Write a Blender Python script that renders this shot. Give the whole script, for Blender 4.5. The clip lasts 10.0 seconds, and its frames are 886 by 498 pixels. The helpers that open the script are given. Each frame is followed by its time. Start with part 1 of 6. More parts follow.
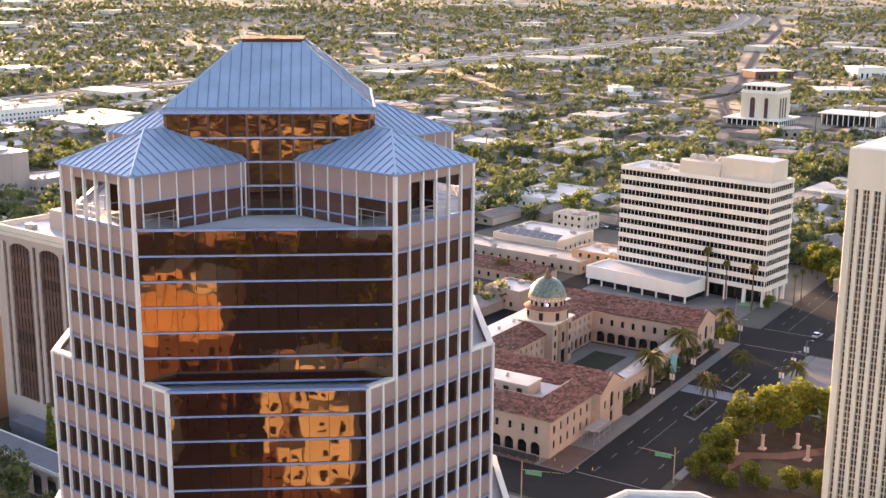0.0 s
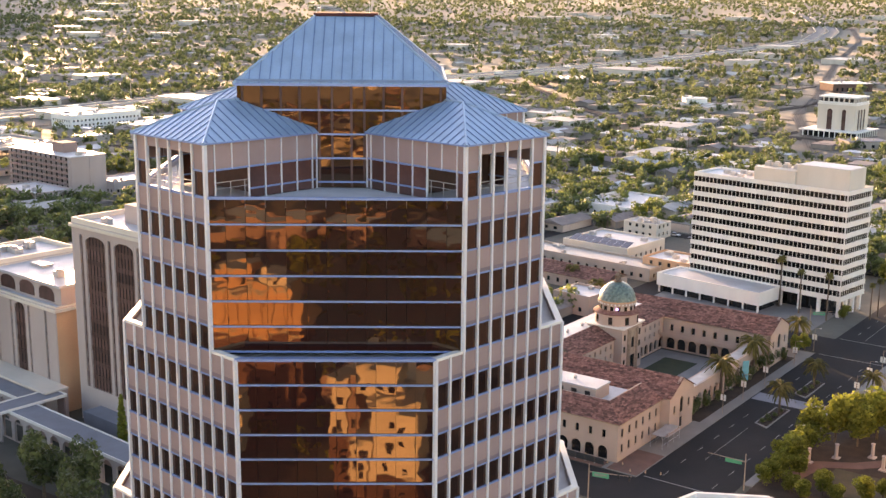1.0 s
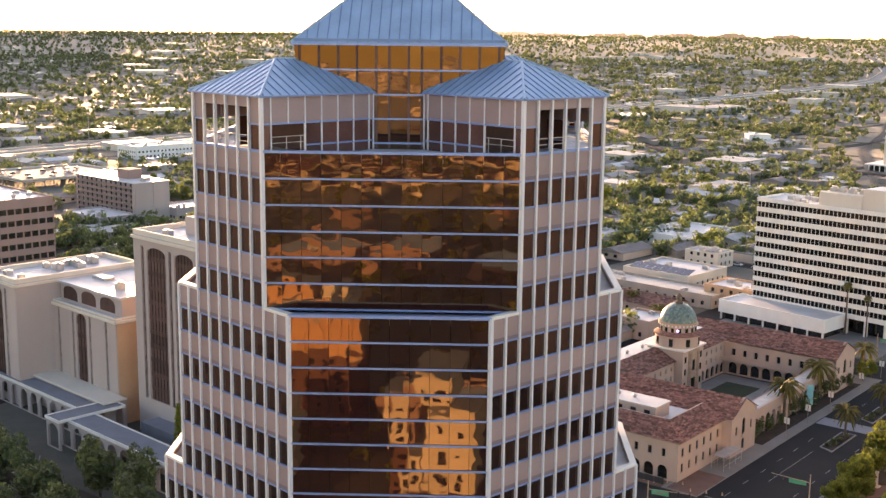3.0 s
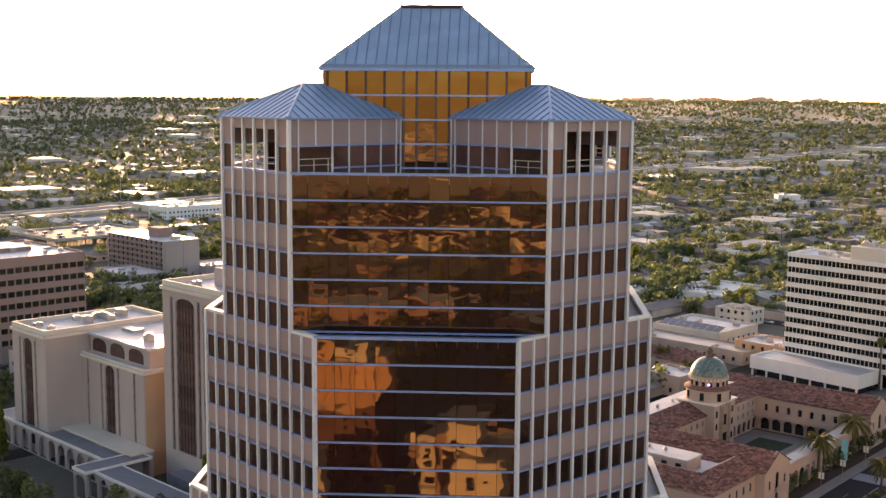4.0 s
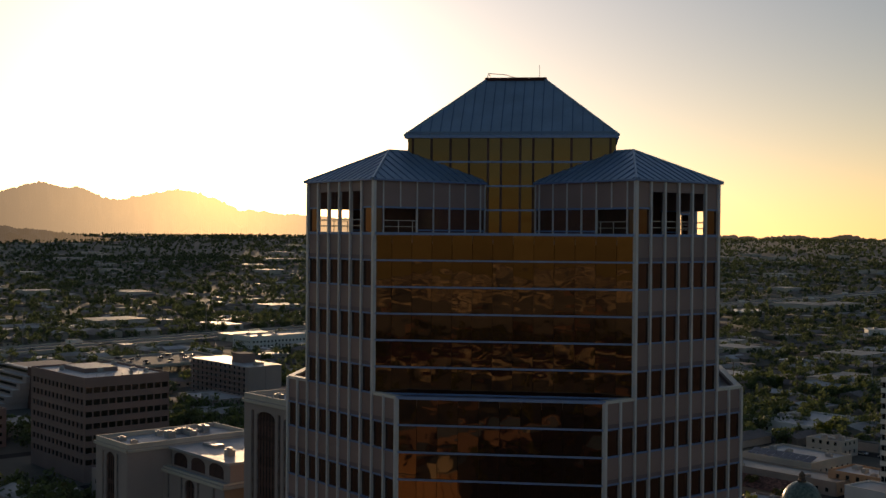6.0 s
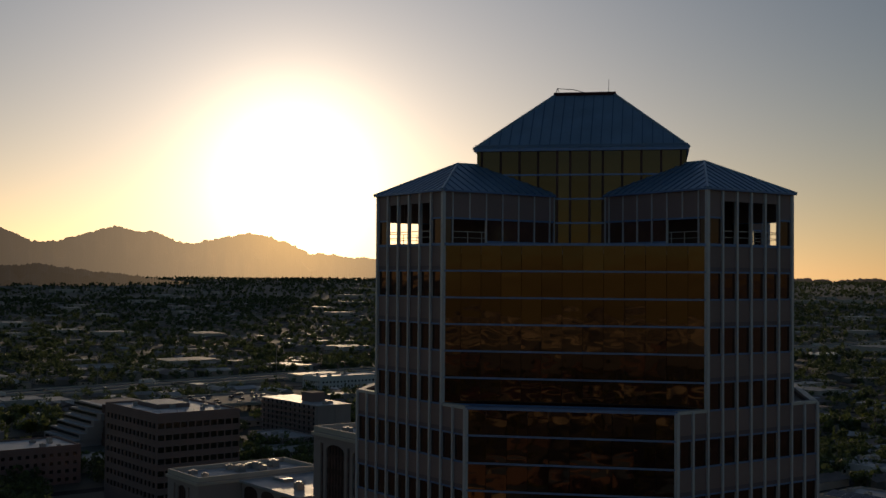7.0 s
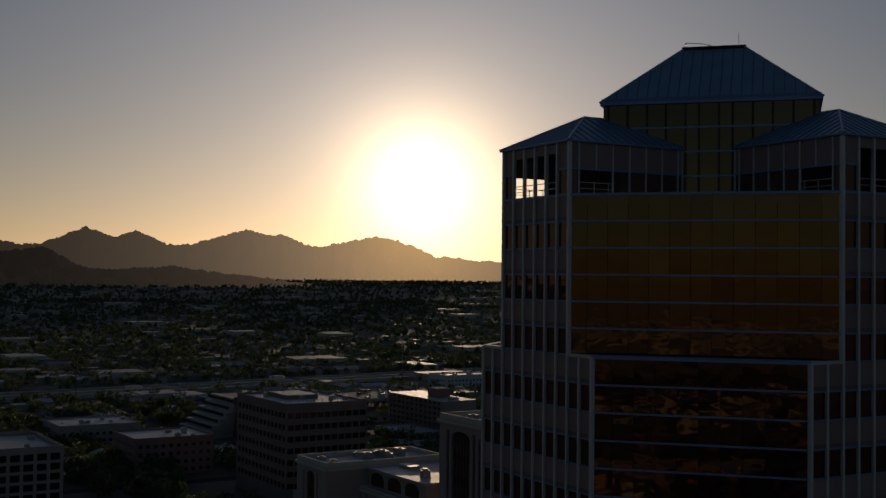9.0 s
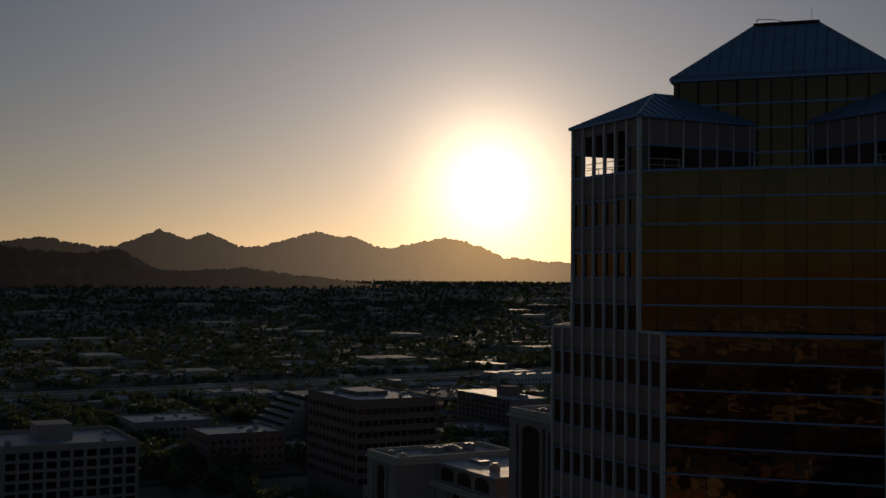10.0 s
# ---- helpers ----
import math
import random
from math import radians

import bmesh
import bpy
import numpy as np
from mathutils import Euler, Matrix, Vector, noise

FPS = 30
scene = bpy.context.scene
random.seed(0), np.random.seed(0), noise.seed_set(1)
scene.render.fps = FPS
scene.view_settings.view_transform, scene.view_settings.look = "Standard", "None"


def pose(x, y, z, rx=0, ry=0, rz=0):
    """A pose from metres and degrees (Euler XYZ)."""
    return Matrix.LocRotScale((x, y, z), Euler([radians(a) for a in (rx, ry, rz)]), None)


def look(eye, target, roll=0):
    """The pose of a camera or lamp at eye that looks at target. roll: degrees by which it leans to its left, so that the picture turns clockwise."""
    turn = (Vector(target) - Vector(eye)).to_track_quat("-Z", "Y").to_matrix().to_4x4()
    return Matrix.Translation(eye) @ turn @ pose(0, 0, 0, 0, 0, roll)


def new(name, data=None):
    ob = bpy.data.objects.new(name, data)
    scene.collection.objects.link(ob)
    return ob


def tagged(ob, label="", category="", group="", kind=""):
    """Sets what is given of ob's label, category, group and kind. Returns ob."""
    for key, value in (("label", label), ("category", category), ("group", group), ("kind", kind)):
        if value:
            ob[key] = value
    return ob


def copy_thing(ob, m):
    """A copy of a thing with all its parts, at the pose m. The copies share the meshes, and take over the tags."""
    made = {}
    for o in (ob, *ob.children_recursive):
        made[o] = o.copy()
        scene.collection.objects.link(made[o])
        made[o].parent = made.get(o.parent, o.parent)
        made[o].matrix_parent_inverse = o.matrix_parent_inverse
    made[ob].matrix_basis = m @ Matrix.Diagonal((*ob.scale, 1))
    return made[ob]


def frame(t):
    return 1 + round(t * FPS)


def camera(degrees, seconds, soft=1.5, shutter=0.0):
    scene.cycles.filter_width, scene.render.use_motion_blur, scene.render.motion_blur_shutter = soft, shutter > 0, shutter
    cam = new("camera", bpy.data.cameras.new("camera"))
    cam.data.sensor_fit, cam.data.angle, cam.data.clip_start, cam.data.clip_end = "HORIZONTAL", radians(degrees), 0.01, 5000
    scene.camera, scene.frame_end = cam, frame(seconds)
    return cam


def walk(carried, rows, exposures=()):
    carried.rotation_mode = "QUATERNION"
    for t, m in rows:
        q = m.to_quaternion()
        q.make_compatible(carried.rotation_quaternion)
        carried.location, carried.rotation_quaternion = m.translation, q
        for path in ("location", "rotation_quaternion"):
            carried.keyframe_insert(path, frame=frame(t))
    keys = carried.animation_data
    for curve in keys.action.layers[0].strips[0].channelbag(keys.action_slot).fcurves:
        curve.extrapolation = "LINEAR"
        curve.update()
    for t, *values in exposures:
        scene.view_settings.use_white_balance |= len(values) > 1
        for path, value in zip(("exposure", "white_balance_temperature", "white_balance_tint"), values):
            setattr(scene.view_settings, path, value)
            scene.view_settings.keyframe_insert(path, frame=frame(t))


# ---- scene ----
# Camera: a drone that sinks beside an office tower while it turns to the left and upwards.
PATH = [
    (0.0, 5.76, -101.66, 106.33, 76.947, -0.440, -4.744),
    (0.5, 5.80, -101.84, 104.79, 77.264, -0.485, -2.785),
    (1.0, 5.76, -101.74, 103.26, 77.530, -0.556, -1.293),
    (1.5, 5.80, -101.78, 101.77, 77.801, -0.577, -0.175),
    (2.0, 5.85, -101.80, 100.20, 78.199, -0.670, 0.019),
    (2.5, 5.94, -101.51, 98.51, 78.576, -0.697, 0.789),
    (4.0, 6.21, -101.67, 93.77, 82.588, -0.404, 3.001),
    (4.5, 6.15, -101.57, 92.18, 84.268, -0.450, 3.672),
    (5.0, 6.12, -101.64, 90.77, 85.893, -0.459, 4.543),
    (5.5, 6.05, -101.52, 89.37, 87.576, -0.490, 5.552),
    (7.0, 6.02, -101.59, 85.60, 91.343, -0.414, 10.245),
    (7.5, 6.03, -101.48, 84.49, 91.491, -0.543, 11.786),
    (8.0, 5.98, -101.49, 83.58, 91.503, -0.524, 13.228),
    (8.5, 5.92, -101.63, 82.63, 91.493, -0.515, 14.724),
    (9.0, 6.02, -101.69, 81.64, 91.504, -0.571, 16.284),
    (9.5, 6.14, -101.64, 80.56, 91.543, -0.618, 17.876),
    (10.0, 6.03, -101.77, 79.86, 91.546, -0.440, 19.605),
]
EXPOSURES = [(0.0, 3.4, 9900, 39), (1.0, 3.33, 9900, 35), (2.5, 3.28, 9950, 34), (4.0, 2.65, 10300, 36), (4.5, 2.22, 10200, 35), (5.0, 1.45, 9700, 31), (5.5, 0.65, 8800, 26), (6.2, -0.38, 7800, 20), (7.0, -1.14, 7100, 17), (7.5, -1.42, 6950, 17), (8.5, -1.72, 6850, 19), (10.0, -1.97, 6850, 20)]
cam = camera(40.95, 10.0, 1.45)
walk(cam, [(t, pose(x, y, z, rx, ry, rz)) for t, x, y, z, rx, ry, rz in PATH], EXPOSURES)

# Light: a low evening sun ahead and to the left, behind thin haze.
SUN_AZ, SUN_EL = 17.4, 4.6
world = bpy.data.worlds.new("evening_sky")
scene.world = world
world.use_nodes = True
wn = world.node_tree.nodes
sky = wn.new("ShaderNodeTexSky")
sky.sky_type = "NISHITA"
sky.sun_disc = False
sky.sun_elevation = radians(SUN_EL)
sky.sun_rotation = radians(-SUN_AZ)
sky.altitude = 750
sky.air_density, sky.dust_density, sky.ozone_density = 1.0, 0.7, 2.5
wn["Background"].inputs["Strength"].default_value = 0.105
wl = world.node_tree.links
wl.new(sky.outputs[0], wn["Background"].inputs["Color"])
az, el = radians(SUN_AZ), radians(SUN_EL)
TO_SUN = (-math.sin(az) * math.cos(el), math.cos(az) * math.cos(el), math.sin(el))
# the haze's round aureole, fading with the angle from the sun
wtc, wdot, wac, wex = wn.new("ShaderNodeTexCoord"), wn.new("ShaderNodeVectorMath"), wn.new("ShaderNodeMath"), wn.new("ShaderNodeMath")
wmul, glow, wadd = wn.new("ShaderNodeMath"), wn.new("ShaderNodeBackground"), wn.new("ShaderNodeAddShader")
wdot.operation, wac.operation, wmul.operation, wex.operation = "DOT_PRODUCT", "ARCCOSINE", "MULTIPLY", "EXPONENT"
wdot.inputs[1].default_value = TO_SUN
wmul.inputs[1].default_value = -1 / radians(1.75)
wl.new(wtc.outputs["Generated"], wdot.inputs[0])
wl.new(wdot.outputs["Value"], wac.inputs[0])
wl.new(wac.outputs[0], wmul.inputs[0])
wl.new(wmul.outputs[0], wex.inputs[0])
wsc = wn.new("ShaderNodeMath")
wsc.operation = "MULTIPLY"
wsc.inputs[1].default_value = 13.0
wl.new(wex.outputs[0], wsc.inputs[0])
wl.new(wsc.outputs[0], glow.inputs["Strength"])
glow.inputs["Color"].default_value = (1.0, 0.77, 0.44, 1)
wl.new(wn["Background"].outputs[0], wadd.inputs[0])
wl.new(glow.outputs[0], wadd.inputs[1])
# the wide, paler forward glow of the same haze
wmul2, wex2, wsc2, glow2, wadd2 = wn.new("ShaderNodeMath"), wn.new("ShaderNodeMath"), wn.new("ShaderNodeMath"), wn.new("ShaderNodeBackground"), wn.new("ShaderNodeAddShader")
wmul2.operation, wex2.operation, wsc2.operation = "MULTIPLY", "EXPONENT", "MULTIPLY"
wmul2.inputs[1].default_value, wsc2.inputs[1].default_value = -1 / radians(14.0), 1.15
glow2.inputs["Color"].default_value = (0.80, 0.89, 1.0, 1)
wl.new(wac.outputs[0], wmul2.inputs[0])
wl.new(wmul2.outputs[0], wex2.inputs[0])
wl.new(wex2.outputs[0], wsc2.inputs[0])
wl.new(wsc2.outputs[0], glow2.inputs["Strength"])
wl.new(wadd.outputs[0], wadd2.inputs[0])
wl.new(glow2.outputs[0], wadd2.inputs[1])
# the warm low haze along the sunward horizon
wsep, wab, wm3, wm4, wsum, wex3, wsc3, glow3, wadd3 = (wn.new("ShaderNode" + k) for k in ("SeparateXYZ", "Math", "Math", "Math", "Math", "Math", "Math", "Background", "AddShader"))
wab.operation, wm3.operation, wm4.operation, wsum.operation, wex3.operation, wsc3.operation = "ABSOLUTE", "MULTIPLY", "MULTIPLY", "ADD", "EXPONENT", "MULTIPLY"
wm3.inputs[1].default_value, wm4.inputs[1].default_value, wsc3.inputs[1].default_value = -1 / math.sin(radians(4.5)), -1 / radians(24.0), 2.1
glow3.inputs["Color"].default_value = (1.0, 0.62, 0.24, 1)
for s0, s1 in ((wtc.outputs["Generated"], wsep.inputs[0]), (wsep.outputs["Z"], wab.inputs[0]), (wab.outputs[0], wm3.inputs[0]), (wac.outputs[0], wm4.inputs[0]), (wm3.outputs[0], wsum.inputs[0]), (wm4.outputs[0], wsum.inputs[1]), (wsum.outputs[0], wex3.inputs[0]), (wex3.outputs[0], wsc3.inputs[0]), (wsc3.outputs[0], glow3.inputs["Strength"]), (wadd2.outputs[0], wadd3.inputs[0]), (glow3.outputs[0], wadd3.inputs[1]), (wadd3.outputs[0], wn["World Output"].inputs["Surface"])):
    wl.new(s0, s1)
sun = new("sun", bpy.data.lights.new("sun", "SUN"))
sun.data.energy, sun.data.angle, sun.data.color = 1.7, radians(0.6), (1.0, 0.79, 0.52)
sun.matrix_world = look((0, 0, 300), (-TO_SUN[0], -TO_SUN[1], 300 - TO_SUN[2]))


# ---- materials ----
def material(name, color, rough=0.7, metal=0.0, var=0.25, scale=0.5, fine=12.0, bump=0.15, dist=0.02, per_object=0.0, per_island=0.0, sheen=0.0, spec=0.5, color2=None, streak=False):
    """A procedural surface: colour varied at two scales, roughness and relief."""
    m = bpy.data.materials.new(name)
    m.use_nodes = True
    nt = m.node_tree
    N, K = nt.nodes, nt.links
    b = N["Principled BSDF"]
    tc = N.new("ShaderNodeTexCoord")
    mp = N.new("ShaderNodeMapping")
    mp.inputs["Scale"].default_value = (1, 1, 0.15 if streak else 1)
    K.new(tc.outputs["Object"], mp.inputs["Vector"])
    n1, n2 = N.new("ShaderNodeTexNoise"), N.new("ShaderNodeTexNoise")
    n1.inputs["Scale"].default_value, n1.inputs["Detail"].default_value = scale, 5
    n2.inputs["Scale"].default_value, n2.inputs["Detail"].default_value = fine, 3
    for n in (n1, n2):
        K.new(mp.outputs[0], n.inputs["Vector"])
    add = N.new("ShaderNodeMath")
    add.operation = "MULTIPLY_ADD"
    add.inputs[1].default_value = 0.35
    K.new(n2.outputs["Fac"], add.inputs[0])
    K.new(n1.outputs["Fac"], add.inputs[2])
    ramp = N.new("ShaderNodeMapRange")
    ramp.inputs["From Min"].default_value, ramp.inputs["From Max"].default_value = 0.4, 0.95
    K.new(add.outputs[0], ramp.inputs["Value"])
    mix = N.new("ShaderNodeMix")
    mix.data_type = "RGBA"
    c1 = [max(0.0, c * (1 - var)) for c in color]
    c2 = list(color2) if color2 else [min(1.0, c * (1 + var)) for c in color]
    mix.inputs[6].default_value, mix.inputs[7].default_value = (*c1, 1), (*c2, 1)
    K.new(ramp.outputs[0], mix.inputs[0])
    out = mix.outputs[2]
    for amount, node, socket in ((per_object, "ShaderNodeObjectInfo", "Random"), (per_island, "ShaderNodeNewGeometry", "Random Per Island")):
        if amount:
            src = N.new(node)
            r = N.new("ShaderNodeMapRange")
            r.inputs["To Min"].default_value, r.inputs["To Max"].default_value = 1 - amount, 1 + amount
            K.new(src.outputs[socket], r.inputs["Value"])
            hs = N.new("ShaderNodeHueSaturation")
            K.new(out, hs.inputs["Color"])
            K.new(r.outputs[0], hs.inputs["Value"])
            out = hs.outputs[0]
    K.new(out, b.inputs["Base Color"])
    rr = N.new("ShaderNodeMapRange")
    rr.inputs["To Min"].default_value, rr.inputs["To Max"].default_value = max(0.02, rough - 0.1), min(1, rough + 0.1)
    K.new(n1.outputs["Fac"], rr.inputs["Value"])
    K.new(rr.outputs[0], b.inputs["Roughness"])
    b.inputs["Metallic"].default_value = metal
    b.inputs["Specular IOR Level"].default_value = spec
    if sheen:
        b.inputs["Sheen Weight"].default_value = sheen
        b.inputs["Sheen Roughness"].default_value = 0.4
    if bump:
        bp = N.new("ShaderNodeBump")
        bp.inputs["Strength"].default_value, bp.inputs["Distance"].default_value = bump, dist
        K.new(n2.outputs["Fac"], bp.inputs["Height"])
        K.new(bp.outputs[0], b.inputs["Normal"])
    return m


def coated_glass(name, color, wave=0.5, rough=0.03, scale=0.9, body=None):
    """Mirror-coated glazing whose panes are slightly warped, each in its own way."""
    m = material(name, color, rough, 1.0, 0.12, 0.3, 2.0, 0, per_object=0.12)
    nt = m.node_tree
    N, K = nt.nodes, nt.links
    b = N["Principled BSDF"]
    geo, oi = N.new("ShaderNodeNewGeometry"), N.new("ShaderNodeObjectInfo")
    off = N.new("ShaderNodeVectorMath")
    off.operation = "MULTIPLY_ADD"
    off.inputs[1].default_value = (7, 5, 9)
    K.new(oi.outputs["Random"], off.inputs[0])
    K.new(geo.outputs["Position"], off.inputs[2])
    n = N.new("ShaderNodeTexNoise")
    n.inputs["Scale"].default_value, n.inputs["Detail"].default_value = scale, 0.7
    squash = N.new("ShaderNodeMapping")
    squash.inputs["Scale"].default_value = (0.9, 0.9, 1.5)
    K.new(off.outputs[0], squash.inputs["Vector"])
    K.new(squash.outputs[0], n.inputs["Vector"])
    bp = N.new("ShaderNodeBump")
    bp.inputs["Strength"].default_value, bp.inputs["Distance"].default_value = wave, 0.03
    K.new(n.outputs["Fac"], bp.inputs["Height"])
    K.new(bp.outputs[0], b.inputs["Normal"])
    b.inputs["Roughness"].default_value = rough
    for l in list(b.inputs["Roughness"].links):
        K.remove(l)
    if body:
        glass_body, mx = N.new("ShaderNodeBsdfDiffuse"), N.new("ShaderNodeMixShader")
        glass_body.inputs["Color"].default_value, mx.inputs[0].default_value = (*body, 1), 0.1
        K.new(b.outputs[0], mx.inputs[1])
        K.new(glass_body.outputs[0], mx.inputs[2])
        K.new(mx.outputs[0], N["Material Output"].inputs["Surface"])
    return m


def tint(name, color, rough=0.08):
    """Dark tinted window glass in front of an unlit room."""
    return material(name, color, rough, 0.0, 0.3, 0.4, 3.0, 0, per_object=0.35, spec=0.8)


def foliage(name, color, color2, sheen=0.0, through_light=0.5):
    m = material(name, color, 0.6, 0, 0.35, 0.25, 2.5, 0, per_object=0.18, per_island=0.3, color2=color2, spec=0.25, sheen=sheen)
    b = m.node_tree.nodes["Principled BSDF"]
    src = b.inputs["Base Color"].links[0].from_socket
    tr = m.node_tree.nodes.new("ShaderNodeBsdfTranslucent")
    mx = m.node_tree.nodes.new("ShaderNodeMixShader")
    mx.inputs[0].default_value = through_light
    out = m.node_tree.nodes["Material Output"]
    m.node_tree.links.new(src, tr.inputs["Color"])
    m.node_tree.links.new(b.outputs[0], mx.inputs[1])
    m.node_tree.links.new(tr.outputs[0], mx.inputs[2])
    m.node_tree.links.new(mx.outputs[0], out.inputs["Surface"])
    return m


M = {}
M["gold"] = coated_glass("gold_coated_glass", (0.112, 0.076, 0.043), 0.24, 0.02, 0.6, (0.24, 0.07, 0.065))
M["bronze"] = coated_glass("bronze_window_glass", (0.10, 0.062, 0.053), 0.3, 0.05, 0.9, (0.16, 0.07, 0.055))
M["spandrel"] = material("rose_granite_panel", (0.315, 0.215, 0.205), 0.45, 0, 0.10, 0.6, 30, 0.05, per_object=0.09)
M["mullion"] = material("pale_painted_aluminium", (0.66, 0.66, 0.68), 0.4, 0.2, 0.08, 0.8, 10, 0)
M["bluebar"] = material("blue_painted_aluminium", (0.17, 0.28, 0.52), 0.38, 0.3, 0.12, 0.8, 10, 0)
M["blueroof"] = material("blue_standing_seam_metal", (0.24, 0.385, 0.52), 0.38, 0.3, 0.14, 0.5, 6, 0.05, per_object=0.05)
M["seam"] = material("dark_blue_roof_seam", (0.115, 0.21, 0.35), 0.45, 0.3, 0.12)
M["redtop"] = material("dark_red_roof_edge", (0.085, 0.035, 0.035), 0.9, 0, 0.2, spec=0.1)
M["cap"] = material("white_stone_coping", (0.72, 0.68, 0.62), 0.6, 0, 0.1)
M["terrace"] = material("pale_roof_deck", (0.5, 0.5, 0.5), 0.8, 0, 0.15, 0.5)
M["dark"] = material("dark_interior", (0.025, 0.02, 0.018), 0.8, 0, 0.3)
M["rail"] = material("galvanised_rail", (0.5, 0.5, 0.52), 0.35, 0.8, 0.1)
M["asphalt"] = material("worn_asphalt", (0.017, 0.0165, 0.018), 0.9, 0, 0.35, 0.08, 3, 0.2, color2=(0.030, 0.0285, 0.029), spec=0.2)
M["line"] = material("road_paint", (0.22, 0.21, 0.20), 0.7, 0, 0.25, 0.8)
M["walk"] = material("concrete_pavement", (0.19, 0.18, 0.17), 0.85, 0, 0.18, 0.2, 5)
M["ground"] = material("dusty_ground", (0.058, 0.058, 0.046), 0.9, 0, 0.45, 0.012, 0.25, 0.3, 0.3, sheen=0.15, spec=0.2)
M["grass"] = material("watered_lawn", (0.024, 0.035, 0.014), 0.95, 0, 0.4, 0.3, 10, 0.4)
M["drygrass"] = material("dry_park_grass", (0.055, 0.047, 0.026), 0.95, 0, 0.4, 0.3, 10, 0.4)
M["soil"] = material("dark_planted_soil", (0.05, 0.036, 0.028), 0.95, 0, 0.4, 0.3, 4, 0.4, 0.08, spec=0.2)
M["gravel"] = material("grey_brown_ballast", (0.085, 0.078, 0.07), 0.95, 0, 0.3, 0.3, 4, 0.4)
M["brickpave"] = material("red_brick_paving", (0.15, 0.08, 0.062), 0.9, 0, 0.25, 0.3, 8)
M["whiteroof"] = material("white_coated_flat_roof", (0.47, 0.475, 0.485), 0.55, 0, 0.18, 0.15, 2, 0.1, per_object=0.12)
M["stucco"] = material("pale_pink_stucco", (0.45, 0.33, 0.27), 0.9, 0, 0.10, 0.15, 6, 0.1)
M["tile"] = material("red_clay_roof_tile", (0.155, 0.052, 0.040), 0.85, 0, 0.35, 1.3, 6, 0.3, 0.05, color2=(0.31, 0.15, 0.115), spec=0.25, per_island=0.55)
M["domegreen"] = material("glazed_dome_tile", (0.075, 0.155, 0.145), 0.35, 0, 0.3, 1.5, 8, 0.2, color2=(0.17, 0.24, 0.20), per_island=0.35)
M["stonebrown"] = material("carved_brown_stone", (0.34, 0.24, 0.18), 0.9, 0, 0.3, 1.0, 8, 0.4, 0.06)
M["white"] = material("white_precast_concrete", (0.80, 0.77, 0.71), 0.7, 0, 0.07, 0.2, 5, 0.05, streak=True)
M["cream"] = material("cream_precast_concrete", (0.63, 0.56, 0.47), 0.8, 0, 0.10, 0.12, 5, 0.08, streak=True)
M["beige"] = material("grey_beige_concrete", (0.43, 0.35, 0.32), 0.85, 0, 0.10, 0.1, 4, 0.08, streak=True)
M["orange"] = material("ochre_paint_and_warm_light", (0.55, 0.33, 0.20), 0.85, 0, 0.12, 0.1, 4, 0.08)
M["brown"] = material("brown_aggregate_concrete", (0.30, 0.20, 0.175), 0.9, 0, 0.12, 0.12, 4, 0.1, streak=True)
M["brownpanel"] = material("brown_window_panel", (0.105, 0.056, 0.048), 0.6, 0, 0.3, 0.6, 3, 0, per_object=0.3, spec=0.2)
M["window"] = tint("dark_window_glass", (0.02, 0.018, 0.018))
M["blackglass"] = material("dark_ribbon_glass", (0.010, 0.009, 0.009), 0.2, 0, 0.3, 0.4, 3.0, 0, per_island=0.4, spec=0.25)
M["equip"] = material("roof_plant_metal", (0.42, 0.40, 0.38), 0.5, 0.3, 0.2)
M["bark"] = material("tree_bark", (0.13, 0.095, 0.07), 0.95, 0, 0.3, 3, 20, 0.4)
M["leaf"] = foliage("green_leaves", (0.105, 0.15, 0.025), (0.25, 0.265, 0.05))
M["leafpale"] = foliage("olive_desert_leaves", (0.088, 0.124, 0.042), (0.165, 0.195, 0.068), 0.6)
M["palm"] = foliage("palm_fronds", (0.085, 0.105, 0.03), (0.24, 0.19, 0.06))
M["ivory"] = material("ivory_precast_concrete", (0.70, 0.62, 0.51), 0.75, 0, 0.07, 0.2, 5, 0.05, streak=True)
M["mount"] = material("mountain_rock_haze_glow", (0.07, 0.055, 0.048), 1.0, 0, 0.3, 0.002, 0.02, 0.3, 8)
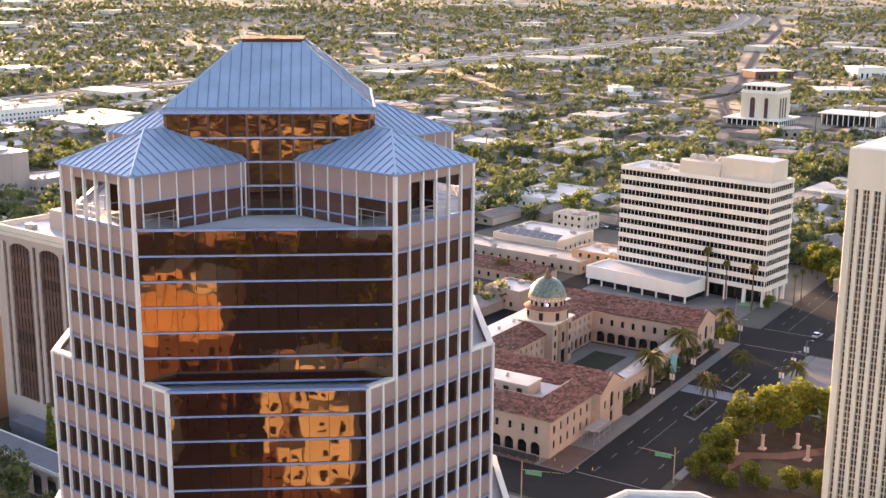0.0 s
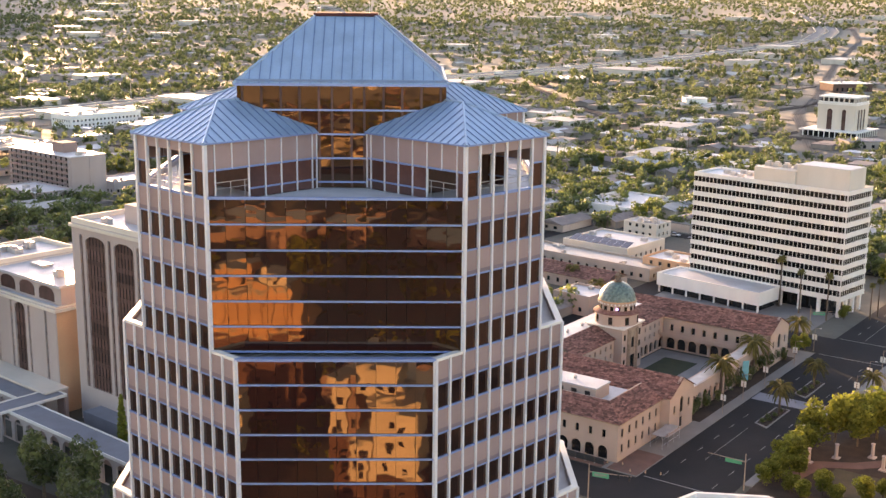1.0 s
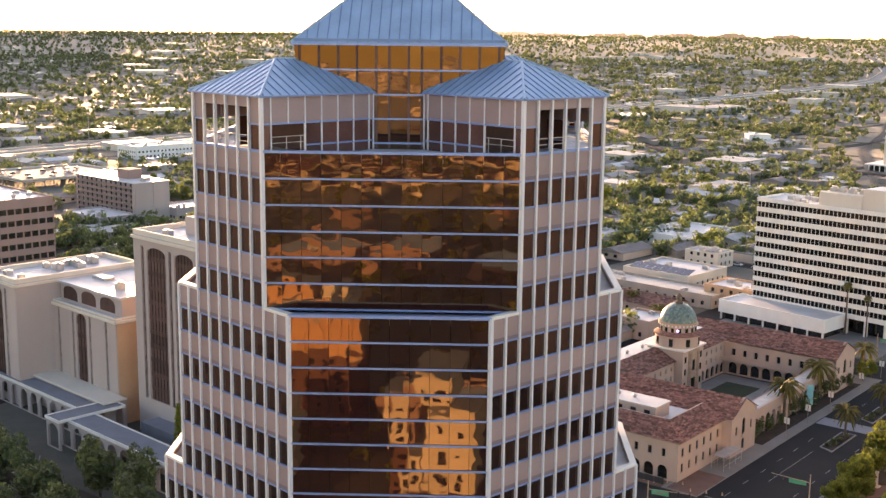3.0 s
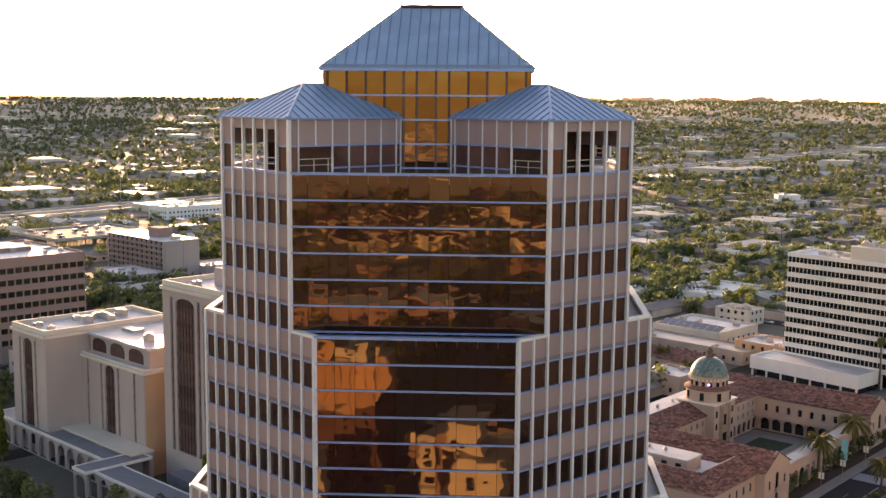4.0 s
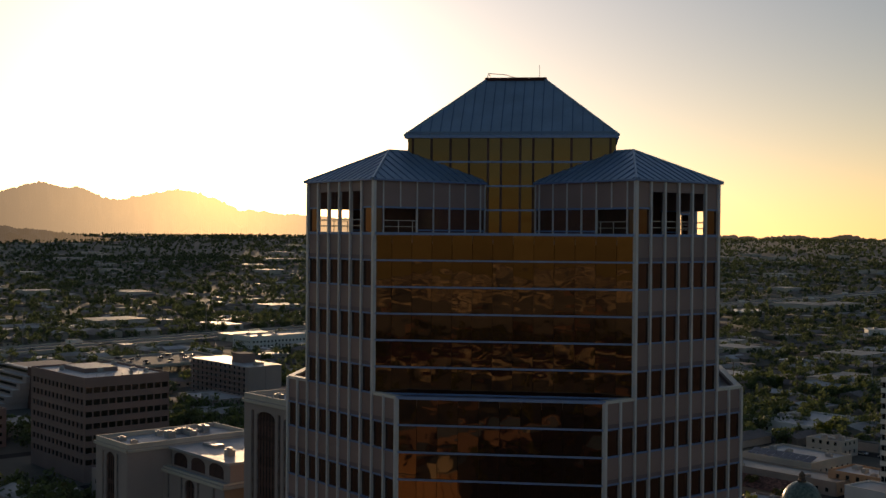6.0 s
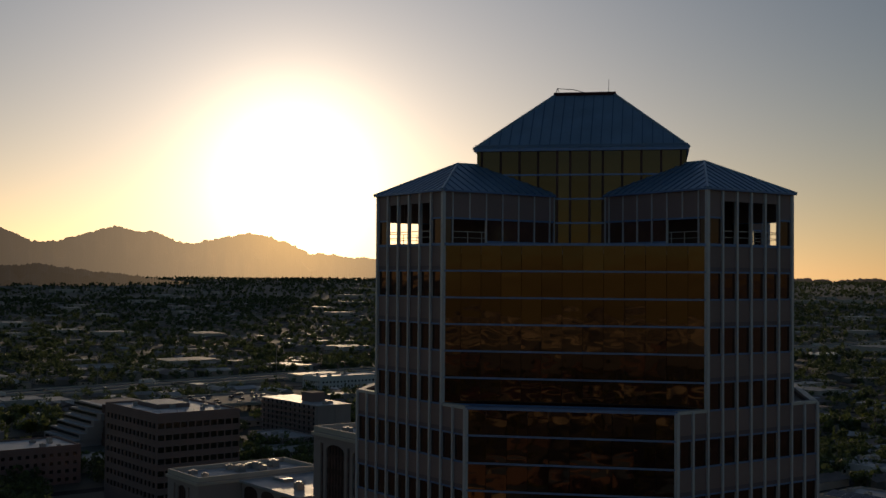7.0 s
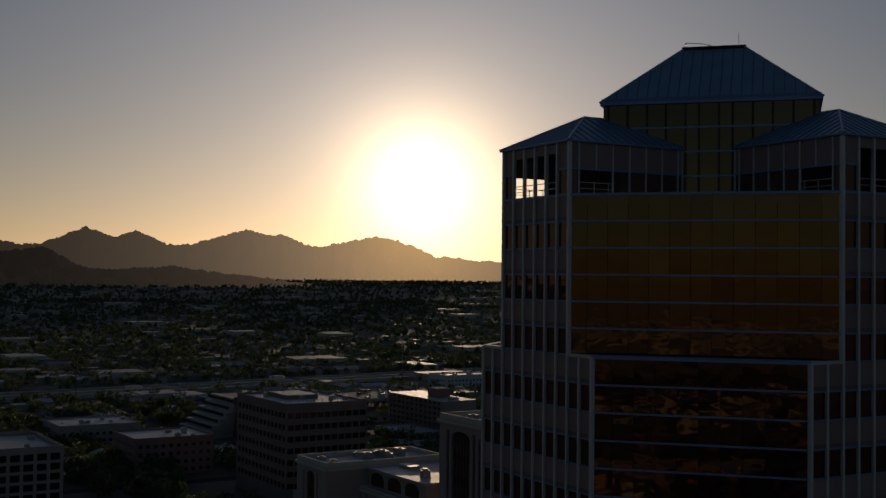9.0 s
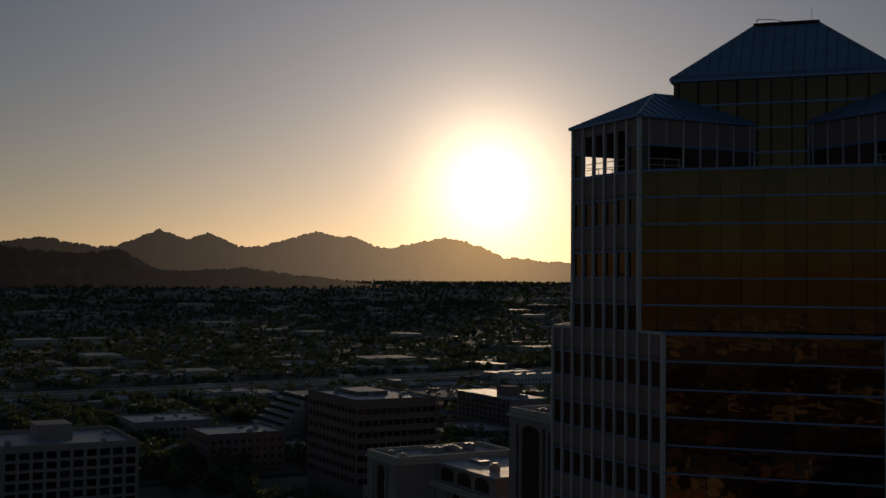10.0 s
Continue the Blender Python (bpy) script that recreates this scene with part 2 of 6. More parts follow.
# evening haze is put into the far rock's emission, most towards the sun
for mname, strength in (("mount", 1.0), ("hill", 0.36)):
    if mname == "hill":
        M["hill"] = material("foothill_rock_haze_glow", (0.05, 0.04, 0.034), 1.0, 0, 0.3, 0.002, 0.02, 0.3, 8)
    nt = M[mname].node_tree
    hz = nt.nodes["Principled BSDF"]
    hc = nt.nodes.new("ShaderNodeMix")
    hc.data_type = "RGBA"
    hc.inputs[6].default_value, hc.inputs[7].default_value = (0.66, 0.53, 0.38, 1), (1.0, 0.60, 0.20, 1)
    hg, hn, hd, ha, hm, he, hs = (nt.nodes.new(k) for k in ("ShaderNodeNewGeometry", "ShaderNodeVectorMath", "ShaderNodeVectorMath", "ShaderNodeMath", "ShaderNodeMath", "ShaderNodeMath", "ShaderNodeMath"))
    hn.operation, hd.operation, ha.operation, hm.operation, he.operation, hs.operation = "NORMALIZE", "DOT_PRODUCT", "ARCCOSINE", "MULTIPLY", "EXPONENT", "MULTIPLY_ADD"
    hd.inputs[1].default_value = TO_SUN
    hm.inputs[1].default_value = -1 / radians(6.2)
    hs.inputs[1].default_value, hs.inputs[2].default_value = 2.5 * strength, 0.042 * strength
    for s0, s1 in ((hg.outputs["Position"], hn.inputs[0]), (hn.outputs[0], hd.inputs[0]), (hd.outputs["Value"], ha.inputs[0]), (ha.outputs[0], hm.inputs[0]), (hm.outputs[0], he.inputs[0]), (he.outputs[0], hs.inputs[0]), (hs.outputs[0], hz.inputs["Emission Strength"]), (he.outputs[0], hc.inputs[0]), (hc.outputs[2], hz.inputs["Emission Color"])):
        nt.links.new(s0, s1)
# far leaves get a paler colour and sheen in place of haze
M["hazeleaf"] = foliage("hazed_far_leaves", (0.105, 0.148, 0.064), (0.17, 0.208, 0.09), 0.6, 0.56)
# pale roof colour greyed to lower far contrast, as haze would
M["farroof"] = material("greyed_pale_roof", (0.34, 0.325, 0.30), 0.6, 0, 0.25, 0.15, 2, 0.1, per_island=0.4)
M["sign"] = material("green_sign_enamel", (0.02, 0.30, 0.16), 0.5, 0, 0.1)
M["solar"] = material("solar_cell_glass", (0.015, 0.02, 0.05), 0.12, 0, 0.2)
M["carpaint"] = material("car_paint", (0.35, 0.35, 0.36), 0.25, 0.3, 0.05, per_object=0.9)
M["rubber"] = material("tyre_rubber", (0.02, 0.02, 0.02), 0.9)
M["tealbanner"] = material("teal_banner_cloth", (0.10, 0.38, 0.42), 0.8)
M["housewall"] = material("house_wall_paint", (0.42, 0.35, 0.29), 0.9, 0, 0.15, 0.2, per_object=0.35)
M["shingle"] = material("grey_shingle_roof", (0.22, 0.18, 0.165), 0.9, 0, 0.25, 0.4, 6, 0.3, per_object=0.4)
M["violet"] = material("violet_lamp_glow", (0.3, 0.3, 0.9), 0.5)
M["violet"].node_tree.nodes["Principled BSDF"].inputs["Emission Color"].default_value = (0.35, 0.30, 1.0, 1)
M["violet"].node_tree.nodes["Principled BSDF"].inputs["Emission Strength"].default_value = 1.2
M["canopyroof"] = material("blue_grey_roof_felt", (0.17, 0.18, 0.205), 0.7, 0, 0.15, 0.3, 4)
M["shadow_line"] = material("mauve_shadow_line", (0.20, 0.145, 0.165), 0.5, 0.1, 0.1)
# the pane's brown also carries the lit room seen through it
M["warmpane"] = material("brown_tint_and_lit_room", (0.11, 0.045, 0.036), 0.12, 0, 0.3, 0.4, 3, 0, per_object=0.3, spec=0.6)
M["black"] = material("black_roof_membrane", (0.03, 0.03, 0.032), 0.7, 0, 0.3)


# ---- mesh helpers ----
class Mesh:
    """Collects faces of one part in its own coordinates."""

    def __init__(self):
        self.v, self.f = [], []

    def face(self, *pts):
        n = len(self.v)
        self.v += [tuple(p) for p in pts]
        self.f.append(tuple(range(n, n + len(pts))))

    def box(self, x0, y0, z0, x1, y1, z1):
        n = len(self.v)
        self.v += [(x, y, z) for z in (z0, z1) for y in (y0, y1) for x in (x0, x1)]
        self.f += [tuple(n + i for i in q) for q in ((0, 2, 3, 1), (4, 5, 7, 6), (0, 1, 5, 4), (1, 3, 7, 5), (3, 2, 6, 7), (2, 0, 4, 6))]
        return self

    def prism(self, poly, z0, z1):
        n, k = len(self.v), len(poly)
        self.v += [(x, y, z0) for x, y in poly] + [(x, y, z1) for x, y in poly]
        self.f += [tuple(range(n + k - 1, n - 1, -1)), tuple(range(n + k, n + 2 * k))]
        self.f += [(n + i, n + (i + 1) % k, n + k + (i + 1) % k, n + k + i) for i in range(k)]
        return self

    def beam(self, p, q, r=0.1, sides=6, r2=None):
        p, q = Vector(p), Vector(q)
        r2 = r if r2 is None else r2
        t = (q - p).to_track_quat("Z", "Y").to_matrix()
        n = len(self.v)
        for o, rad in ((p, r), (q, r2)):
            for i in range(sides):
                a = 2 * math.pi * (i + 0.5) / sides
                self.v.append(tuple(o + t @ Vector((rad * math.cos(a), rad * math.sin(a), 0))))
        self.f += [(n + i, n + (i + 1) % sides, n + sides + (i + 1) % sides, n + sides + i) for i in range(sides)]
        self.f += [tuple(range(n + sides - 1, n - 1, -1)), tuple(range(n + sides, n + 2 * sides))]
        return self

    def revolve(self, prof, sides=32, cx=0, cy=0):
        n = len(self.v)
        for r, z in prof:
            self.v += [(cx + r * math.cos(2 * math.pi * i / sides), cy + r * math.sin(2 * math.pi * i / sides), z) for i in range(sides)]
        for j in range(len(prof) - 1):
            self.f += [(n + j * sides + i, n + j * sides + (i + 1) % sides, n + (j + 1) * sides + (i + 1) % sides, n + (j + 1) * sides + i) for i in range(sides)]
        return self

    def place(self, m):
        self.v = [tuple(m @ Vector(p)) for p in self.v]
        return self

    def join(self, other, m=None):
        n = len(self.v)
        self.v += [tuple(m @ Vector(p)) for p in other.v] if m else other.v
        self.f += [tuple(n + i for i in q) for q in other.f]
        return self

    def data(self, name, mat):
        me = bpy.data.meshes.new(name)
        me.from_pydata(self.v, [], self.f)
        me.materials.append(mat)
        return me


def part(name, mesh, mat, parent, label="", m=None):
    """Links a mesh as one part under its thing, or a shared mesh as one more piece."""
    me = mesh.data(name, M[mat]) if isinstance(mesh, Mesh) else mesh
    ob = new(name, me)
    ob.parent = parent
    if m is not None:
        ob.matrix_basis = m
    if label:
        ob["label"] = label
    return ob


def thing(name, label, category, m=None, group="", kind=""):
    ob = new(name)
    ob.empty_display_size = 1
    if m is not None:
        ob.matrix_basis = m
    return tagged(ob, label, category, group, kind)


def solid(name, mesh, mat, label, category, m=None, group="", kind=""):
    ob = new(name, mesh.data(name, M[mat]))
    if m is not None:
        ob.matrix_basis = m
    return tagged(ob, label, category, group, kind)


GRID = 48.0  # the street grid's turn


def at(x, y, z=0.0, turn=GRID):
    return pose(x, y, z, 0, 0, turn)


def wall_with_holes(length, height, thick, holes):
    """A wall in x-z, its outer face at y = 0 and its body behind (y > 0), with openings (x0, z0, x1, z1) right through it."""
    xs = sorted({0.0, length, *[h[0] for h in holes], *[h[2] for h in holes]})
    zs = sorted({0.0, height, *[h[1] for h in holes], *[h[3] for h in holes]})
    b = Mesh()
    gone = lambda i, j: not (0 <= i < len(xs) - 1 and 0 <= j < len(zs) - 1) or any(h[0] - 1e-6 <= xs[i] and xs[i + 1] <= h[2] + 1e-6 and h[1] - 1e-6 <= zs[j] and zs[j + 1] <= h[3] + 1e-6 for h in holes)
    for i in range(len(xs) - 1):
        for j in range(len(zs) - 1):
            if gone(i, j):
                continue
            x0, x1, z0, z1 = xs[i], xs[i + 1], zs[j], zs[j + 1]
            b.face((x0, 0, z0), (x1, 0, z0), (x1, 0, z1), (x0, 0, z1))
            b.face((x0, thick, z0), (x0, thick, z1), (x1, thick, z1), (x1, thick, z0))
            if gone(i - 1, j):
                b.face((x0, 0, z0), (x0, 0, z1), (x0, thick, z1), (x0, thick, z0))
            if gone(i + 1, j):
                b.face((x1, 0, z0), (x1, thick, z0), (x1, thick, z1), (x1, 0, z1))
            if gone(i, j - 1):
                b.face((x0, 0, z0), (x0, thick, z0), (x1, thick, z0), (x1, 0, z0))
            if gone(i, j + 1):
                b.face((x0, 0, z1), (x1, 0, z1), (x1, thick, z1), (x0, thick, z1))
    return b


# ---- the office tower ----
TW, TA, TS = 9.49, 15.9, 2.09       # half glass width, glass plane, outward step
FL = 3.9                            # storey
Z_TER, Z1, Z2 = 88.0, 76.3, 60.7    # roof terrace, first step, second step
tower = thing("office_tower", "octagonal office tower in gold mirror glass, rose granite, blue metal roofs", "office tower")
R2 = math.sqrt(2)


def facet(az, apothem, half):
    """Frame of a facade whose outward normal points to az degrees: x along it, y inwards, z up, origin at its left end."""
    a = radians(az)
    n = Vector((math.cos(a), math.sin(a), 0))
    along = Vector((-math.sin(a), math.cos(a), 0))
    o = n * apothem - along * half
    return Matrix(((along.x, -n.x, 0, o.x), (along.y, -n.y, 0, o.y), (0, 0, 1, 0), (0, 0, 0, 1)))


CH_AP = (TA + TW) / R2
tiers = [(0, Z_TER - 0.0, Z1), (1, Z1, Z2), (2, Z2, 0.0)]
for k, top, bottom in tiers:
    core = Mesh()
    a, w = TA + k * TS - 0.35, TW - k * TS
    c = R2 * CH_AP - 0.35 * R2
    w2 = c - a
    core.prism([(w2, -a), (a, -w2), (a, w2), (w2, a), (-w2, a), (-a, w2), (-a, -w2), (-w2, -a)], bottom, top - 0.75)
    part("body", core, "dark", tower, "dark unlit interior behind the glazing")

bay_panel = Mesh().box(0.03, 0.03, 0.02, 1.47, 0.16, FL / 2 - 0.02).data("spandrel_panel", M["spandrel"])
bay_window = Mesh().box(0.03, 0.10, 0.02, 1.47, 0.15, FL / 2 - 0.02).data("window_pane", M["bronze"])
far_panel, far_window, far_bar, far_sill, far_glass, far_gbar = Mesh(), Mesh(), Mesh(), Mesh(), Mesh(), Mesh()
for k, top, bottom in tiers:
    n_bay = 6 + 4 * k
    length = R2 * ((TA + k * TS) - (TW - k * TS))
    rows = int(round((top - bottom) / (FL / 2)))
    for q in range(4):
        F = facet(-45 + 90 * q, CH_AP, length / 2)
        pitch = length / n_bay
        S = Matrix.Diagonal((pitch / 1.5, 1, 1, 1))
        near = q in (0, 3)
        for j in range(rows):
            z = top - (j + 1) * FL / 2
            if z < 0:
                continue
            for i in range(n_bay):
                m = F @ Matrix.Translation((i * pitch, 0, z)) @ S
                single = near and z > 46
                if j % 2 == 0:
                    if single:
                        part("spandrel_panel", bay_panel, "spandrel", tower, "", m)
                    else:
                        far_panel.join(Mesh().box(0.03, 0.03, 0.02, 1.47, 0.16, FL / 2 - 0.02), m)
                elif single:
                    part("window_pane", bay_window, "bronze", tower, "", m)
                else:
                    far_window.join(Mesh().box(0.03, 0.10, 0.02, 1.47, 0.15, FL / 2 - 0.02), m)
            sill = Mesh().box(0, -0.05, z - 0.06, length, 0.14, z + 0.06)
            if near and z > 46:
                part("sill_bar", sill, "bluebar", tower, "", F)
                if j % 2 == 0:
                    # mauve strip paints the shadow line at the granite panels' foot
                    part("flashing", Mesh().box(0.1, 0.004, z + 0.06, length - 0.1, 0.028, z + 0.36), "shadow_line", tower, "mauve strip coloured as a shadow line", F)
            else:
                far_sill.join(sill, F)
        for i in range(n_bay + 1):
            big = i in (0, n_bay)
            r = 0.13 if big else 0.085
            bar = Mesh().box(i * pitch - r, -0.12, bottom, i * pitch + r, 0.16, top + (0.0 if k == 0 else 0.0))
            if near:
                part("mullion", bar, "mullion", tower, "", F)
            else:
                far_bar.join(bar, F)
    # glass faces
    half = TW - k * TS
    for q in range(4):
        F = facet(-90 + 90 * q, TA + k * TS, half)
        n = 13 if k == 0 else (10 if k == 1 else 7)
        p = 1.48 if k < 2 else 2 * half / 7
        xs = [max(0.0, min(2 * half, half + (i - n / 2) * p)) for i in range(n + 1)]
        for j in range(rows):
            z = top - (j + 1) * FL / 2
            if z < 0:
                continue
            for i in range(n):
                pane = Mesh().box(xs[i] + 0.014, 0.05, z + 0.02, xs[i + 1] - 0.014, 0.09, z + FL / 2 - 0.02)
                if q == 0 and z > 42:
                    tilt = pose(random.gauss(0, 0.0008), random.gauss(0, 0.0015), 0, random.gauss(0, 0.10), 0, random.gauss(0, 0.13))
                    c = Matrix.Translation(((xs[i] + xs[i + 1]) / 2, 0.07, z + 1))
                    pane.place(c.inverted())
                    part("glass_pane", pane, "gold", tower, "", F @ c @ tilt)
                else:
                    far_glass.join(pane, F)
            bar = Mesh().box(0.1, -0.06, z - 0.065, 2 * half - 0.1, 0.10, z + 0.065)
            if q == 0 and z > 42:
                part("glazing_bar", bar, "bluebar", tower, "", F)
            else:
                far_gbar.join(bar, F)
for nm, me, mt in (("spandrel_band", far_panel, "spandrel"), ("window_band", far_window, "bronze"), ("mullion_row", far_bar, "mullion"), ("sill_row", far_sill, "bluebar"), ("glass_wall", far_glass, "gold"), ("glazing_bar_row", far_gbar, "bluebar")):
    tagged(part(nm, me, mt, tower), kind="stuff")


def octagon(a, c):
    w = R2 * c - a
    return [(w, -a), (a, -w), (a, w), (w, a), (-w, a), (-a, w), (-a, -w), (-w, -a)]


def ring(poly, width, z0, z1):
    """A kerb of that width along the inside of a polygon, one mitred strip a side."""
    n = len(poly)
    P = [Vector(p) for p in poly]
    inner = []
    for i in range(n):
        d1, d2 = (P[i] - P[i - 1]).normalized(), (P[(i + 1) % n] - P[i]).normalized()
        n1, n2 = Vector((-d1.y, d1.x)), Vector((-d2.y, d2.x))
        b = (n1 + n2) / (1 + n1.dot(n2))
        inner.append(P[i] + b * width)
    out = []
    for i in range(n):
        j = (i + 1) % n
        out.append(Mesh().prism([P[i], P[j], inner[j], inner[i]], z0, z1))
    return out


for k, top in ((1, Z1), (2, Z2)):
    deck = Mesh().prism(octagon(TA + k * TS - 0.3, CH_AP - 0.25), top - 0.65, top - 0.5)
    part("step_deck", deck, "terrace", tower, "pale roof deck on the setback")
    for i, b in enumerate(ring(octagon(TA + k * TS + 0.06, CH_AP + 0.06), 0.55, top - 0.12, top + 0.10)):
        if i % 2:
            part("coping", b, "bluebar" if i == 7 else "cap", tower)
    up, ln = R2 * (TA + (k - 1) * TS - TW + (k - 1) * TS) / 2, R2 * (TA + k * TS - TW + k * TS) / 2
    for q in range(4):
        for s in (-1, 1):
            x0, x1 = sorted((s * up, s * (ln - 0.02)))
            part("coping", Mesh().box(x0, -0.06, top - 0.12, x1, 0.49, top + 0.104), "cap", tower, "", facet(-45 + 90 * q, CH_AP, 0))
    for b in ring(octagon(TA + k * TS - 0.12, CH_AP - 0.18), 0.3, top - 0.6, top - 0.12):
        part("parapet", b, "spandrel", tower)

# roof terrace and the four corner pavilions, set on the diagonals
part("terrace_deck", Mesh().prism(octagon(TA - 0.1, CH_AP - 0.1), Z_TER - 0.72, Z_TER - 0.5), "terrace", tower, "pale roof terrace deck")
for i, b in enumerate(ring(octagon(TA + 0.06, CH_AP + 0.06), 0.3, Z_TER - 0.1, Z_TER + 0.1)):
    part("terrace_edge", b, "bluebar", tower)
for b in ring(octagon(TA - 0.12, CH_AP - 0.18), 0.25, Z_TER - 0.6, Z_TER - 0.1):
    part("terrace_upstand", b, "terrace", tower)
EAVE = Z_TER + FL
PH = (TA - TW) / R2
DR = 8.2


def pavilion(az):
    """Parts of one pavilion in its diagonal frame: x across, y inwards from the outer face."""
    F = facet(az, CH_AP, PH)
    L, D = 2 * PH, 10.6
    pitch = L / 6
    for i in range(7):
        r = 0.13 if i in (0, 6) else 0.085
        part("pavilion_mullion", Mesh().box(i * pitch - r, -0.12, Z_TER, i * pitch + r, 0.14, EAVE), "mullion", tower, "", F)
    for i in (0, 5):
        x0, x1 = i * pitch + 0.03, (i + 1) * pitch - 0.03
        part("spandrel_panel", Mesh().box(x0, 0.03, Z_TER + FL / 2, x1, 0.16, EAVE), "spandrel", tower, "", F)
        part("window_pane", Mesh().box(x0, 0.08, Z_TER + 0.1, x1, 0.13, Z_TER + FL / 2), "bronze", tower, "", F)
        part("sill_bar", Mesh().box(x0, -0.04, Z_TER + FL / 2 - 0.06, x1, 0.10, Z_TER + FL / 2 + 0.06), "bluebar", tower, "", F)
    part("opening_head", Mesh().box(pitch, 0.03, EAVE - 0.75, 5 * pitch, 0.16, EAVE), "spandrel", tower, "", F)
    part("balcony_rail", Mesh().box(pitch, 0.2, Z_TER + 1.0, 5 * pitch, 0.26, Z_TER + 1.06).box(pitch, 0.2, Z_TER + 0.55, 5 * pitch, 0.25, Z_TER + 0.6), "rail", tower, "", F)
    # inner faces, left and right
    marks = [0.0, 0.85, 2.4, 3.95, 5.5, 7.05, 8.6, 10.15, D]
    for side in (0, 1):
        if side == 0:
            W = F @ Matrix(((0, 1, 0, 0), (1, 0, 0, 0), (0, 0, 1, 0), (0, 0, 0, 1)))
        else:
            W = F @ Matrix(((0, -1, 0, L), (1, 0, 0, 0), (0, 0, 1, 0), (0, 0, 0, 1)))
        for i in range(1, len(marks)):
            part("pavilion_mullion", Mesh().box(marks[i] - 0.045, -0.06, Z_TER + (FL / 2 if i == 2 else -0.48), marks[i] + 0.045, 0.1, EAVE), "mullion", tower, "", W)
        for i in range(len(marks) - 1):
            x0, x1 = marks[i] + 0.03, marks[i + 1] - 0.03
            part("spandrel_panel", Mesh().box(x0, 0.02, Z_TER + FL / 2, x1, 0.14, EAVE), "spandrel", tower, "", W)
            if i not in (1, 2):
                part("window_pane", Mesh().box(x0, 0.05, Z_TER - 0.45, x1, 0.09, Z_TER + FL / 2), "warmpane", tower, "", W)
        part("sill_bar", Mesh().box(0.1, -0.05, Z_TER + FL / 2 - 0.07, D, 0.12, Z_TER + FL / 2 + 0.07), "bluebar", tower, "", W)
        part("sill_bar", Mesh().box(3.95, -0.05, Z_TER + 0.2, D, 0.12, Z_TER + 0.32), "bluebar", tower, "", W)
        part("balcony_rail", Mesh().box(0.85, 0.1, Z_TER + 0.95, 3.95, 0.15, Z_TER + 1.0).box(0.85, 0.1, Z_TER + 0.5, 3.95, 0.14, Z_TER + 0.54).box(3.6, 0.1, Z_TER - 0.5, 3.65, 0.14, Z_TER + 1.0).box(2.3, 0.1, Z_TER - 0.5, 2.35, 0.14, Z_TER + 1.0), "rail", tower, "", W)
    part("room", Mesh().box(0.2, 5.6, Z_TER - 0.48, L - 0.2, D, EAVE - 0.1), "brownpanel", tower, "dim brown room", F)
    part("soffit", Mesh().box(0.1, 0.1, EAVE - 0.12, L - 0.1, D, EAVE - 0.02), "spandrel", tower, "", F)
    # hipped roof
    o, zr, hip = 0.28, Z_TER + 6.51, 4.53
    z0 = EAVE + 0.12
    part("eave_trim", Mesh().box(-o, -o, EAVE, L + o, D, z0), "bluebar", tower, "", F)
    A, B, C = (-o, -o, z0), (L + o, -o, z0), (PH, hip, zr)
    D1, D2, E = (-o, D, z0), (L + o, D, z0), (PH, D, zr)
    roof = Mesh()
    roof.face(A, B, C)
    roof.face(B, D2, E, C)
    roof.face(D1, A, C, E)
    part("roof", roof, "blueroof", tower, "blue standing-seam metal hipped roof", F)

    def on_roof(x, y, lift=0.0):
        slope = (zr - z0) / (hip + o)
        return (x, y, z0 + slope * min(x + o, L + o - x, y + o) + lift)

    step = 0.76
    n = int((L + 2 * o) / step)
    for i in range(n + 1):
        x = -o + (i + 0.5) * (L + 2 * o) / (n + 1)
        yend = min(x + o, L + o - x) - o
        part("seam", Mesh().beam(on_roof(x, -o, 0.03), on_roof(x, yend, 0.03), 0.045, 4), "seam", tower, "", F)
    y = 0.1
    while y < D:
        for s in (0, 1):
            xe = -o if s == 0 else L + o
            reach = min(y + o, hip + o)
            xt = -o + reach if s == 0 else L + o - reach
            part("seam", Mesh().beam(on_roof(xe, y, 0.03), on_roof(xt, y, 0.03), 0.045, 4), "seam", tower, "", F)
        y += step
    for p, q2 in ((A, C), (B, C), (C, E)):
        part("ridge_cap", Mesh().beam(p, q2, 0.11, 6), "blueroof", tower, "", F)


for q in range(4):
    pavilion(-45 + 90 * q)

# glazed drum and the main roof
marks = [-DR, -7.78, -6.27, -4.76, -3.29, -1.78, -0.76, 0.76, 1.78, 3.29, 4.76, 6.27, 7.78, DR]
PE, PZ0, PT, PZ1 = 8.42, Z_TER + 7.78, 2.47, Z_TER + 12.85
part("drum_core", Mesh().box(-DR + 0.2, -DR + 0.2, Z_TER - 0.48, DR - 0.2, DR - 0.2, PZ0), "dark", tower)
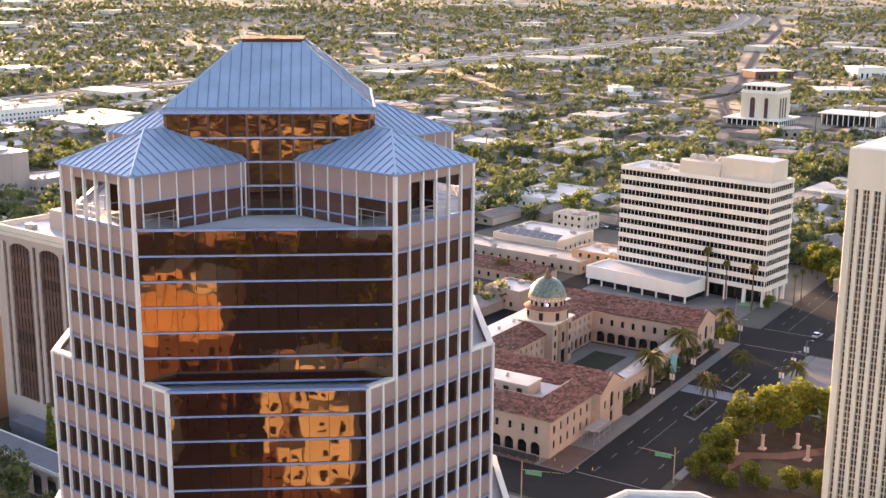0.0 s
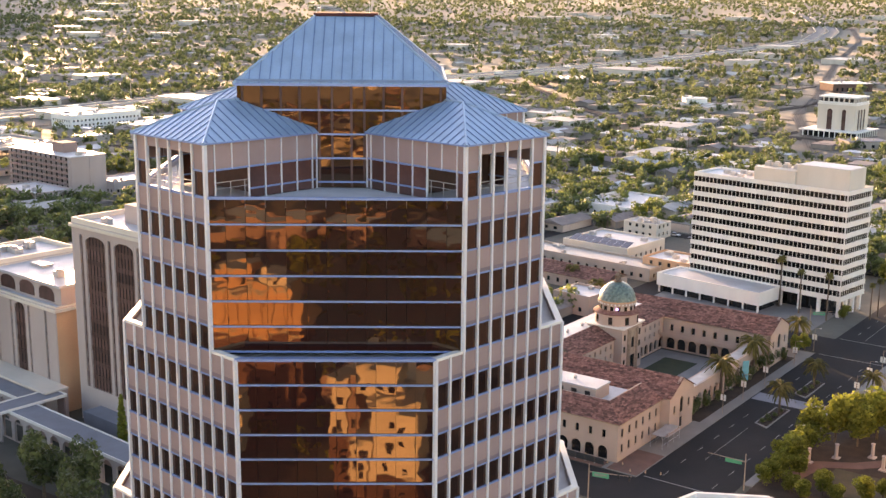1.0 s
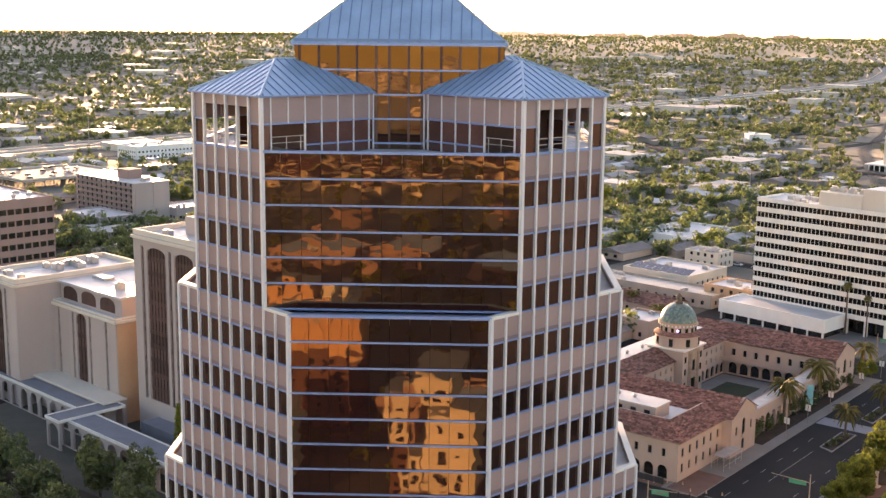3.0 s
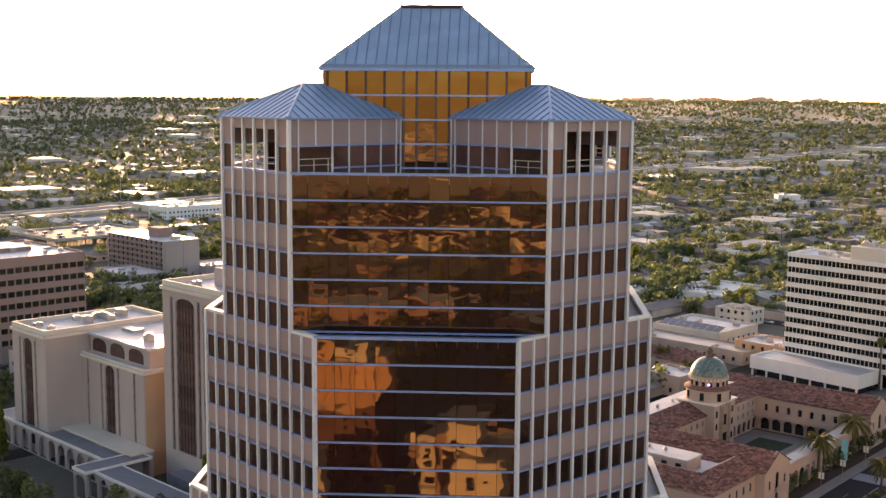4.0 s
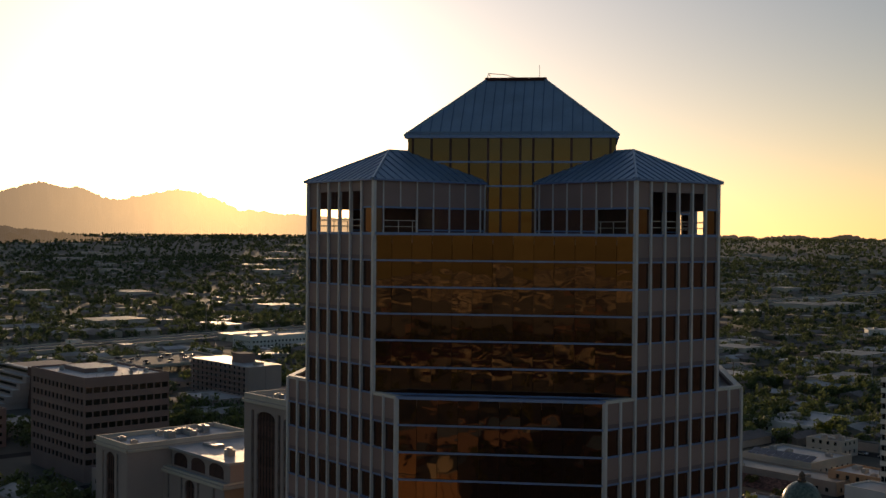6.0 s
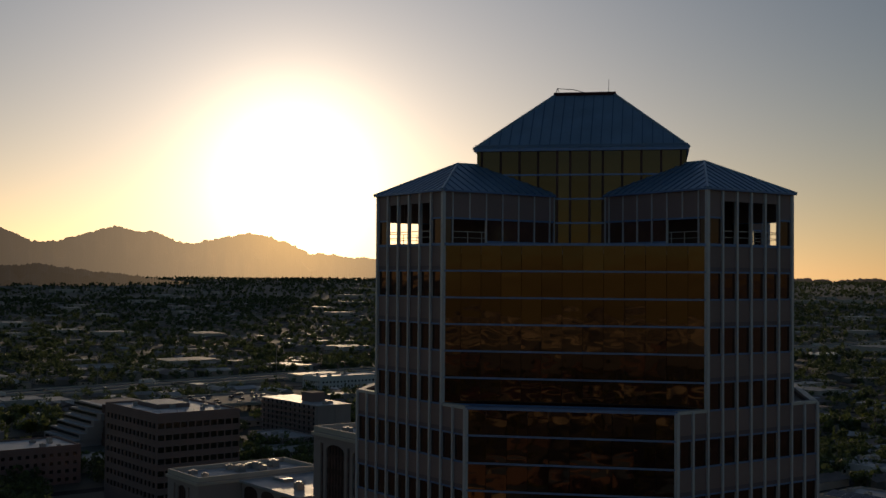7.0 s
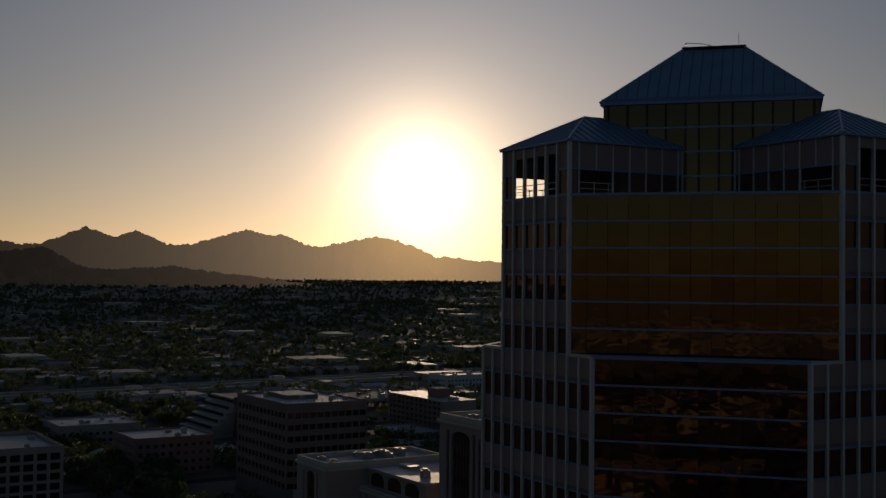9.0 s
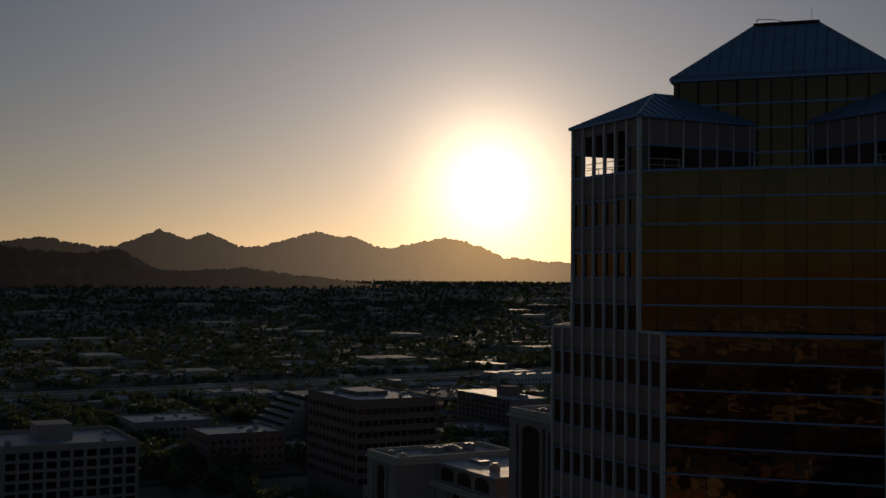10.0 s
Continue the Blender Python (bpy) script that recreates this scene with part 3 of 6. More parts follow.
for q in range(4):
    F = facet(-90 + 90 * q, DR, 0)
    for j in range(4):
        z = Z_TER + 7.6 - (j + 1) * 1.9
        for i in range(len(marks) - 1):
            pane = Mesh().box(marks[i] + 0.03, 0.04, z if j < 3 else z - 0.45, marks[i + 1] - 0.03, 0.08, z + 1.88)
            c = Matrix.Translation(((marks[i] + marks[i + 1]) / 2, 0.06, z + 1))
            pane.place(c.inverted())
            part("glass_pane", pane, "gold", tower, "", F @ c @ pose(0, 0, 0, random.gauss(0, 0.15), 0, random.gauss(0, 0.15)))
        part("glazing_bar", Mesh().box(-DR, -0.04, z - 0.07, DR, 0.1, z + 0.07), "bluebar", tower, "", F)
    for x in marks[1:-1]:
        part("drum_mullion", Mesh().box(x - 0.09, -0.02, Z_TER - 0.4, x + 0.09, 0.06, Z_TER + 7.55), "brownpanel", tower, "", F)
part("eave_trim", Mesh().box(-PE, -PE, PZ0 - 0.2, PE, PE, PZ0), "bluebar", tower)
roof = Mesh()
cs = [(-1, -1), (1, -1), (1, 1), (-1, 1)]
for i in range(4):
    (x0, y0), (x1, y1) = cs[i], cs[(i + 1) % 4]
    roof.face((x0 * PE, y0 * PE, PZ0), (x1 * PE, y1 * PE, PZ0), (x1 * PT, y1 * PT, PZ1), (x0 * PT, y0 * PT, PZ1))
roof.face(*[(x * PT, y * PT, PZ1) for x, y in cs])
part("roof", roof, "blueroof", tower, "blue standing-seam metal pyramid roof with flat top")
for q in range(4):
    F = facet(-90 + 90 * q, 0, 0)
    n = 20
    for i in range(n + 1):
        x = -PE + 2 * PE * (i + 0.5) / (n + 1)
        frac = min(1.0, (PE - abs(x)) / (PE - PT))
        yb, yt = -PE, -(PE + (PT - PE) * frac)
        part("seam", Mesh().beam((x, yb, PZ0 + 0.02), (x, yt, PZ0 + (PZ1 - PZ0) * frac + 0.02), 0.045, 4), "seam", tower, "", F)
for x, y in cs:
    part("ridge_cap", Mesh().beam((x * PE, y * PE, PZ0), (x * PT, y * PT, PZ1), 0.12, 6), "blueroof", tower)
for q in range(4):
    part("gutter", Mesh().box(-PE + 0.1, -PE + 0.12, PZ0 + 0.1, PE - 0.1, -PE + 0.3, PZ0 + 0.3), "seam", tower, "", facet(-90 + 90 * q, 0, 0))
part("top_edge", Mesh().box(-PT - 0.1, -PT - 0.1, PZ1 - 0.05, PT + 0.1, PT + 0.1, PZ1 + 0.22), "redtop", tower)
part("antenna", Mesh().beam((PT - 0.5, -PT + 0.3, PZ1), (PT - 0.5, -PT + 0.3, PZ1 + 1.3), 0.02, 5), "rail", tower, "thin antenna rod")
hoop = Mesh()
for a, b in (((-2.4, -2.3, 0), (-2.3, -2.3, 0.5)), ((-2.3, -2.3, 0.5), (-0.9, -2.2, 0.4)), ((-0.9, -2.2, 0.4), (0.1, -2.2, 0.1)), ((-2.4, 2.0, 0), (-2.3, 1.9, 0.5)), ((-2.3, 1.9, 0.5), (-2.3, -2.3, 0.5)), ((-2.3, 1.9, 0.5), (-0.6, 1.9, 0.4))):
    hoop.beam((a[0], a[1], PZ1 + 0.1 + a[2]), (b[0], b[1], PZ1 + 0.1 + b[2]), 0.03, 5)
part("roof_rail", hoop, "rail", tower, "bent pipe rail on the flat top")


# ---- ground, streets, far land ----
U, V = Vector((math.cos(radians(GRID)), math.sin(radians(GRID)))), Vector((math.sin(radians(GRID)), -math.cos(radians(GRID))))
ORG = Vector((51.0, 144.8))  # corner of the courthouse; u runs along its street, v towards the street and beyond


def uv(u, v):
    return ORG + U * u + V * v


AVENUE = 52.5  # the avenue and the courthouse stand at another turn than the quarter round them
SU, SV = Vector((math.cos(radians(AVENUE)), math.sin(radians(AVENUE)))), Vector((math.sin(radians(AVENUE)), -math.cos(radians(AVENUE))))


def suv(u, v):
    return ORG + SU * u + SV * v


def strip(b, p, q, width, z, thick=0.3):
    p, q = Vector(p), Vector(q)
    d = (q - p).normalized()
    n = Vector((-d.y, d.x)) * width / 2
    b.prism([p - n, q - n, q + n, p + n], z - thick, z)


def land(x, y):
    """Height of the desert plain, which climbs gently towards the mountains."""
    s = min(1.0, max(0.0, (math.hypot(x, y + 100) - 1500) / 2700))
    return 72 * s * s * (3 - 2 * s) if y > -100 else 0.0


g = Mesh()
NG = 80
for i in range(NG):
    for j in range(NG):
        x0, y0 = -4900 + i * 122.5, -2500 + j * 92.5
        g.face(*[(x, y, land(x, y) - 0.02) for x, y in ((x0, y0), (x0 + 122.5, y0), (x0 + 122.5, y0 + 92.5), (x0, y0 + 92.5))])
solid("ground", g, "ground", "dusty tan desert city ground", "ground", kind="structure")


def ridge(name, dist, az0, az1, levels, peaks, rough, seed, label, depth=500, mat="mount"):
    """A mountain range along an arc: a broad outline with peaks on it, broken at two scales, and slopes towards the town."""
    b = Mesh()
    n, rows = 1500, 7
    for i in range(n + 1):
        a = az0 + (az1 - az0) * i / n
        h = float(np.interp(a, [q[0] for q in levels], [q[1] for q in levels]))
        h += max([0.0] + [ph * max(0.0, 1 - abs((a - pa) / pw)) ** 0.95 for pa, ph, pw in peaks])
        h += rough * (0.5 * noise.noise(Vector((a * 0.8, seed, 0))) + 0.5 * noise.noise(Vector((a * 2.9, seed, 3))) + 0.4 * noise.noise(Vector((a * 8.0, seed, 5))))
        crest = rough * 0.5 * (noise.noise(Vector((a * 17.0, seed, 21))) + 0.6 * noise.noise(Vector((a * 37.0, seed, 23))))
        h += rough * (1.3 * (0.3 - abs(noise.noise(Vector((a * 1.3, seed, 9))))) + 0.8 * (0.25 - abs(noise.noise(Vector((a * 3.7, seed, 11))))))
        for j in range(rows):
            s = j / (rows - 1)
            r = dist - depth * (1 - s) + (90 * noise.noise(Vector((a * 1.6, s * 3, seed))) if 0 < j < rows - 1 else 0)
            z = -1 + max(0.0, h) * s ** 1.35 * (1 + (0.22 * noise.noise(Vector((a * 2.2, s * 4, seed + 7))) if j < rows - 1 else 0)) + crest * s ** 5
            b.v.append((-math.sin(radians(a)) * r, math.cos(radians(a)) * r - 100, z))
    for i in range(n):
        for j in range(rows - 1):
            p = i * rows + j
            b.f.append((p, p + rows, p + rows + 1, p + 1))
    return solid(name, b, mat, label, "mountains", kind="structure")


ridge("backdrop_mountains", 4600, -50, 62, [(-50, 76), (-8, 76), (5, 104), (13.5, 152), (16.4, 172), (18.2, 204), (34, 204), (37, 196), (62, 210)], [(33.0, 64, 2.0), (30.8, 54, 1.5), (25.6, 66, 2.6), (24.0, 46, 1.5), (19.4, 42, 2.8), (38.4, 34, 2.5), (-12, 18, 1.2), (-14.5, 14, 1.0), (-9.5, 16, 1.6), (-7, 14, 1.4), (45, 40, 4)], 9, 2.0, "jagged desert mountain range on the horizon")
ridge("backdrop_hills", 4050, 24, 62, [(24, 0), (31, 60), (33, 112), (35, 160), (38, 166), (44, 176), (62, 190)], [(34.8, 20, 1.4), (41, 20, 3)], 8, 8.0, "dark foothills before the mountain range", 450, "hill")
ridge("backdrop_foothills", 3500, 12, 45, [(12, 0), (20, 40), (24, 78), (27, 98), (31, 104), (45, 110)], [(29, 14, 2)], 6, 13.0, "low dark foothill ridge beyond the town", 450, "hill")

road = Mesh()
strip(road, suv(-400, 17), suv(420, 17), 20, 0.05)
solid("road_main", road, "asphalt", "dark asphalt avenue with median", "road", kind="structure")
for name, p, q, w in (("road_cross_near", (-12, -260), (-12, 330), 15), ("road_cross_far", (118, -300), (118, 260), 17), ("road_behind", (-300, -64), (400, -64), 13), ("road_left", (-12 - 130, -330), (-142, 200), 14)):
    r = Mesh()
    strip(r, suv(*p), suv(*q), w, 0.045)
    solid(name, r, "asphalt", "dark worn asphalt street", "road", kind="structure")



# ---- buildings ----
def side(lx, ly, s):
    """Frame of one side of a box: x along the wall, y inwards."""
    ox, oy, ax, ay, ix, iy = {"S": (0, 0, 1, 0, 0, 1), "E": (lx, 0, 0, 1, -1, 0), "N": (lx, ly, -1, 0, 0, -1), "W": (0, ly, 0, -1, 1, 0)}[s]
    return Matrix(((ax, ix, 0, ox), (ay, iy, 0, oy), (0, 0, 1, 0), (0, 0, 0, 1)))


def shifted(x=0.0, y=0.0, z=0.0):
    return Matrix.Translation((x, y, z))


def arch_fill(b, x0, x1, ztop, rise, thick):
    """The two corner pieces that turn a square-headed opening into an arched one."""
    xm, hw, n = (x0 + x1) / 2, (x1 - x0) / 2, 7
    for sgn in (-1, 1):
        arc = [(xm + sgn * hw * math.cos(t), ztop - rise + rise * math.sin(t)) for t in [math.pi / 2 * i / n for i in range(n + 1)]]
        corner = (xm + sgn * hw, ztop)
        for (xa, za), (xb, zb) in zip(arc, arc[1:]):
            b.face((xa, 0, za), (xb, 0, zb), (corner[0], 0, corner[1]))
            b.face((xa, 0, za), (xb, 0, zb), (xb, thick, zb), (xa, thick, za))


def pierced(parent, name, F, length, height, thick, mat, holes, pane="window", depth=0.2, arch=(), frame_mat=None, split=True, sill=False):
    """One wall with its openings; each opening has a recessed pane, and a frame where asked for."""
    b = wall_with_holes(length, height, thick, holes)
    for i, h in enumerate(holes):
        if i in arch:
            arch_fill(b, h[0], h[2], h[3], min((h[2] - h[0]) / 2, h[3] - h[1]), min(thick, 0.4))
    w = part(name, b, mat, parent, "", F)
    shared, rest = {}, Mesh()
    for h in holes:
        key = (round(h[2] - h[0], 2), round(h[3] - h[1], 2))
        if not pane:
            continue
        if split:
            if key not in shared:
                shared[key] = Mesh().box(0, 0, 0, key[0], 0.05, key[1]).data("window", M[pane])
            ob = part("window", shared[key], pane, parent, "", F @ shifted(h[0], depth, h[1]))
            if sill:
                part("sill", Mesh().box(-0.15, -depth - 0.12, -0.14, key[0] + 0.15, 0.0, 0.0), mat, ob)
        else:
            rest.box(h[0], depth, h[1], h[2], depth + 0.05, h[3])
    if rest.v:
        tagged(part("glazing", rest, pane, parent, "", F), kind="stuff")
    return w


def grid_holes(length, n, rows, w, h, margin=None):
    """n openings along a wall in each row (a list of sill heights)."""
    margin = (length - n * w) / (n + 1) if margin is None else margin
    gap = (length - 2 * margin - n * w) / max(1, n - 1)
    return [(margin + i * (w + gap), z, margin + i * (w + gap) + w, z + h) for z in rows for i in range(n)]


def parapet_roof(parent, lx, ly, h, wall, roof="whiteroof", up=0.7, thick=0.35, cap=None):
    part("roof", Mesh().box(thick, thick, h - 0.3, lx - thick, ly - thick, h), roof, parent, "flat roof")
    for s in "SENW":
        L = lx if s in "SN" else ly
        part("parapet", Mesh().box(0 if s in "SN" else thick, 0, h, L - (0 if s in "SN" else thick), thick, h + up), wall, parent, "", side(lx, ly, s))
        if cap:
            part("coping", Mesh().box(-0.12, -0.12, h + up, L + 0.12, thick + 0.06, h + up + 0.14), cap, parent, "", side(lx, ly, s) @ shifted(0, 0, 0.003 if s in "SN" else 0))


def roof_units(parent, lx, ly, z, n, seed, size=2.2):
    rnd = random.Random(seed)
    for _ in range(n):
        w, d, h = size * rnd.uniform(0.5, 1.3), size * rnd.uniform(0.5, 1.3), rnd.uniform(0.7, 1.9)
        x, y = rnd.uniform(1.5, lx - 1.5 - w), rnd.uniform(1.5, ly - 1.5 - d)
        unit = part("roof_unit", Mesh().box(x, y, z, x + w, y + d, z + h), "equip", parent)
        part("fan_cowl", Mesh().revolve([(0.05, z + h + 0.25), (w * 0.3, z + h + 0.25), (w * 0.3, z + h)], 10, x + w / 2, y + d / 2), "equip", unit)


def plain_block(name, label, cat, m, lx, ly, h, wall, rows, n_s, n_w, w=1.5, hh=1.4, pane="window", roof="whiteroof", units=3, seed=0, group="", cap=None, split=True, up=0.7, depth=0.25):
    """A flat-roofed building with rows of recessed windows on its sides."""
    t = thing(name, label, cat, m, group)
    for s in "SENW":
        L, n = (lx, n_s) if s in "SN" else (ly, n_w)
        vis = s in "SW"
        tk = 0.5
        F = side(lx, ly, s)
        if s in "EW":
            F, L2 = F @ shifted(tk, 0, 0), L - 2 * tk
        else:
            L2 = L
        pierced(t, "wall", F, L2, h, tk, wall, grid_holes(L2, n, rows, w, hh) if n else [], pane, depth, split=split and vis)
    part("interior", Mesh().box(0.9, 0.9, 0.05, lx - 0.9, ly - 0.9, h - 0.4), "dark", t)
    parapet_roof(t, lx, ly, h, wall, roof, up, cap=cap)
    roof_units(t, lx, ly, h, units, seed)
    return t


def tile_slope(b, e0, e1, r0, r1, rows=None):
    """A roof plane of overlapping tile courses between an eave and a ridge line."""
    e0, e1, r0, r1 = (Vector(p) for p in (e0, e1, r0, r1))
    n = rows or max(3, int((r0 - e0).length / 0.55))
    up = (e1 - e0).cross(r0 - e0).normalized()
    if up.z < 0:
        up = -up
    for i in range(n):
        a, c = i / n, (i + 1.15) / n if i < n - 1 else 1.0
        p, q, r, s = e0.lerp(r0, a), e1.lerp(r1, a), e1.lerp(r1, c), e0.lerp(r0, c)
        k = max(1, int((q - p).length / 1.1))
        for j in range(k):
            u0, u1 = j / k, (j + 1) / k
            b.face(p.lerp(q, u0) + up * 0.09, p.lerp(q, u1) + up * 0.09, s.lerp(r, u1) + up * 0.01, s.lerp(r, u0) + up * 0.01)
        b.face(p, q, q + up * 0.09, p + up * 0.09)


# the courthouse: two gabled wings, a colonnade, a rear range and a tiled dome round a court
CP = suv(0, 0)
court = thing("courthouse", "pale pink stucco courthouse with red clay roofs, arcades and tiled dome", "courthouse", at(CP.x, CP.y, 0, AVENUE))
EV = 9.3
# near block
holes_s = grid_holes(21, 6, [5.6, 2.0], 1.0, 1.9, 1.6)
pierced(court, "street_wall", shifted(0, 0, 0), 21, EV, 0.6, "stucco", holes_s, sill=True)
arc = [(1.0 + 3.4 * i, 0.3, 3.5 + 3.4 * i, 3.4) for i in range(12)]
win = [(1.9 + 3.4 * i, 5.3, 2.9 + 3.4 * i, 7.2) for i in range(12)]
pierced(court, "front_wall", side(34, 44, "W") @ shifted(0.6, 0, 0), 42.8, EV, 0.6, "stucco", arc + win, arch=range(12), depth=0.45, sill=False)
pierced(court, "gable_wall", shifted(21, -2.4, 0), 13, EV, 0.6, "stucco", [(2.2, 5.2, 3.2, 7.2), (5.6, 4.6, 7.4, 8.6), (10, 5.2, 11, 7.2), (5.7, 1.0, 7.3, 3.6)], arch=(1,), sill=True)
part("gable_wall_top", Mesh().prism([(21, EV), (34, EV), (34, EV + 0.5), (27.5, EV + 4.1), (21, EV + 0.5)], 0, 0.6).place(Matrix(((1, 0, 0, 0), (0, 0, 1, -2.4), (0, 1, 0, 0), (0, 0, 0, 1)))), "stucco", court)
part("gable_return", Mesh().box(21, -1.8, 0, 21.6, 0.6, EV), "stucco", court)
part("gable_return", Mesh().box(33.4, -1.8, 0, 34, 0, EV), "stucco", court)
part("balcony", Mesh().box(26, -3.1, 4.3, 29, -2.4, 4.5).box(26, -3.1, 4.5, 29, -3.0, 5.4), "stucco", court)
pierced(court, "court_wall", Matrix(((0, -1, 0, 34), (1, 0, 0, 0), (0, 0, 1, 0), (0, 0, 0, 1))), 31, EV, 0.5, "stucco", grid_holes(31, 8, [5.3, 1.2], 1.1, 2.0))
part("rear_wall", Mesh().box(0.6, 43.5, 0, 34, 44, EV), "stucco", court)
part("interior", Mesh().box(1.3, 1.3, 0.05, 33.2, 43, EV - 0.3), "dark", court)
part("flat_roof", Mesh().box(5, 5, EV + 0.2, 21, 43, EV + 0.5), "whiteroof", court, "white coated flat roof")
ro, rz = 0.7, EV + 2.9
rf = Mesh()
tile_slope(rf, (-ro, -ro, EV), (-ro, 44, EV), (5, 5, rz), (5, 44, rz))
tile_slope(rf, (-ro, -ro, EV), (21, -ro, EV), (5, 5, rz), (21, 5, rz))
part("tile_roof", rf, "tile", court, "weathered red clay tile roof")
part("roof_wall", Mesh().box(5, 5, EV + 0.4, 5.3, 44, rz).box(5.3, 5, EV + 0.4, 21, 5.3, rz), "stucco", court)
part("eave_board", Mesh().box(-ro, -ro, EV - 0.22, -ro + 0.15, 44, EV).box(-ro, -ro, EV - 0.22, 21, -ro + 0.15, EV), "stonebrown", court)
rf = Mesh()
gz = EV + 4.0
tile_slope(rf, (20.6, -2.8, EV + 0.4), (20.6, 44, EV + 0.4), (27.5, -2.8, gz), (27.5, 44, gz))
tile_slope(rf, (34.5, -2.8, EV + 0.4), (34.5, 44, EV + 0.4), (27.5, -2.8, gz), (27.5, 44, gz))
part("tile_roof", rf, "tile", court, "weathered red clay tile roof")
pent = part("roof_house", Mesh().box(8.5, 10.5, EV + 0.5, 15, 33, EV + 3.4), "stucco", court)
part("roof_house_top", Mesh().box(8.3, 10.3, EV + 3.4, 15.2, 33.2, EV + 3.7), "whiteroof", pent)
for i in range(4):
    part("window", Mesh().box(8.44, 12 + i * 3.6, EV + 1.6, 8.5, 13.4 + i * 3.6, EV + 2.6), "window", pent)
    part("vent", Mesh().revolve([(0.4, EV + 3.7), (0.4, EV + 4.2), (0.7, EV + 4.25), (0.1, EV + 4.6)], 10, 12, 18 + i * 4.2), "equip", pent)
# far wing
pierced(court, "wing_wall", Matrix(((0, 1, 0, 86), (-1, 0, 0, 31), (0, 0, 1, 0), (0, 0, 0, 1))), 32.6, EV, 0.6, "stucco", [(1.4 + 3.4 * i, 0.3, 4.0 + 3.4 * i, 3.6) for i in range(9)] + grid_holes(32.6, 9, [5.6], 1.1, 2.0), arch=range(9), depth=0.5)
pierced(court, "gable_wall", shifted(86, -1.6, 0), 14, EV, 0.6, "stucco", [(2.2, 5.2, 3.2, 7.2), (6, 4.6, 8, 8.6), (10.8, 5.2, 11.8, 7.2)], arch=(1,))
part("gable_wall_top", Mesh().prism([(86, EV), (100, EV), (100, EV + 0.5), (93, EV + 4.1), (86, EV + 0.5)], 0, 0.6).place(Matrix(((1, 0, 0, 0), (0, 0, 1, -1.6), (0, 1, 0, 0), (0, 0, 0, 1)))), "stucco", court)
part("rear_wall", Mesh().box(86.6, 31, 0, 100, 44, EV).box(99.5, -1.0, 0, 100, 31, EV), "stucco", court)
part("interior", Mesh().box(87.2, -0.4, 0.05, 99, 30.6, EV - 0.3), "dark", court)
rf = Mesh()
tile_slope(rf, (85.4, -2.0, EV + 0.4), (85.4, 44, EV + 0.4), (93, -2.0, gz), (93, 44, gz))
tile_slope(rf, (100.5, -2.0, EV + 0.4), (100.5, 44, EV + 0.4), (93, -2.0, gz), (93, 44, gz))
part("tile_roof", rf, "tile", court, "weathered red clay tile roof")
part("wing_balcony", Mesh().box(84.0, 0, 4.2, 86, 31, 4.5).box(84.0, 0, 4.5, 84.15, 31, 5.3), "stucco", court)
# rear range
pierced(court, "range_wall", shifted(34, 31, 0), 52, EV + 0.6, 0.6, "stucco", [(1.0 + 3.05 * i, 0.3, 3.3 + 3.05 * i, 3.4) for i in range(17)] + grid_holes(52, 17, [4.6, 7.2], 0.9, 1.4), arch=range(17), depth=0.5)
part("interior", Mesh().box(34.6, 32, 0.05, 85, 42, EV), "dark", court)
part("rear_wall", Mesh().box(34, 43.5, 0, 86, 44, EV + 0.6), "stucco", court)
rf = Mesh()
tile_slope(rf, (34, 30.3, EV + 0.6), (86, 30.3, EV + 0.6), (34, 37, EV + 3.6), (86, 37, EV + 3.6))
part("tile_roof", rf, "tile", court, "weathered red clay tile roof")
part("flat_roof", Mesh().box(34, 37, EV + 2.6, 86, 44, EV + 3.0), "whiteroof", court, "white coated flat roof")
for i in range(6):
    part("vent", Mesh().revolve([(0.4, EV + 3), (0.4, EV + 3.6), (0.7, EV + 3.65), (0.1, EV + 4.0)], 10, 38 + i * 8, 40), "equip", court)
# street colonnade
cols = [(1.2 + 3.4 * i, 0.2, 3.7 + 3.4 * i, 4.6) for i in range(15)]
pierced(court, "colonnade", shifted(34, 0.0, 0), 52, 6.9, 0.6, "stucco", cols, pane=None, arch=range(15))
pierced(court, "colonnade", shifted(34, 4.2, 0), 52, 6.4, 0.5, "stucco", cols, pane=None, arch=range(15))
part("flat_roof", Mesh().box(34, 0.6, 6.1, 86, 4.2, 6.4), "equip", court, "grey flat colonnade roof")
# dome tower
dx, dy = 61.5, 33.5
part("tower_base", Mesh().box(dx - 5.8, dy - 5.0, 0, dx + 5.8, dy + 5.8, 12.8), "stucco", court)
portal = part("portal", wall_with_holes(5.6, 12.4, 0.3, [(1.5, 0.2, 4.1, 4.6), (2.0, 6.6, 3.6, 9.6)]), "stonebrown", court, "carved brown stone portal", shifted(dx - 2.8, dy - 5.3, 0))
part("door", Mesh().box(1.5, 0.2, 0.2, 4.1, 0.26, 4.6), "window", portal)
part("window", Mesh().box(2.0, 0.2, 6.6, 3.6, 0.26, 9.6), "window", portal)
for x in (0.35, 1.0, 4.6, 5.25):
    part("pilaster", Mesh().revolve([(0.2, 0.2), (0.2, 11.2), (0.3, 11.5), (0.3, 11.9)], 10, x, -0.1), "stonebrown", portal)
for x in (-4.4, 4.4):
    for z in (2.2, 6.0, 9.4):
        part("window", Mesh().box(dx + x - 0.45, dy - 5.06, z, dx + x + 0.45, dy - 4.99, z + 1.7), "window", court)
part("tower_cornice", Mesh().box(dx - 6.3, dy - 5.6, 12.8, dx + 6.3, dy + 6.3, 13.2), "cap", court, "white stone cornice")
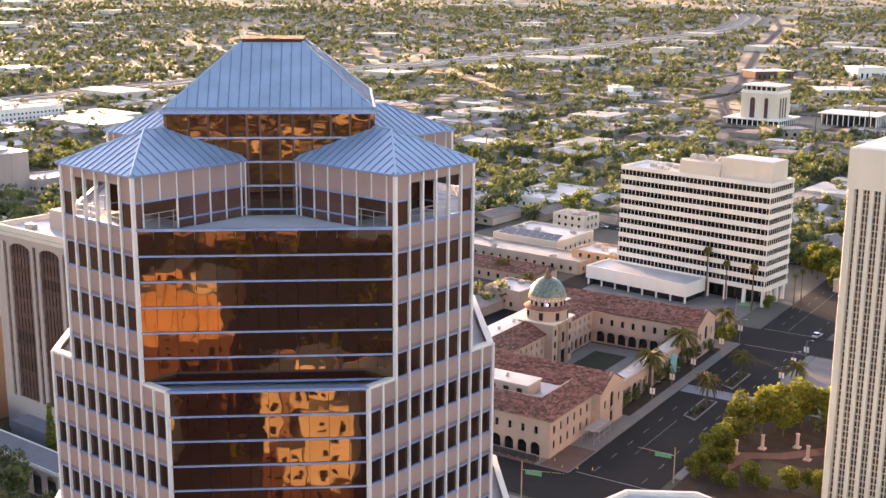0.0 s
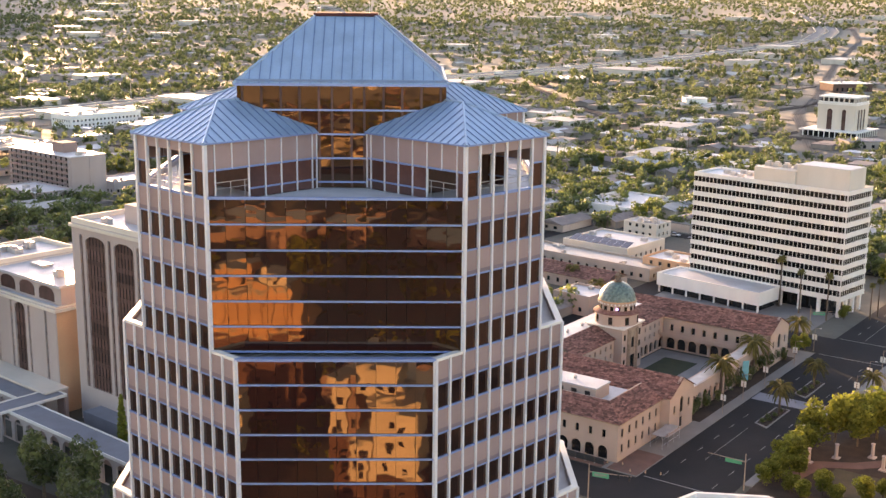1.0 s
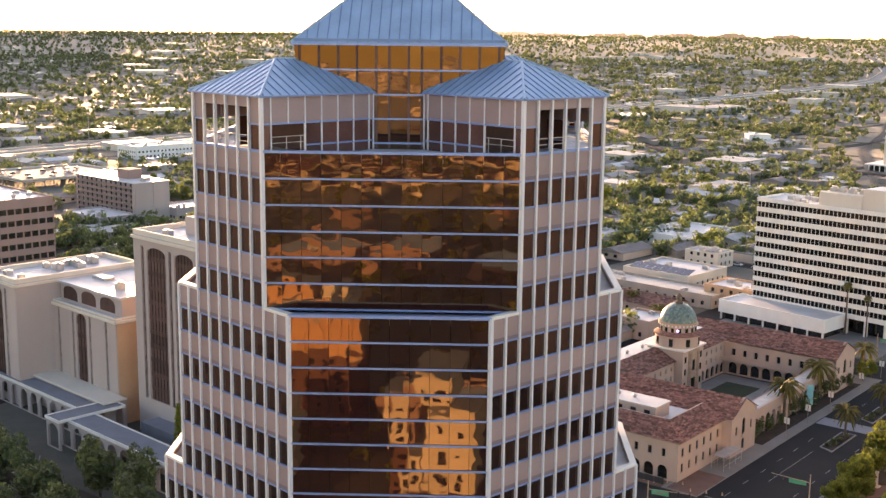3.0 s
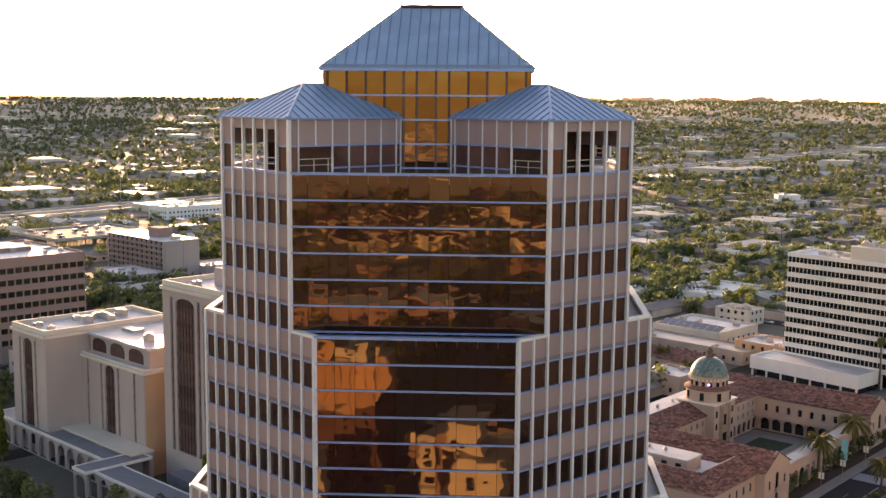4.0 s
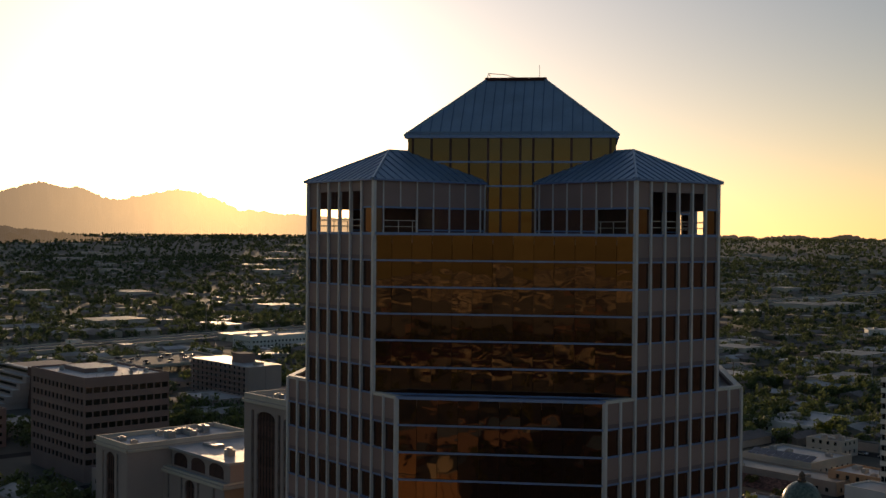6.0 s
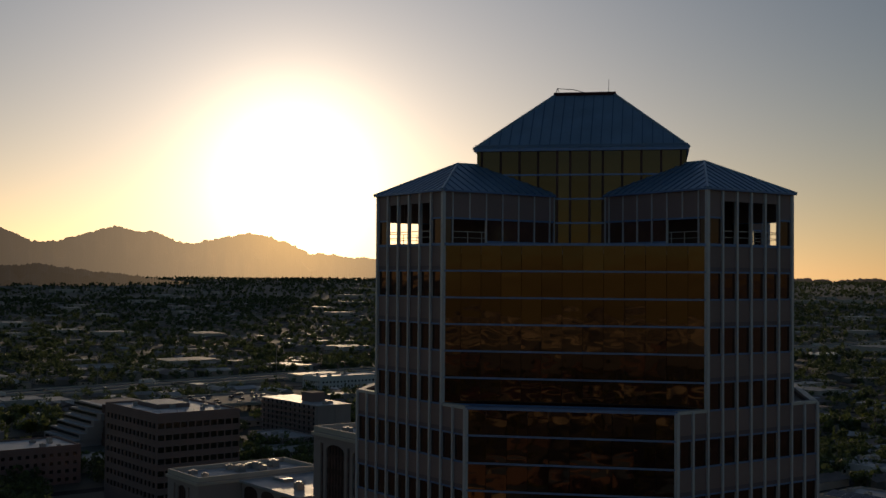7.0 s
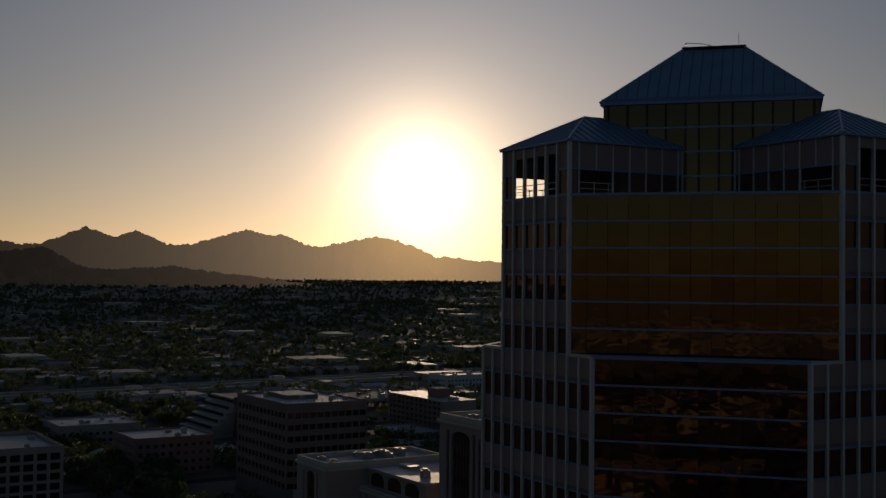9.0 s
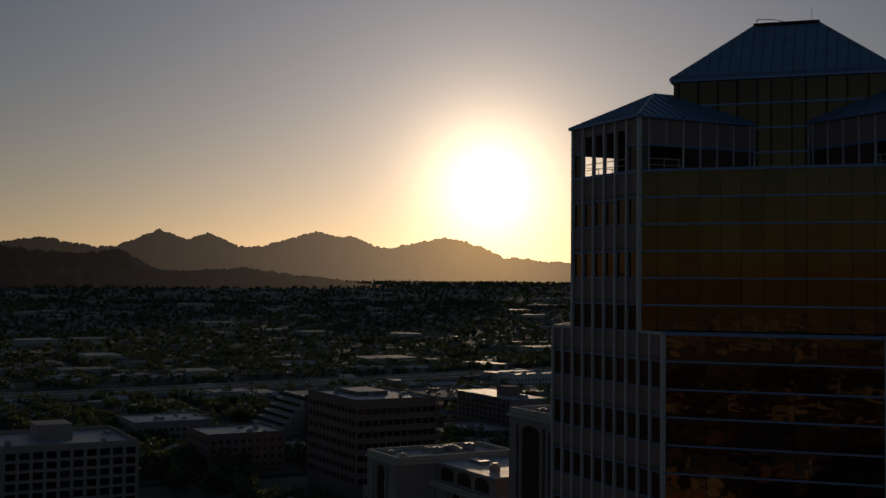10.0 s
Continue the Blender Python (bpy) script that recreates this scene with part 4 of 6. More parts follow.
part("drum", Mesh().revolve([(5.95, 13.2), (5.95, 16.1), (6.35, 16.2), (6.35, 16.4), (4.9, 16.8), (4.9, 18.7), (5.25, 18.8), (5.25, 19.35), (0.1, 19.4)], 32, dx, dy), "stucco", court)
part("drum_roof", Mesh().revolve([(6.45, 16.35), (6.5, 16.5), (4.92, 17.25)], 32, dx, dy), "tile", court)
post_me = Mesh().box(5.26, -0.16, 18.86, 5.36, 0.16, 19.3).data("baluster", M["cap"])
for i in range(32):
    part("baluster", post_me, "cap", court, "", Matrix.Translation((dx, dy, 0)) @ Matrix.Rotation(2 * math.pi * i / 32, 4, "Z"))
part("dome_rim", Mesh().revolve([(5.28, 19.36), (5.34, 19.6), (5.1, 19.75)], 40, dx, dy), "orange", court, "yellow glazed scallop band")
for i in range(16):
    a = 2 * math.pi * (i + 0.5) / 16
    Fd = Matrix.Translation((dx, dy, 0)) @ Matrix.Rotation(a, 4, "Z")
    part("window", Mesh().box(4.86, -0.42, 17.3, 4.98, 0.42, 18.45), "window", court, "", Fd)
    if i % 2 == 0:
        part("window", Mesh().box(5.85, -0.55, 13.6, 6.01, 0.55, 15.7), "window", court, "", Fd)
part("lamp", Mesh().revolve([(0.02, -0.3), (0.22, -0.2), (0.3, 0.0), (0.22, 0.2), (0.02, 0.3)], 12).place(Matrix.Translation((dx + 5.05 * math.cos(radians(-152)), dy + 5.05 * math.sin(radians(-152)), 17.9))), "violet", court, "small violet lamp in a drum window")
dome = Mesh()
NB, NS = 14, 48
for j in range(NB):
    a0, a1 = math.pi / 2 * j / NB * 0.97, math.pi / 2 * (j + 1) / NB * 0.97
    for i in range(NS):
        t0, t1 = 2 * math.pi * (i + 0.5 * (j % 2)) / NS, 2 * math.pi * (i + 1 + 0.5 * (j % 2)) / NS
        P = lambda a, t, k: (dx + k * math.cos(a) * math.cos(t), dy + k * math.cos(a) * math.sin(t), 19.4 + 5.2 * k / 5 * math.sin(a))
        dome.face(P(a0, t0, 5.06), P(a0, t1, 5.06), P(a1, t1, 5.0), P(a1, t0, 5.0))
part("dome", dome, "domegreen", court, "blue-green glazed tile dome")
part("lantern", Mesh().revolve([(1.1, 24.3), (1.1, 24.9), (0.75, 25.1), (0.75, 26.0), (0.95, 26.2), (0.5, 26.8), (0.05, 27.3)], 14, dx, dy), "bark", court, "dark stone lantern")
lawn = suv(60, -16)
solid("lawn", Mesh().box(-18, 0, 0.0, -2.5, 10, 0.08).box(2.5, 0, 0.0, 18, 10, 0.08), "grass", "clipped green lawn in the courthouse court", "lawn", at(lawn.x, lawn.y, 0, AVENUE), kind="structure")
solid("pavement_court", Mesh().box(-24.5, -11.5, -0.1, 24.5, 14.5, 0.05), "walk", "pale concrete paths of the court", "planting bed", at(lawn.x, lawn.y, 0, AVENUE), kind="structure")

# white ribbon-window office block
WK = Vector((142.7, 264.0))
wb = thing("office_block", "white precast office block with dark ribbon windows and rooftop plant", "office building", at(WK.x, WK.y, 0, 44))
WX, WY, WH = 16.5, 57.0, 41.0
part("interior", Mesh().box(1.0, 1.0, 5.5, WX - 1, WY - 1, WH - 0.6), "dark", wb)
part("lobby_glass", Mesh().box(4, 4, 0, WX - 4, WY - 4, 5.5), "window", wb)
for i in range(9):
    for x in (0.5, WX - 1.5):
        part("column", Mesh().box(x, 0.5 + i * 6.85, 0, x + 1.0, 1.5 + i * 6.85, 5.6), "white", wb)
for i in range(1, 3):
    part("column", Mesh().box(0.5 + i * 4.8, 0.5, 0, 1.5 + i * 4.8, 1.5, 5.6), "white", wb)
part("soffit", Mesh().box(0.2, 0.2, 5.4, WX - 0.2, WY - 0.2, 5.6), "white", wb)
rows_n, fh = 10, (WH - 1.0 - 5.4) / 10
for j in range(rows_n + 1):
    z = 5.4 + j * fh
    top = z + (1.6 if j < rows_n else 1.4)
    for s in "SENW":
        L = WX if s in "SN" else WY
        F = side(WX, WY, s)
        part("spandrel", Mesh().box(0 if s in "SN" else 0.35, 0, z, L - (0 if s in "SN" else 0.35), 0.35, top), "white", wb, "", F)
        ribs = Mesh()
        k = int(L / 0.75)
        for i in range(k + 1):
            ribs.box(i * L / k - 0.05, -0.1, z + 0.02, i * L / k + 0.05, 0.0, top - 0.02)
        tagged(part("spandrel_ribbing", ribs, "white", wb, "", F), kind="stuff")
        if j < rows_n:
            panes, posts = Mesh(), Mesh()
            kk = int(L / 1.5)
            for i in range(kk):
                panes.box((i + 0.04) * L / kk, 0.3, top, (i + 0.96) * L / kk, 0.36, z + fh)
                posts.box((i - 0.04) * L / kk if i else 0.3, 0.2, top, (i + 0.04) * L / kk, 0.42, z + fh)
            posts.box(L - 0.6, 0.1, top, L - 0.3, 0.42, z + fh)
            tagged(part("ribbon_glazing", panes, "blackglass", wb, "", F), kind="stuff")
            tagged(part("ribbon_frame", posts, "white", wb, "", F), kind="stuff")
part("roof", Mesh().box(0.35, 0.35, WH - 0.6, WX - 0.35, WY - 0.35, WH - 0.3), "whiteroof", wb)
ph = part("roof_house", Mesh().box(3, 1.6, WH - 0.3, 14, 20, WH + 6.6), "cream", wb)
part("roof_house_top", Mesh().box(3.3, 1.9, WH + 6.6, 13.7, 19.7, WH + 6.72), "whiteroof", ph)
part("roof_house", Mesh().box(2.0, 20, WH - 0.3, 12, 35, WH + 4.4), "cream", wb)
for y in (21, 25, 28.5, 31.5):
    part("roof_unit", Mesh().box(6, y, WH + 4.4, 8.4, y + 2, WH + 5.6).revolve([(0.9, WH + 5.6), (0.9, WH + 6.1), (0.1, WH + 6.1)], 12, 7.2, y + 1), "equip", wb)
for x, y in ((8, 37), (4, 39), (9, 48), (6, 45)):
    part("dish", Mesh().revolve([(0.1, WH + 3.4), (0.6, WH + 3.6), (0.95, WH + 4.0)], 14, x, y).beam((x, y, WH - 0.3), (x, y, WH + 3.5), 0.06), "white", wb)
roof_units(wb, WX, 26, WH - 0.3, 2, 5)
for i in range(5):
    part("roof_unit", Mesh().box(3 + 2.2 * i, 40 + (i % 3) * 4, WH - 0.3, 4.4 + 2.2 * i, 42 + (i % 3) * 4, WH + 0.9), "equip", wb)
# its low annex
pod = thing("office_annex", "low white concrete annex with dark ground-floor glazing", "annex", at(118.1, 269.5, 0, 44))
AX, AY, AH = 14.0, 40.0, 6.4
part("body", Mesh().box(0, 0, 2.5, AX, AY, AH), "white", pod)
part("roof", Mesh().box(0.5, 0.5, AH, AX - 0.5, AY - 0.5, AH + 0.06), "whiteroof", pod)
for s in "SENW":
    L = AX if s in "SN" else AY
    part("parapet", Mesh().box(0 if s in "SN" else 0.4, 0, AH, L - (0 if s in "SN" else 0.4), 0.4, AH + 0.5), "white", pod, "", side(AX, AY, s))
part("ground_glass", Mesh().box(1.5, 1.5, 0, AX - 1, AY - 1, 2.5), "window", pod)
for i in range(8):
    part("column", Mesh().box(0.3, 0.4 + 5.5 * i, 0, 0.8, 0.9 + 5.5 * i, 2.5), "white", pod)

# slender finned tower
ft = thing("finned_tower", "tall white tower with close vertical fins and deep plain cornice", "office tower", at(97.4 + 40 * V.x, 104.0 + 40 * V.y))
FX, FY, FH = 34.0, 40.0, 76.4
part("core", Mesh().box(0.9, 0.9, 0, FX - 0.9, FY - 0.9, FH - 8), "dark", ft)
part("cornice", Mesh().box(-0.5, -0.5, FH - 7.4, FX + 0.5, FY + 0.5, FH), "ivory", ft)
part("roof", Mesh().box(0.4, 0.4, FH, FX - 0.4, FY - 0.4, FH + 0.1), "whiteroof", ft)
for s in "SENW":
    L = FX if s in "SN" else FY
    F = side(FX, FY, s)
    n = 20
    p = L / n
    fin = Mesh().prism([(-0.44, 0.9), (-0.44, -0.15), (-0.32, -0.35), (0.32, -0.35), (0.44, -0.15), (0.44, 0.9)], 0, FH - 7.4).data("fin", M["ivory"])
    for i in range(n + 1):
        part("fin", fin, "ivory", ft, "", F @ shifted(i * p, 0, 0))
    for i in range(n):
        x0, x1 = i * p + 0.44, i * p + p - 0.44
        grid = Mesh().box((x0 + x1) / 2 - 0.07, 0.05, 0, (x0 + x1) / 2 + 0.07, 0.5, FH - 7.4)
        z = 3.0
        while z < FH - 8:
            grid.box(x0, 0.1, z, (x0 + x1) / 2 - 0.07, 0.5, z + 0.14)
            grid.box((x0 + x1) / 2 + 0.07, 0.1, z, x1, 0.5, z + 0.14)
            z += 1.3
        part("window_grid", grid, "ivory", ft, "", F)
        part("window_strip", Mesh().box(x0, 0.5, 0, x1, 0.6, FH - 7.4), "brownpanel", ft, "", F)

# grey-beige arched offices
def arched_strip(parent, F, x0, x1, z0, z1, wall="beige", panel="brownpanel"):
    """A tall arched window bay: brown panels floor by floor between raised ribs."""
    z = z0
    while z < z1 - 0.5:
        part("bay_window", Mesh().box(x0, 0.25, z, x1, 0.3, min(z + 2.3, z1)), panel, parent, "", F)
        if z + 2.3 < z1 - 0.1:
            part("bay_panel", Mesh().box(x0, 0.15, z + 2.3, x1, 0.3, min(z + 3.5, z1)), panel, parent, "", F)
        z += 3.5
    k = int((x1 - x0) / 1.2)
    for i in range(1, k):
        x = x0 + (x1 - x0) * i / k
        part("window_bar", Mesh().box(x - 0.04, 0.1, z0, x + 0.04, 0.25, z1 - 0.4), "dark", parent, "", F)


def arched_block(name, label, m, lx, ly, h, bays_w, bays_s, z0, wall="beige", capmat="cream", roofcap=1.2):
    t = thing(name, label, "office building", m)
    for s, bays in (("W", bays_w), ("S", bays_s), ("E", []), ("N", [])):
        L = lx if s in "SN" else ly
        F = side(lx, ly, s)
        if s in "EW":
            F, L2, dx0 = F @ shifted(0.6, 0, 0), L - 1.2, 0.6
        else:
            L2, dx0 = L, 0.0
        holes = [(a - dx0, z0, b - dx0, c) for a, b, c in bays]
        wmesh = wall_with_holes(L2, h, 0.6, holes)
        for hh in holes:
            arch_fill(wmesh, hh[0], hh[2], hh[3], min((hh[2] - hh[0]) / 2, 1.6), 0.4)
        part("wall", wmesh, wall, t, "", F)
        for a, b, c, d in holes:
            arched_strip(t, F @ shifted(0, 0.15, 0), a, c, b, d)
            for x in (a - 0.22, c + 0.22):
                part("rib", Mesh().box(x - 0.13, -0.06, b, x + 0.13, 0.0, d + 0.3), wall, t, "", F)
    part("interior", Mesh().box(1.2, 1.2, 0.05, lx - 1.2, ly - 1.2, h - 0.4), "dark", t)
    parapet_roof(t, lx, ly, h, capmat, "whiteroof", roofcap, 0.6)
    for s in "SENW":
        L = lx if s in "SN" else ly
        part("cornice", Mesh().box(-0.5, -0.5, h - 0.9, L + 0.5, 0.0, h - 0.2), capmat, t, "", side(lx, ly, s) @ shifted(0, 0, 0.003 if s in "SN" else 0))
    return t


a1 = arched_block("arched_office", "grey-beige concrete office with tall arched brown window bays", at(-110, 189), 36, 18.5, 32.2, [(4.0, 4.8, 30.2), (6.2, 11.0, 30.2), (12.4, 13.2, 30.2)], [], 2.0)
roof_units(a1, 36, 18.5, 32.2, 9, 11, 2.6)
p2 = Vector((-110, 189)) + U * 10 + V * 30.6
a2 = arched_block("arched_office", "grey-beige concrete office with projecting ledge and end wall coloured as warmly lit", at(p2.x, p2.y), 26, 30.6, 26.5, [(2.5, 3.3, 25.3), (9.5, 10.3, 25.3), (11.6, 16.4, 25.3), (17.8, 18.6, 25.3), (25.5, 26.3, 25.3)], [], 6.0, roofcap=0.4)
# ochre sheet paints the warm light that falls on the end wall
part("end_wall", Mesh().box(0.2, -0.12, 0, 26, -0.02, 25.4), "orange", a2, "ochre sheet coloured for warm light on the end wall")
part("upper_storey", Mesh().box(2.2, 0.8, 26.5, 25, 30, 31.2), "beige", a2)
part("upper_roof", Mesh().box(1.4, 0.2, 31.2, 25.6, 30.4, 31.8), "whiteroof", a2, "white flat roof")
for i in range(3):
    y = 21.8 - i * 9.0
    arch = Mesh()
    arch.box(2.12, y, 27.2, 2.2, y + 6.8, 29.4)
    for k in range(6):
        t0, t1 = math.pi * k / 6, math.pi * (k + 1) / 6
        arch.face((2.12, y + 3.4 - 3.4 * math.cos(t0), 29.4 + 1.3 * math.sin(t0)), (2.12, y + 3.4 - 3.4 * math.cos(t1), 29.4 + 1.3 * math.sin(t1)), (2.12, y + 3.4, 29.4))
    part("arched_window", arch, "brownpanel", a2, "brown arched window")
part("roof_unit", Mesh().box(6, 8, 31.8, 8, 10, 33.4).revolve([(0.8, 33.4), (0.8, 33.9), (0.1, 33.9)], 12, 7, 9), "equip", a2)
part("roof_unit", Mesh().box(9, 20, 31.8, 12, 26, 32.6), "equip", a2)
part("roof_unit", Mesh().box(15, 4, 31.8, 16.5, 6, 32.8), "equip", a2)
p3 = Vector((-74.7, 173.0)) + V * 34
a3 = arched_block("arched_tower", "pale concrete tower with tall arched brown window bays", at(p3.x, p3.y), 30, 34, 48.6, [(3.2, 4.3, 46.2), (5.5, 13.3, 46.2), (14.5, 15.6, 46.2), (16.8, 24.3, 46.2), (25.5, 26.6, 46.2), (27.6, 33.2, 46.2)], [(4, 8, 46.2), (12, 16, 46.2)], 9.0, wall="beige", capmat="cream")
part("roof_house", Mesh().box(8, 6, 48.6, 22, 24, 53), "beige", a3)
roof_units(a3, 30, 34, 48.6, 5, 21, 3)
# their low terrace and arcade canopy
tp = Vector((-110, 189)) + U * 4 + V * 34
low = thing("podium", "low beige podium wing before the arched offices", "podium", at(tp.x, tp.y))
part("body", Mesh().box(0, 0, 0, 6, 34, 7.4), "beige", low)
part("roof", Mesh().box(-0.4, -0.4, 7.4, 6, 34.4, 7.8), "cream", low)


def canopy(x, y, lx, ly, h, label):
    t = thing("arcade_canopy", label, "canopy", at(x, y), "arcade canopies")
    part("roof", Mesh().box(0, 0, h, lx, ly, h + 0.25), "canopyroof", t, "blue-grey flat roof")
    for s in "SENW":
        L = lx if s in "SN" else ly
        part("roof_edge", Mesh().box(-0.25, -0.25, h - 0.2, L + 0.25, 0.0, h + 0.5), "cap", t, "", side(lx, ly, s) @ shifted(0, 0, 0.003 if s in "SN" else 0))
    n = int(ly / 5)
    holes = [(0.7 + i * ly / n, 0.1, (i + 1) * ly / n - 0.7, h - 0.9) for i in range(n)]
    wmesh = wall_with_holes(ly, h - 0.2, 0.5, holes)
    for a, b, c, d in holes:
        arch_fill(wmesh, a, c, d, 1.6, 0.4)
    part("arcade", wmesh, "beige", t, "", side(lx, ly, "W"))
    part("back_wall", Mesh().box(lx - 0.4, 0.2, 0, lx - 0.1, ly - 0.2, h), "brown", t)
    return t


c1 = uv(-82, -66)
canopy(c1.x, c1.y, 6.5, 50, 6.6, "flat blue-grey canopy on cream arches")
c2 = uv(-76, -118)
canopy(c2.x, c2.y, 6.0, 60, 6.6, "flat blue-grey canopy on cream arches")
c3 = uv(-84.5, -112)
canopy(c3.x, c3.y, 17, 6, 6.9, "short flat canopy across the arcade")
gp = uv(-68, -60)
solid("garden_wall", Mesh().box(0, 0, 0, 12, 44, 5.2), "canopyroof", "low grey-roofed annex by the arcade", "annex", at(gp.x, gp.y))

# brown offices with square windows
bo = plain_block("brown_office", "brown concrete office with rows of deep square windows", "office building", at(-167, 292.5), 32.5, 47, 36.0, "brown", [6.0 + 4.2 * i for i in range(7)], 11, 13, 2.5, 2.0, "window", "whiteroof", 6, 31, depth=0.45)
part("roof_house", Mesh().box(9, 20, 36.0, 22, 38, 37.4), "brown", bo)
part("roof_house_top", Mesh().box(9.2, 20.2, 37.4, 21.8, 37.8, 37.6), "whiteroof", bo)
for i in range(10):
    part("roof_rail_post", Mesh().box(1.5 + i * 3.2, 0.6, 36.0, 1.65 + i * 3.2, 0.8, 37.6), "rail", bo)
# hotel slab
hotel = thing("hotel", "beige hotel slab with balconies and rooftop plant room", "hotel", at(-162.3, 475.1))
HX, HY, HH = 20.5, 57, 20.0
part("body", Mesh().box(0.8, 0, 0, HX, HY, HH), "beige", hotel)
part("roof", Mesh().box(0.4, -0.3, HH, HX + 0.3, HY + 0.3, HH + 0.4), "whiteroof", hotel)
part("roof_house", Mesh().box(7, 16, HH + 0.4, 15, 26, HH + 5.2), "brown", hotel)
part("wall_rib", Mesh().box(11, -0.3, 0, 13, 0, HH), "beige", hotel)
for j in range(7):
    for i in range(12):
        y = 1.2 + i * 4.6
        bal = part("balcony", Mesh().box(-0.7, y, 1.0 + j * 2.75, 0.8, y + 3.8, 1.2 + j * 2.75).box(-0.7, y, 1.2 + j * 2.75, -0.6, y + 3.8, 2.1 + j * 2.75), "brown", hotel)
        part("window", Mesh().box(0.72, y + 0.4, 1.3 + j * 2.75, 0.8, y + 3.4, 3.2 + j * 2.75), "window", bal)
for i in range(12):
    part("balcony_wall", Mesh().box(-0.6, 0.6 + i * 4.6, 0, 0.8, 0.85 + i * 4.6, HH), "beige", hotel)
roof_units(hotel, 17, 14, HH + 0.4, 3, 41)
hp = Vector((-166, 471)) - U * 22 + V * 14
plain_block("hotel_wing", "low beige hotel wing with white roof", "hotel", at(hp.x, hp.y), 20, 34, 7, "beige", [1.2, 4.2], 5, 8, 1.4, 1.4, "window", "whiteroof", 3, 44)
# white grid-front building
gb = Vector((-226, 244)) - U * 44
gt = plain_block("grid_office", "grey-beige concrete office with a grid of deep openings", "office building", at(gb.x, gb.y), 44, 44, 24, "beige", [1.0 + 3.3 * i for i in range(7)], 10, 10, 3.2, 2.3, "window", "whiteroof", 4, 51, up=1.4, depth=0.45)
part("roof_house", Mesh().box(14, 20, 24, 26, 34, 29.5), "beige", gt)
# stepped building, flat block and others beyond
sp = Vector((-270, 438))
st = thing("stepped_office", "stepped grey office with a red-brown stair tower", "office building", at(sp.x, sp.y))
for i in range(6):
    part("tier", Mesh().box(3 * i, 10 - i, 3.2 * i, 44, 52 - 1.5 * i, 3.2 * (i + 1)), "beige", st)
    part("tier_window", Mesh().box(3 * i - 0.05, 11, 3.2 * i + 1.2, 3 * i, 50, 3.2 * i + 2.6), "window", st)
    part("tier_roof", Mesh().box(3 * i, 10 - i, 3.2 * (i + 1), 3 * i + 3.1, 52 - 1.5 * i, 3.2 * (i + 1) + 0.25), "whiteroof", st)
part("stair_tower", Mesh().box(14, 0, 0, 34, 9.5, 20.5), "brickpave", st)
part("stair_roof", Mesh().box(14.4, 0.4, 20.5, 33.6, 9.1, 20.7), "whiteroof", st)
for i, (x, y, lx, ly, h, wall, lab) in enumerate(((-250, 329, 34, 30, 15, "brown", "brown flat-roofed block with pale roof panels"), (-330, 395, 40, 36, 9, "beige", "low beige flat-roofed block"), (-243, 762, 60, 26, 9, "white", "long white two-storey building"), (-120, 232, 24, 40, 12, "beige", "beige block behind the arched office"), (-144, 486, 30, 20, 6, "beige", "low beige building with white roof"))):
    plain_block("flat_block", lab, "building", at(x, y), lx, ly, h, wall, [1.2 + 3.4 * k for k in range(int(h / 3.6))], int(lx / 3.2), int(ly / 3.2), 1.5, 1.4, "window", "whiteroof", 5, 60 + i, split=h > 8)
# solid-top car park
cp = thing("car_park", "pale parking deck with rows of parked cars", "car park", at(-262, 590))
part("deck", Mesh().box(0, 0, 5, 70, 60, 5.6), "walk", cp)
for s in "SENW":
    L = 70 if s in "SN" else 60
    part("deck_wall", Mesh().box(0, 0, 4.6, L, 0.3, 6.5), "cream", cp, "", side(70, 60, s) @ shifted(0, 0, 0.003 if s in "SN" else 0))
for i in range(6):
    for j in range(5):
        part("pillar", Mesh().box(2 + i * 13, 2 + j * 13.5, 0, 2.6 + i * 13, 2.6 + j * 13.5, 5), "walk", cp)
# white-roofed pavilion building down in front
lp = thing("white_roof_hall", "low hall with a broad white parapeted roof", "hall", pose(53.6, 85.2, 0, 0, 0, -53))
LH = 19.0
part("body", Mesh().prism([(0, 0), (8.6, 8.6), (30, 8.6), (30, -24), (0, -24)], 0, LH), "cream", lp)
part("roof", Mesh().prism([(0.8, -0.4), (9, 7.8), (29.2, 7.8), (29.2, -23.2), (0.8, -23.2)], LH, LH + 0.1), "whiteroof", lp)
for b in ring([(0, -24), (30, -24), (30, 8.6), (8.6, 8.6), (0, 0)], 0.6, LH, LH + 0.9):
    part("parapet", b, "cap", lp)

# far civic tower with low wings
fp = Vector((319.5, 737.4))
fc = arched_block("civic_tower", "pale far civic tower with arched dark bays and a hat roof", at(fp.x, fp.y), 24, 28, 24, [(7, 11, 20), (18, 21, 20)], [(5, 8, 20), (10, 13, 20), (15, 18, 20)], 5.0, wall="cream", capmat="white")
part("top_storey", Mesh().box(1.5, 1.5, 24, 22.5, 26.5, 28), "dark", fc)
part("top_roof", Mesh().box(0, 0, 28, 24, 28, 29), "white", fc)
for i in range(7):
    part("column", Mesh().box(1.0, 1.4 + 3.8 * i, 24, 1.8, 2.4 + 3.8 * i, 28), "cream", fc)
    part("column", Mesh().box(2.4 + 3 * i, 1.0, 24, 3.4 + 3 * i, 1.8, 28), "cream", fc)
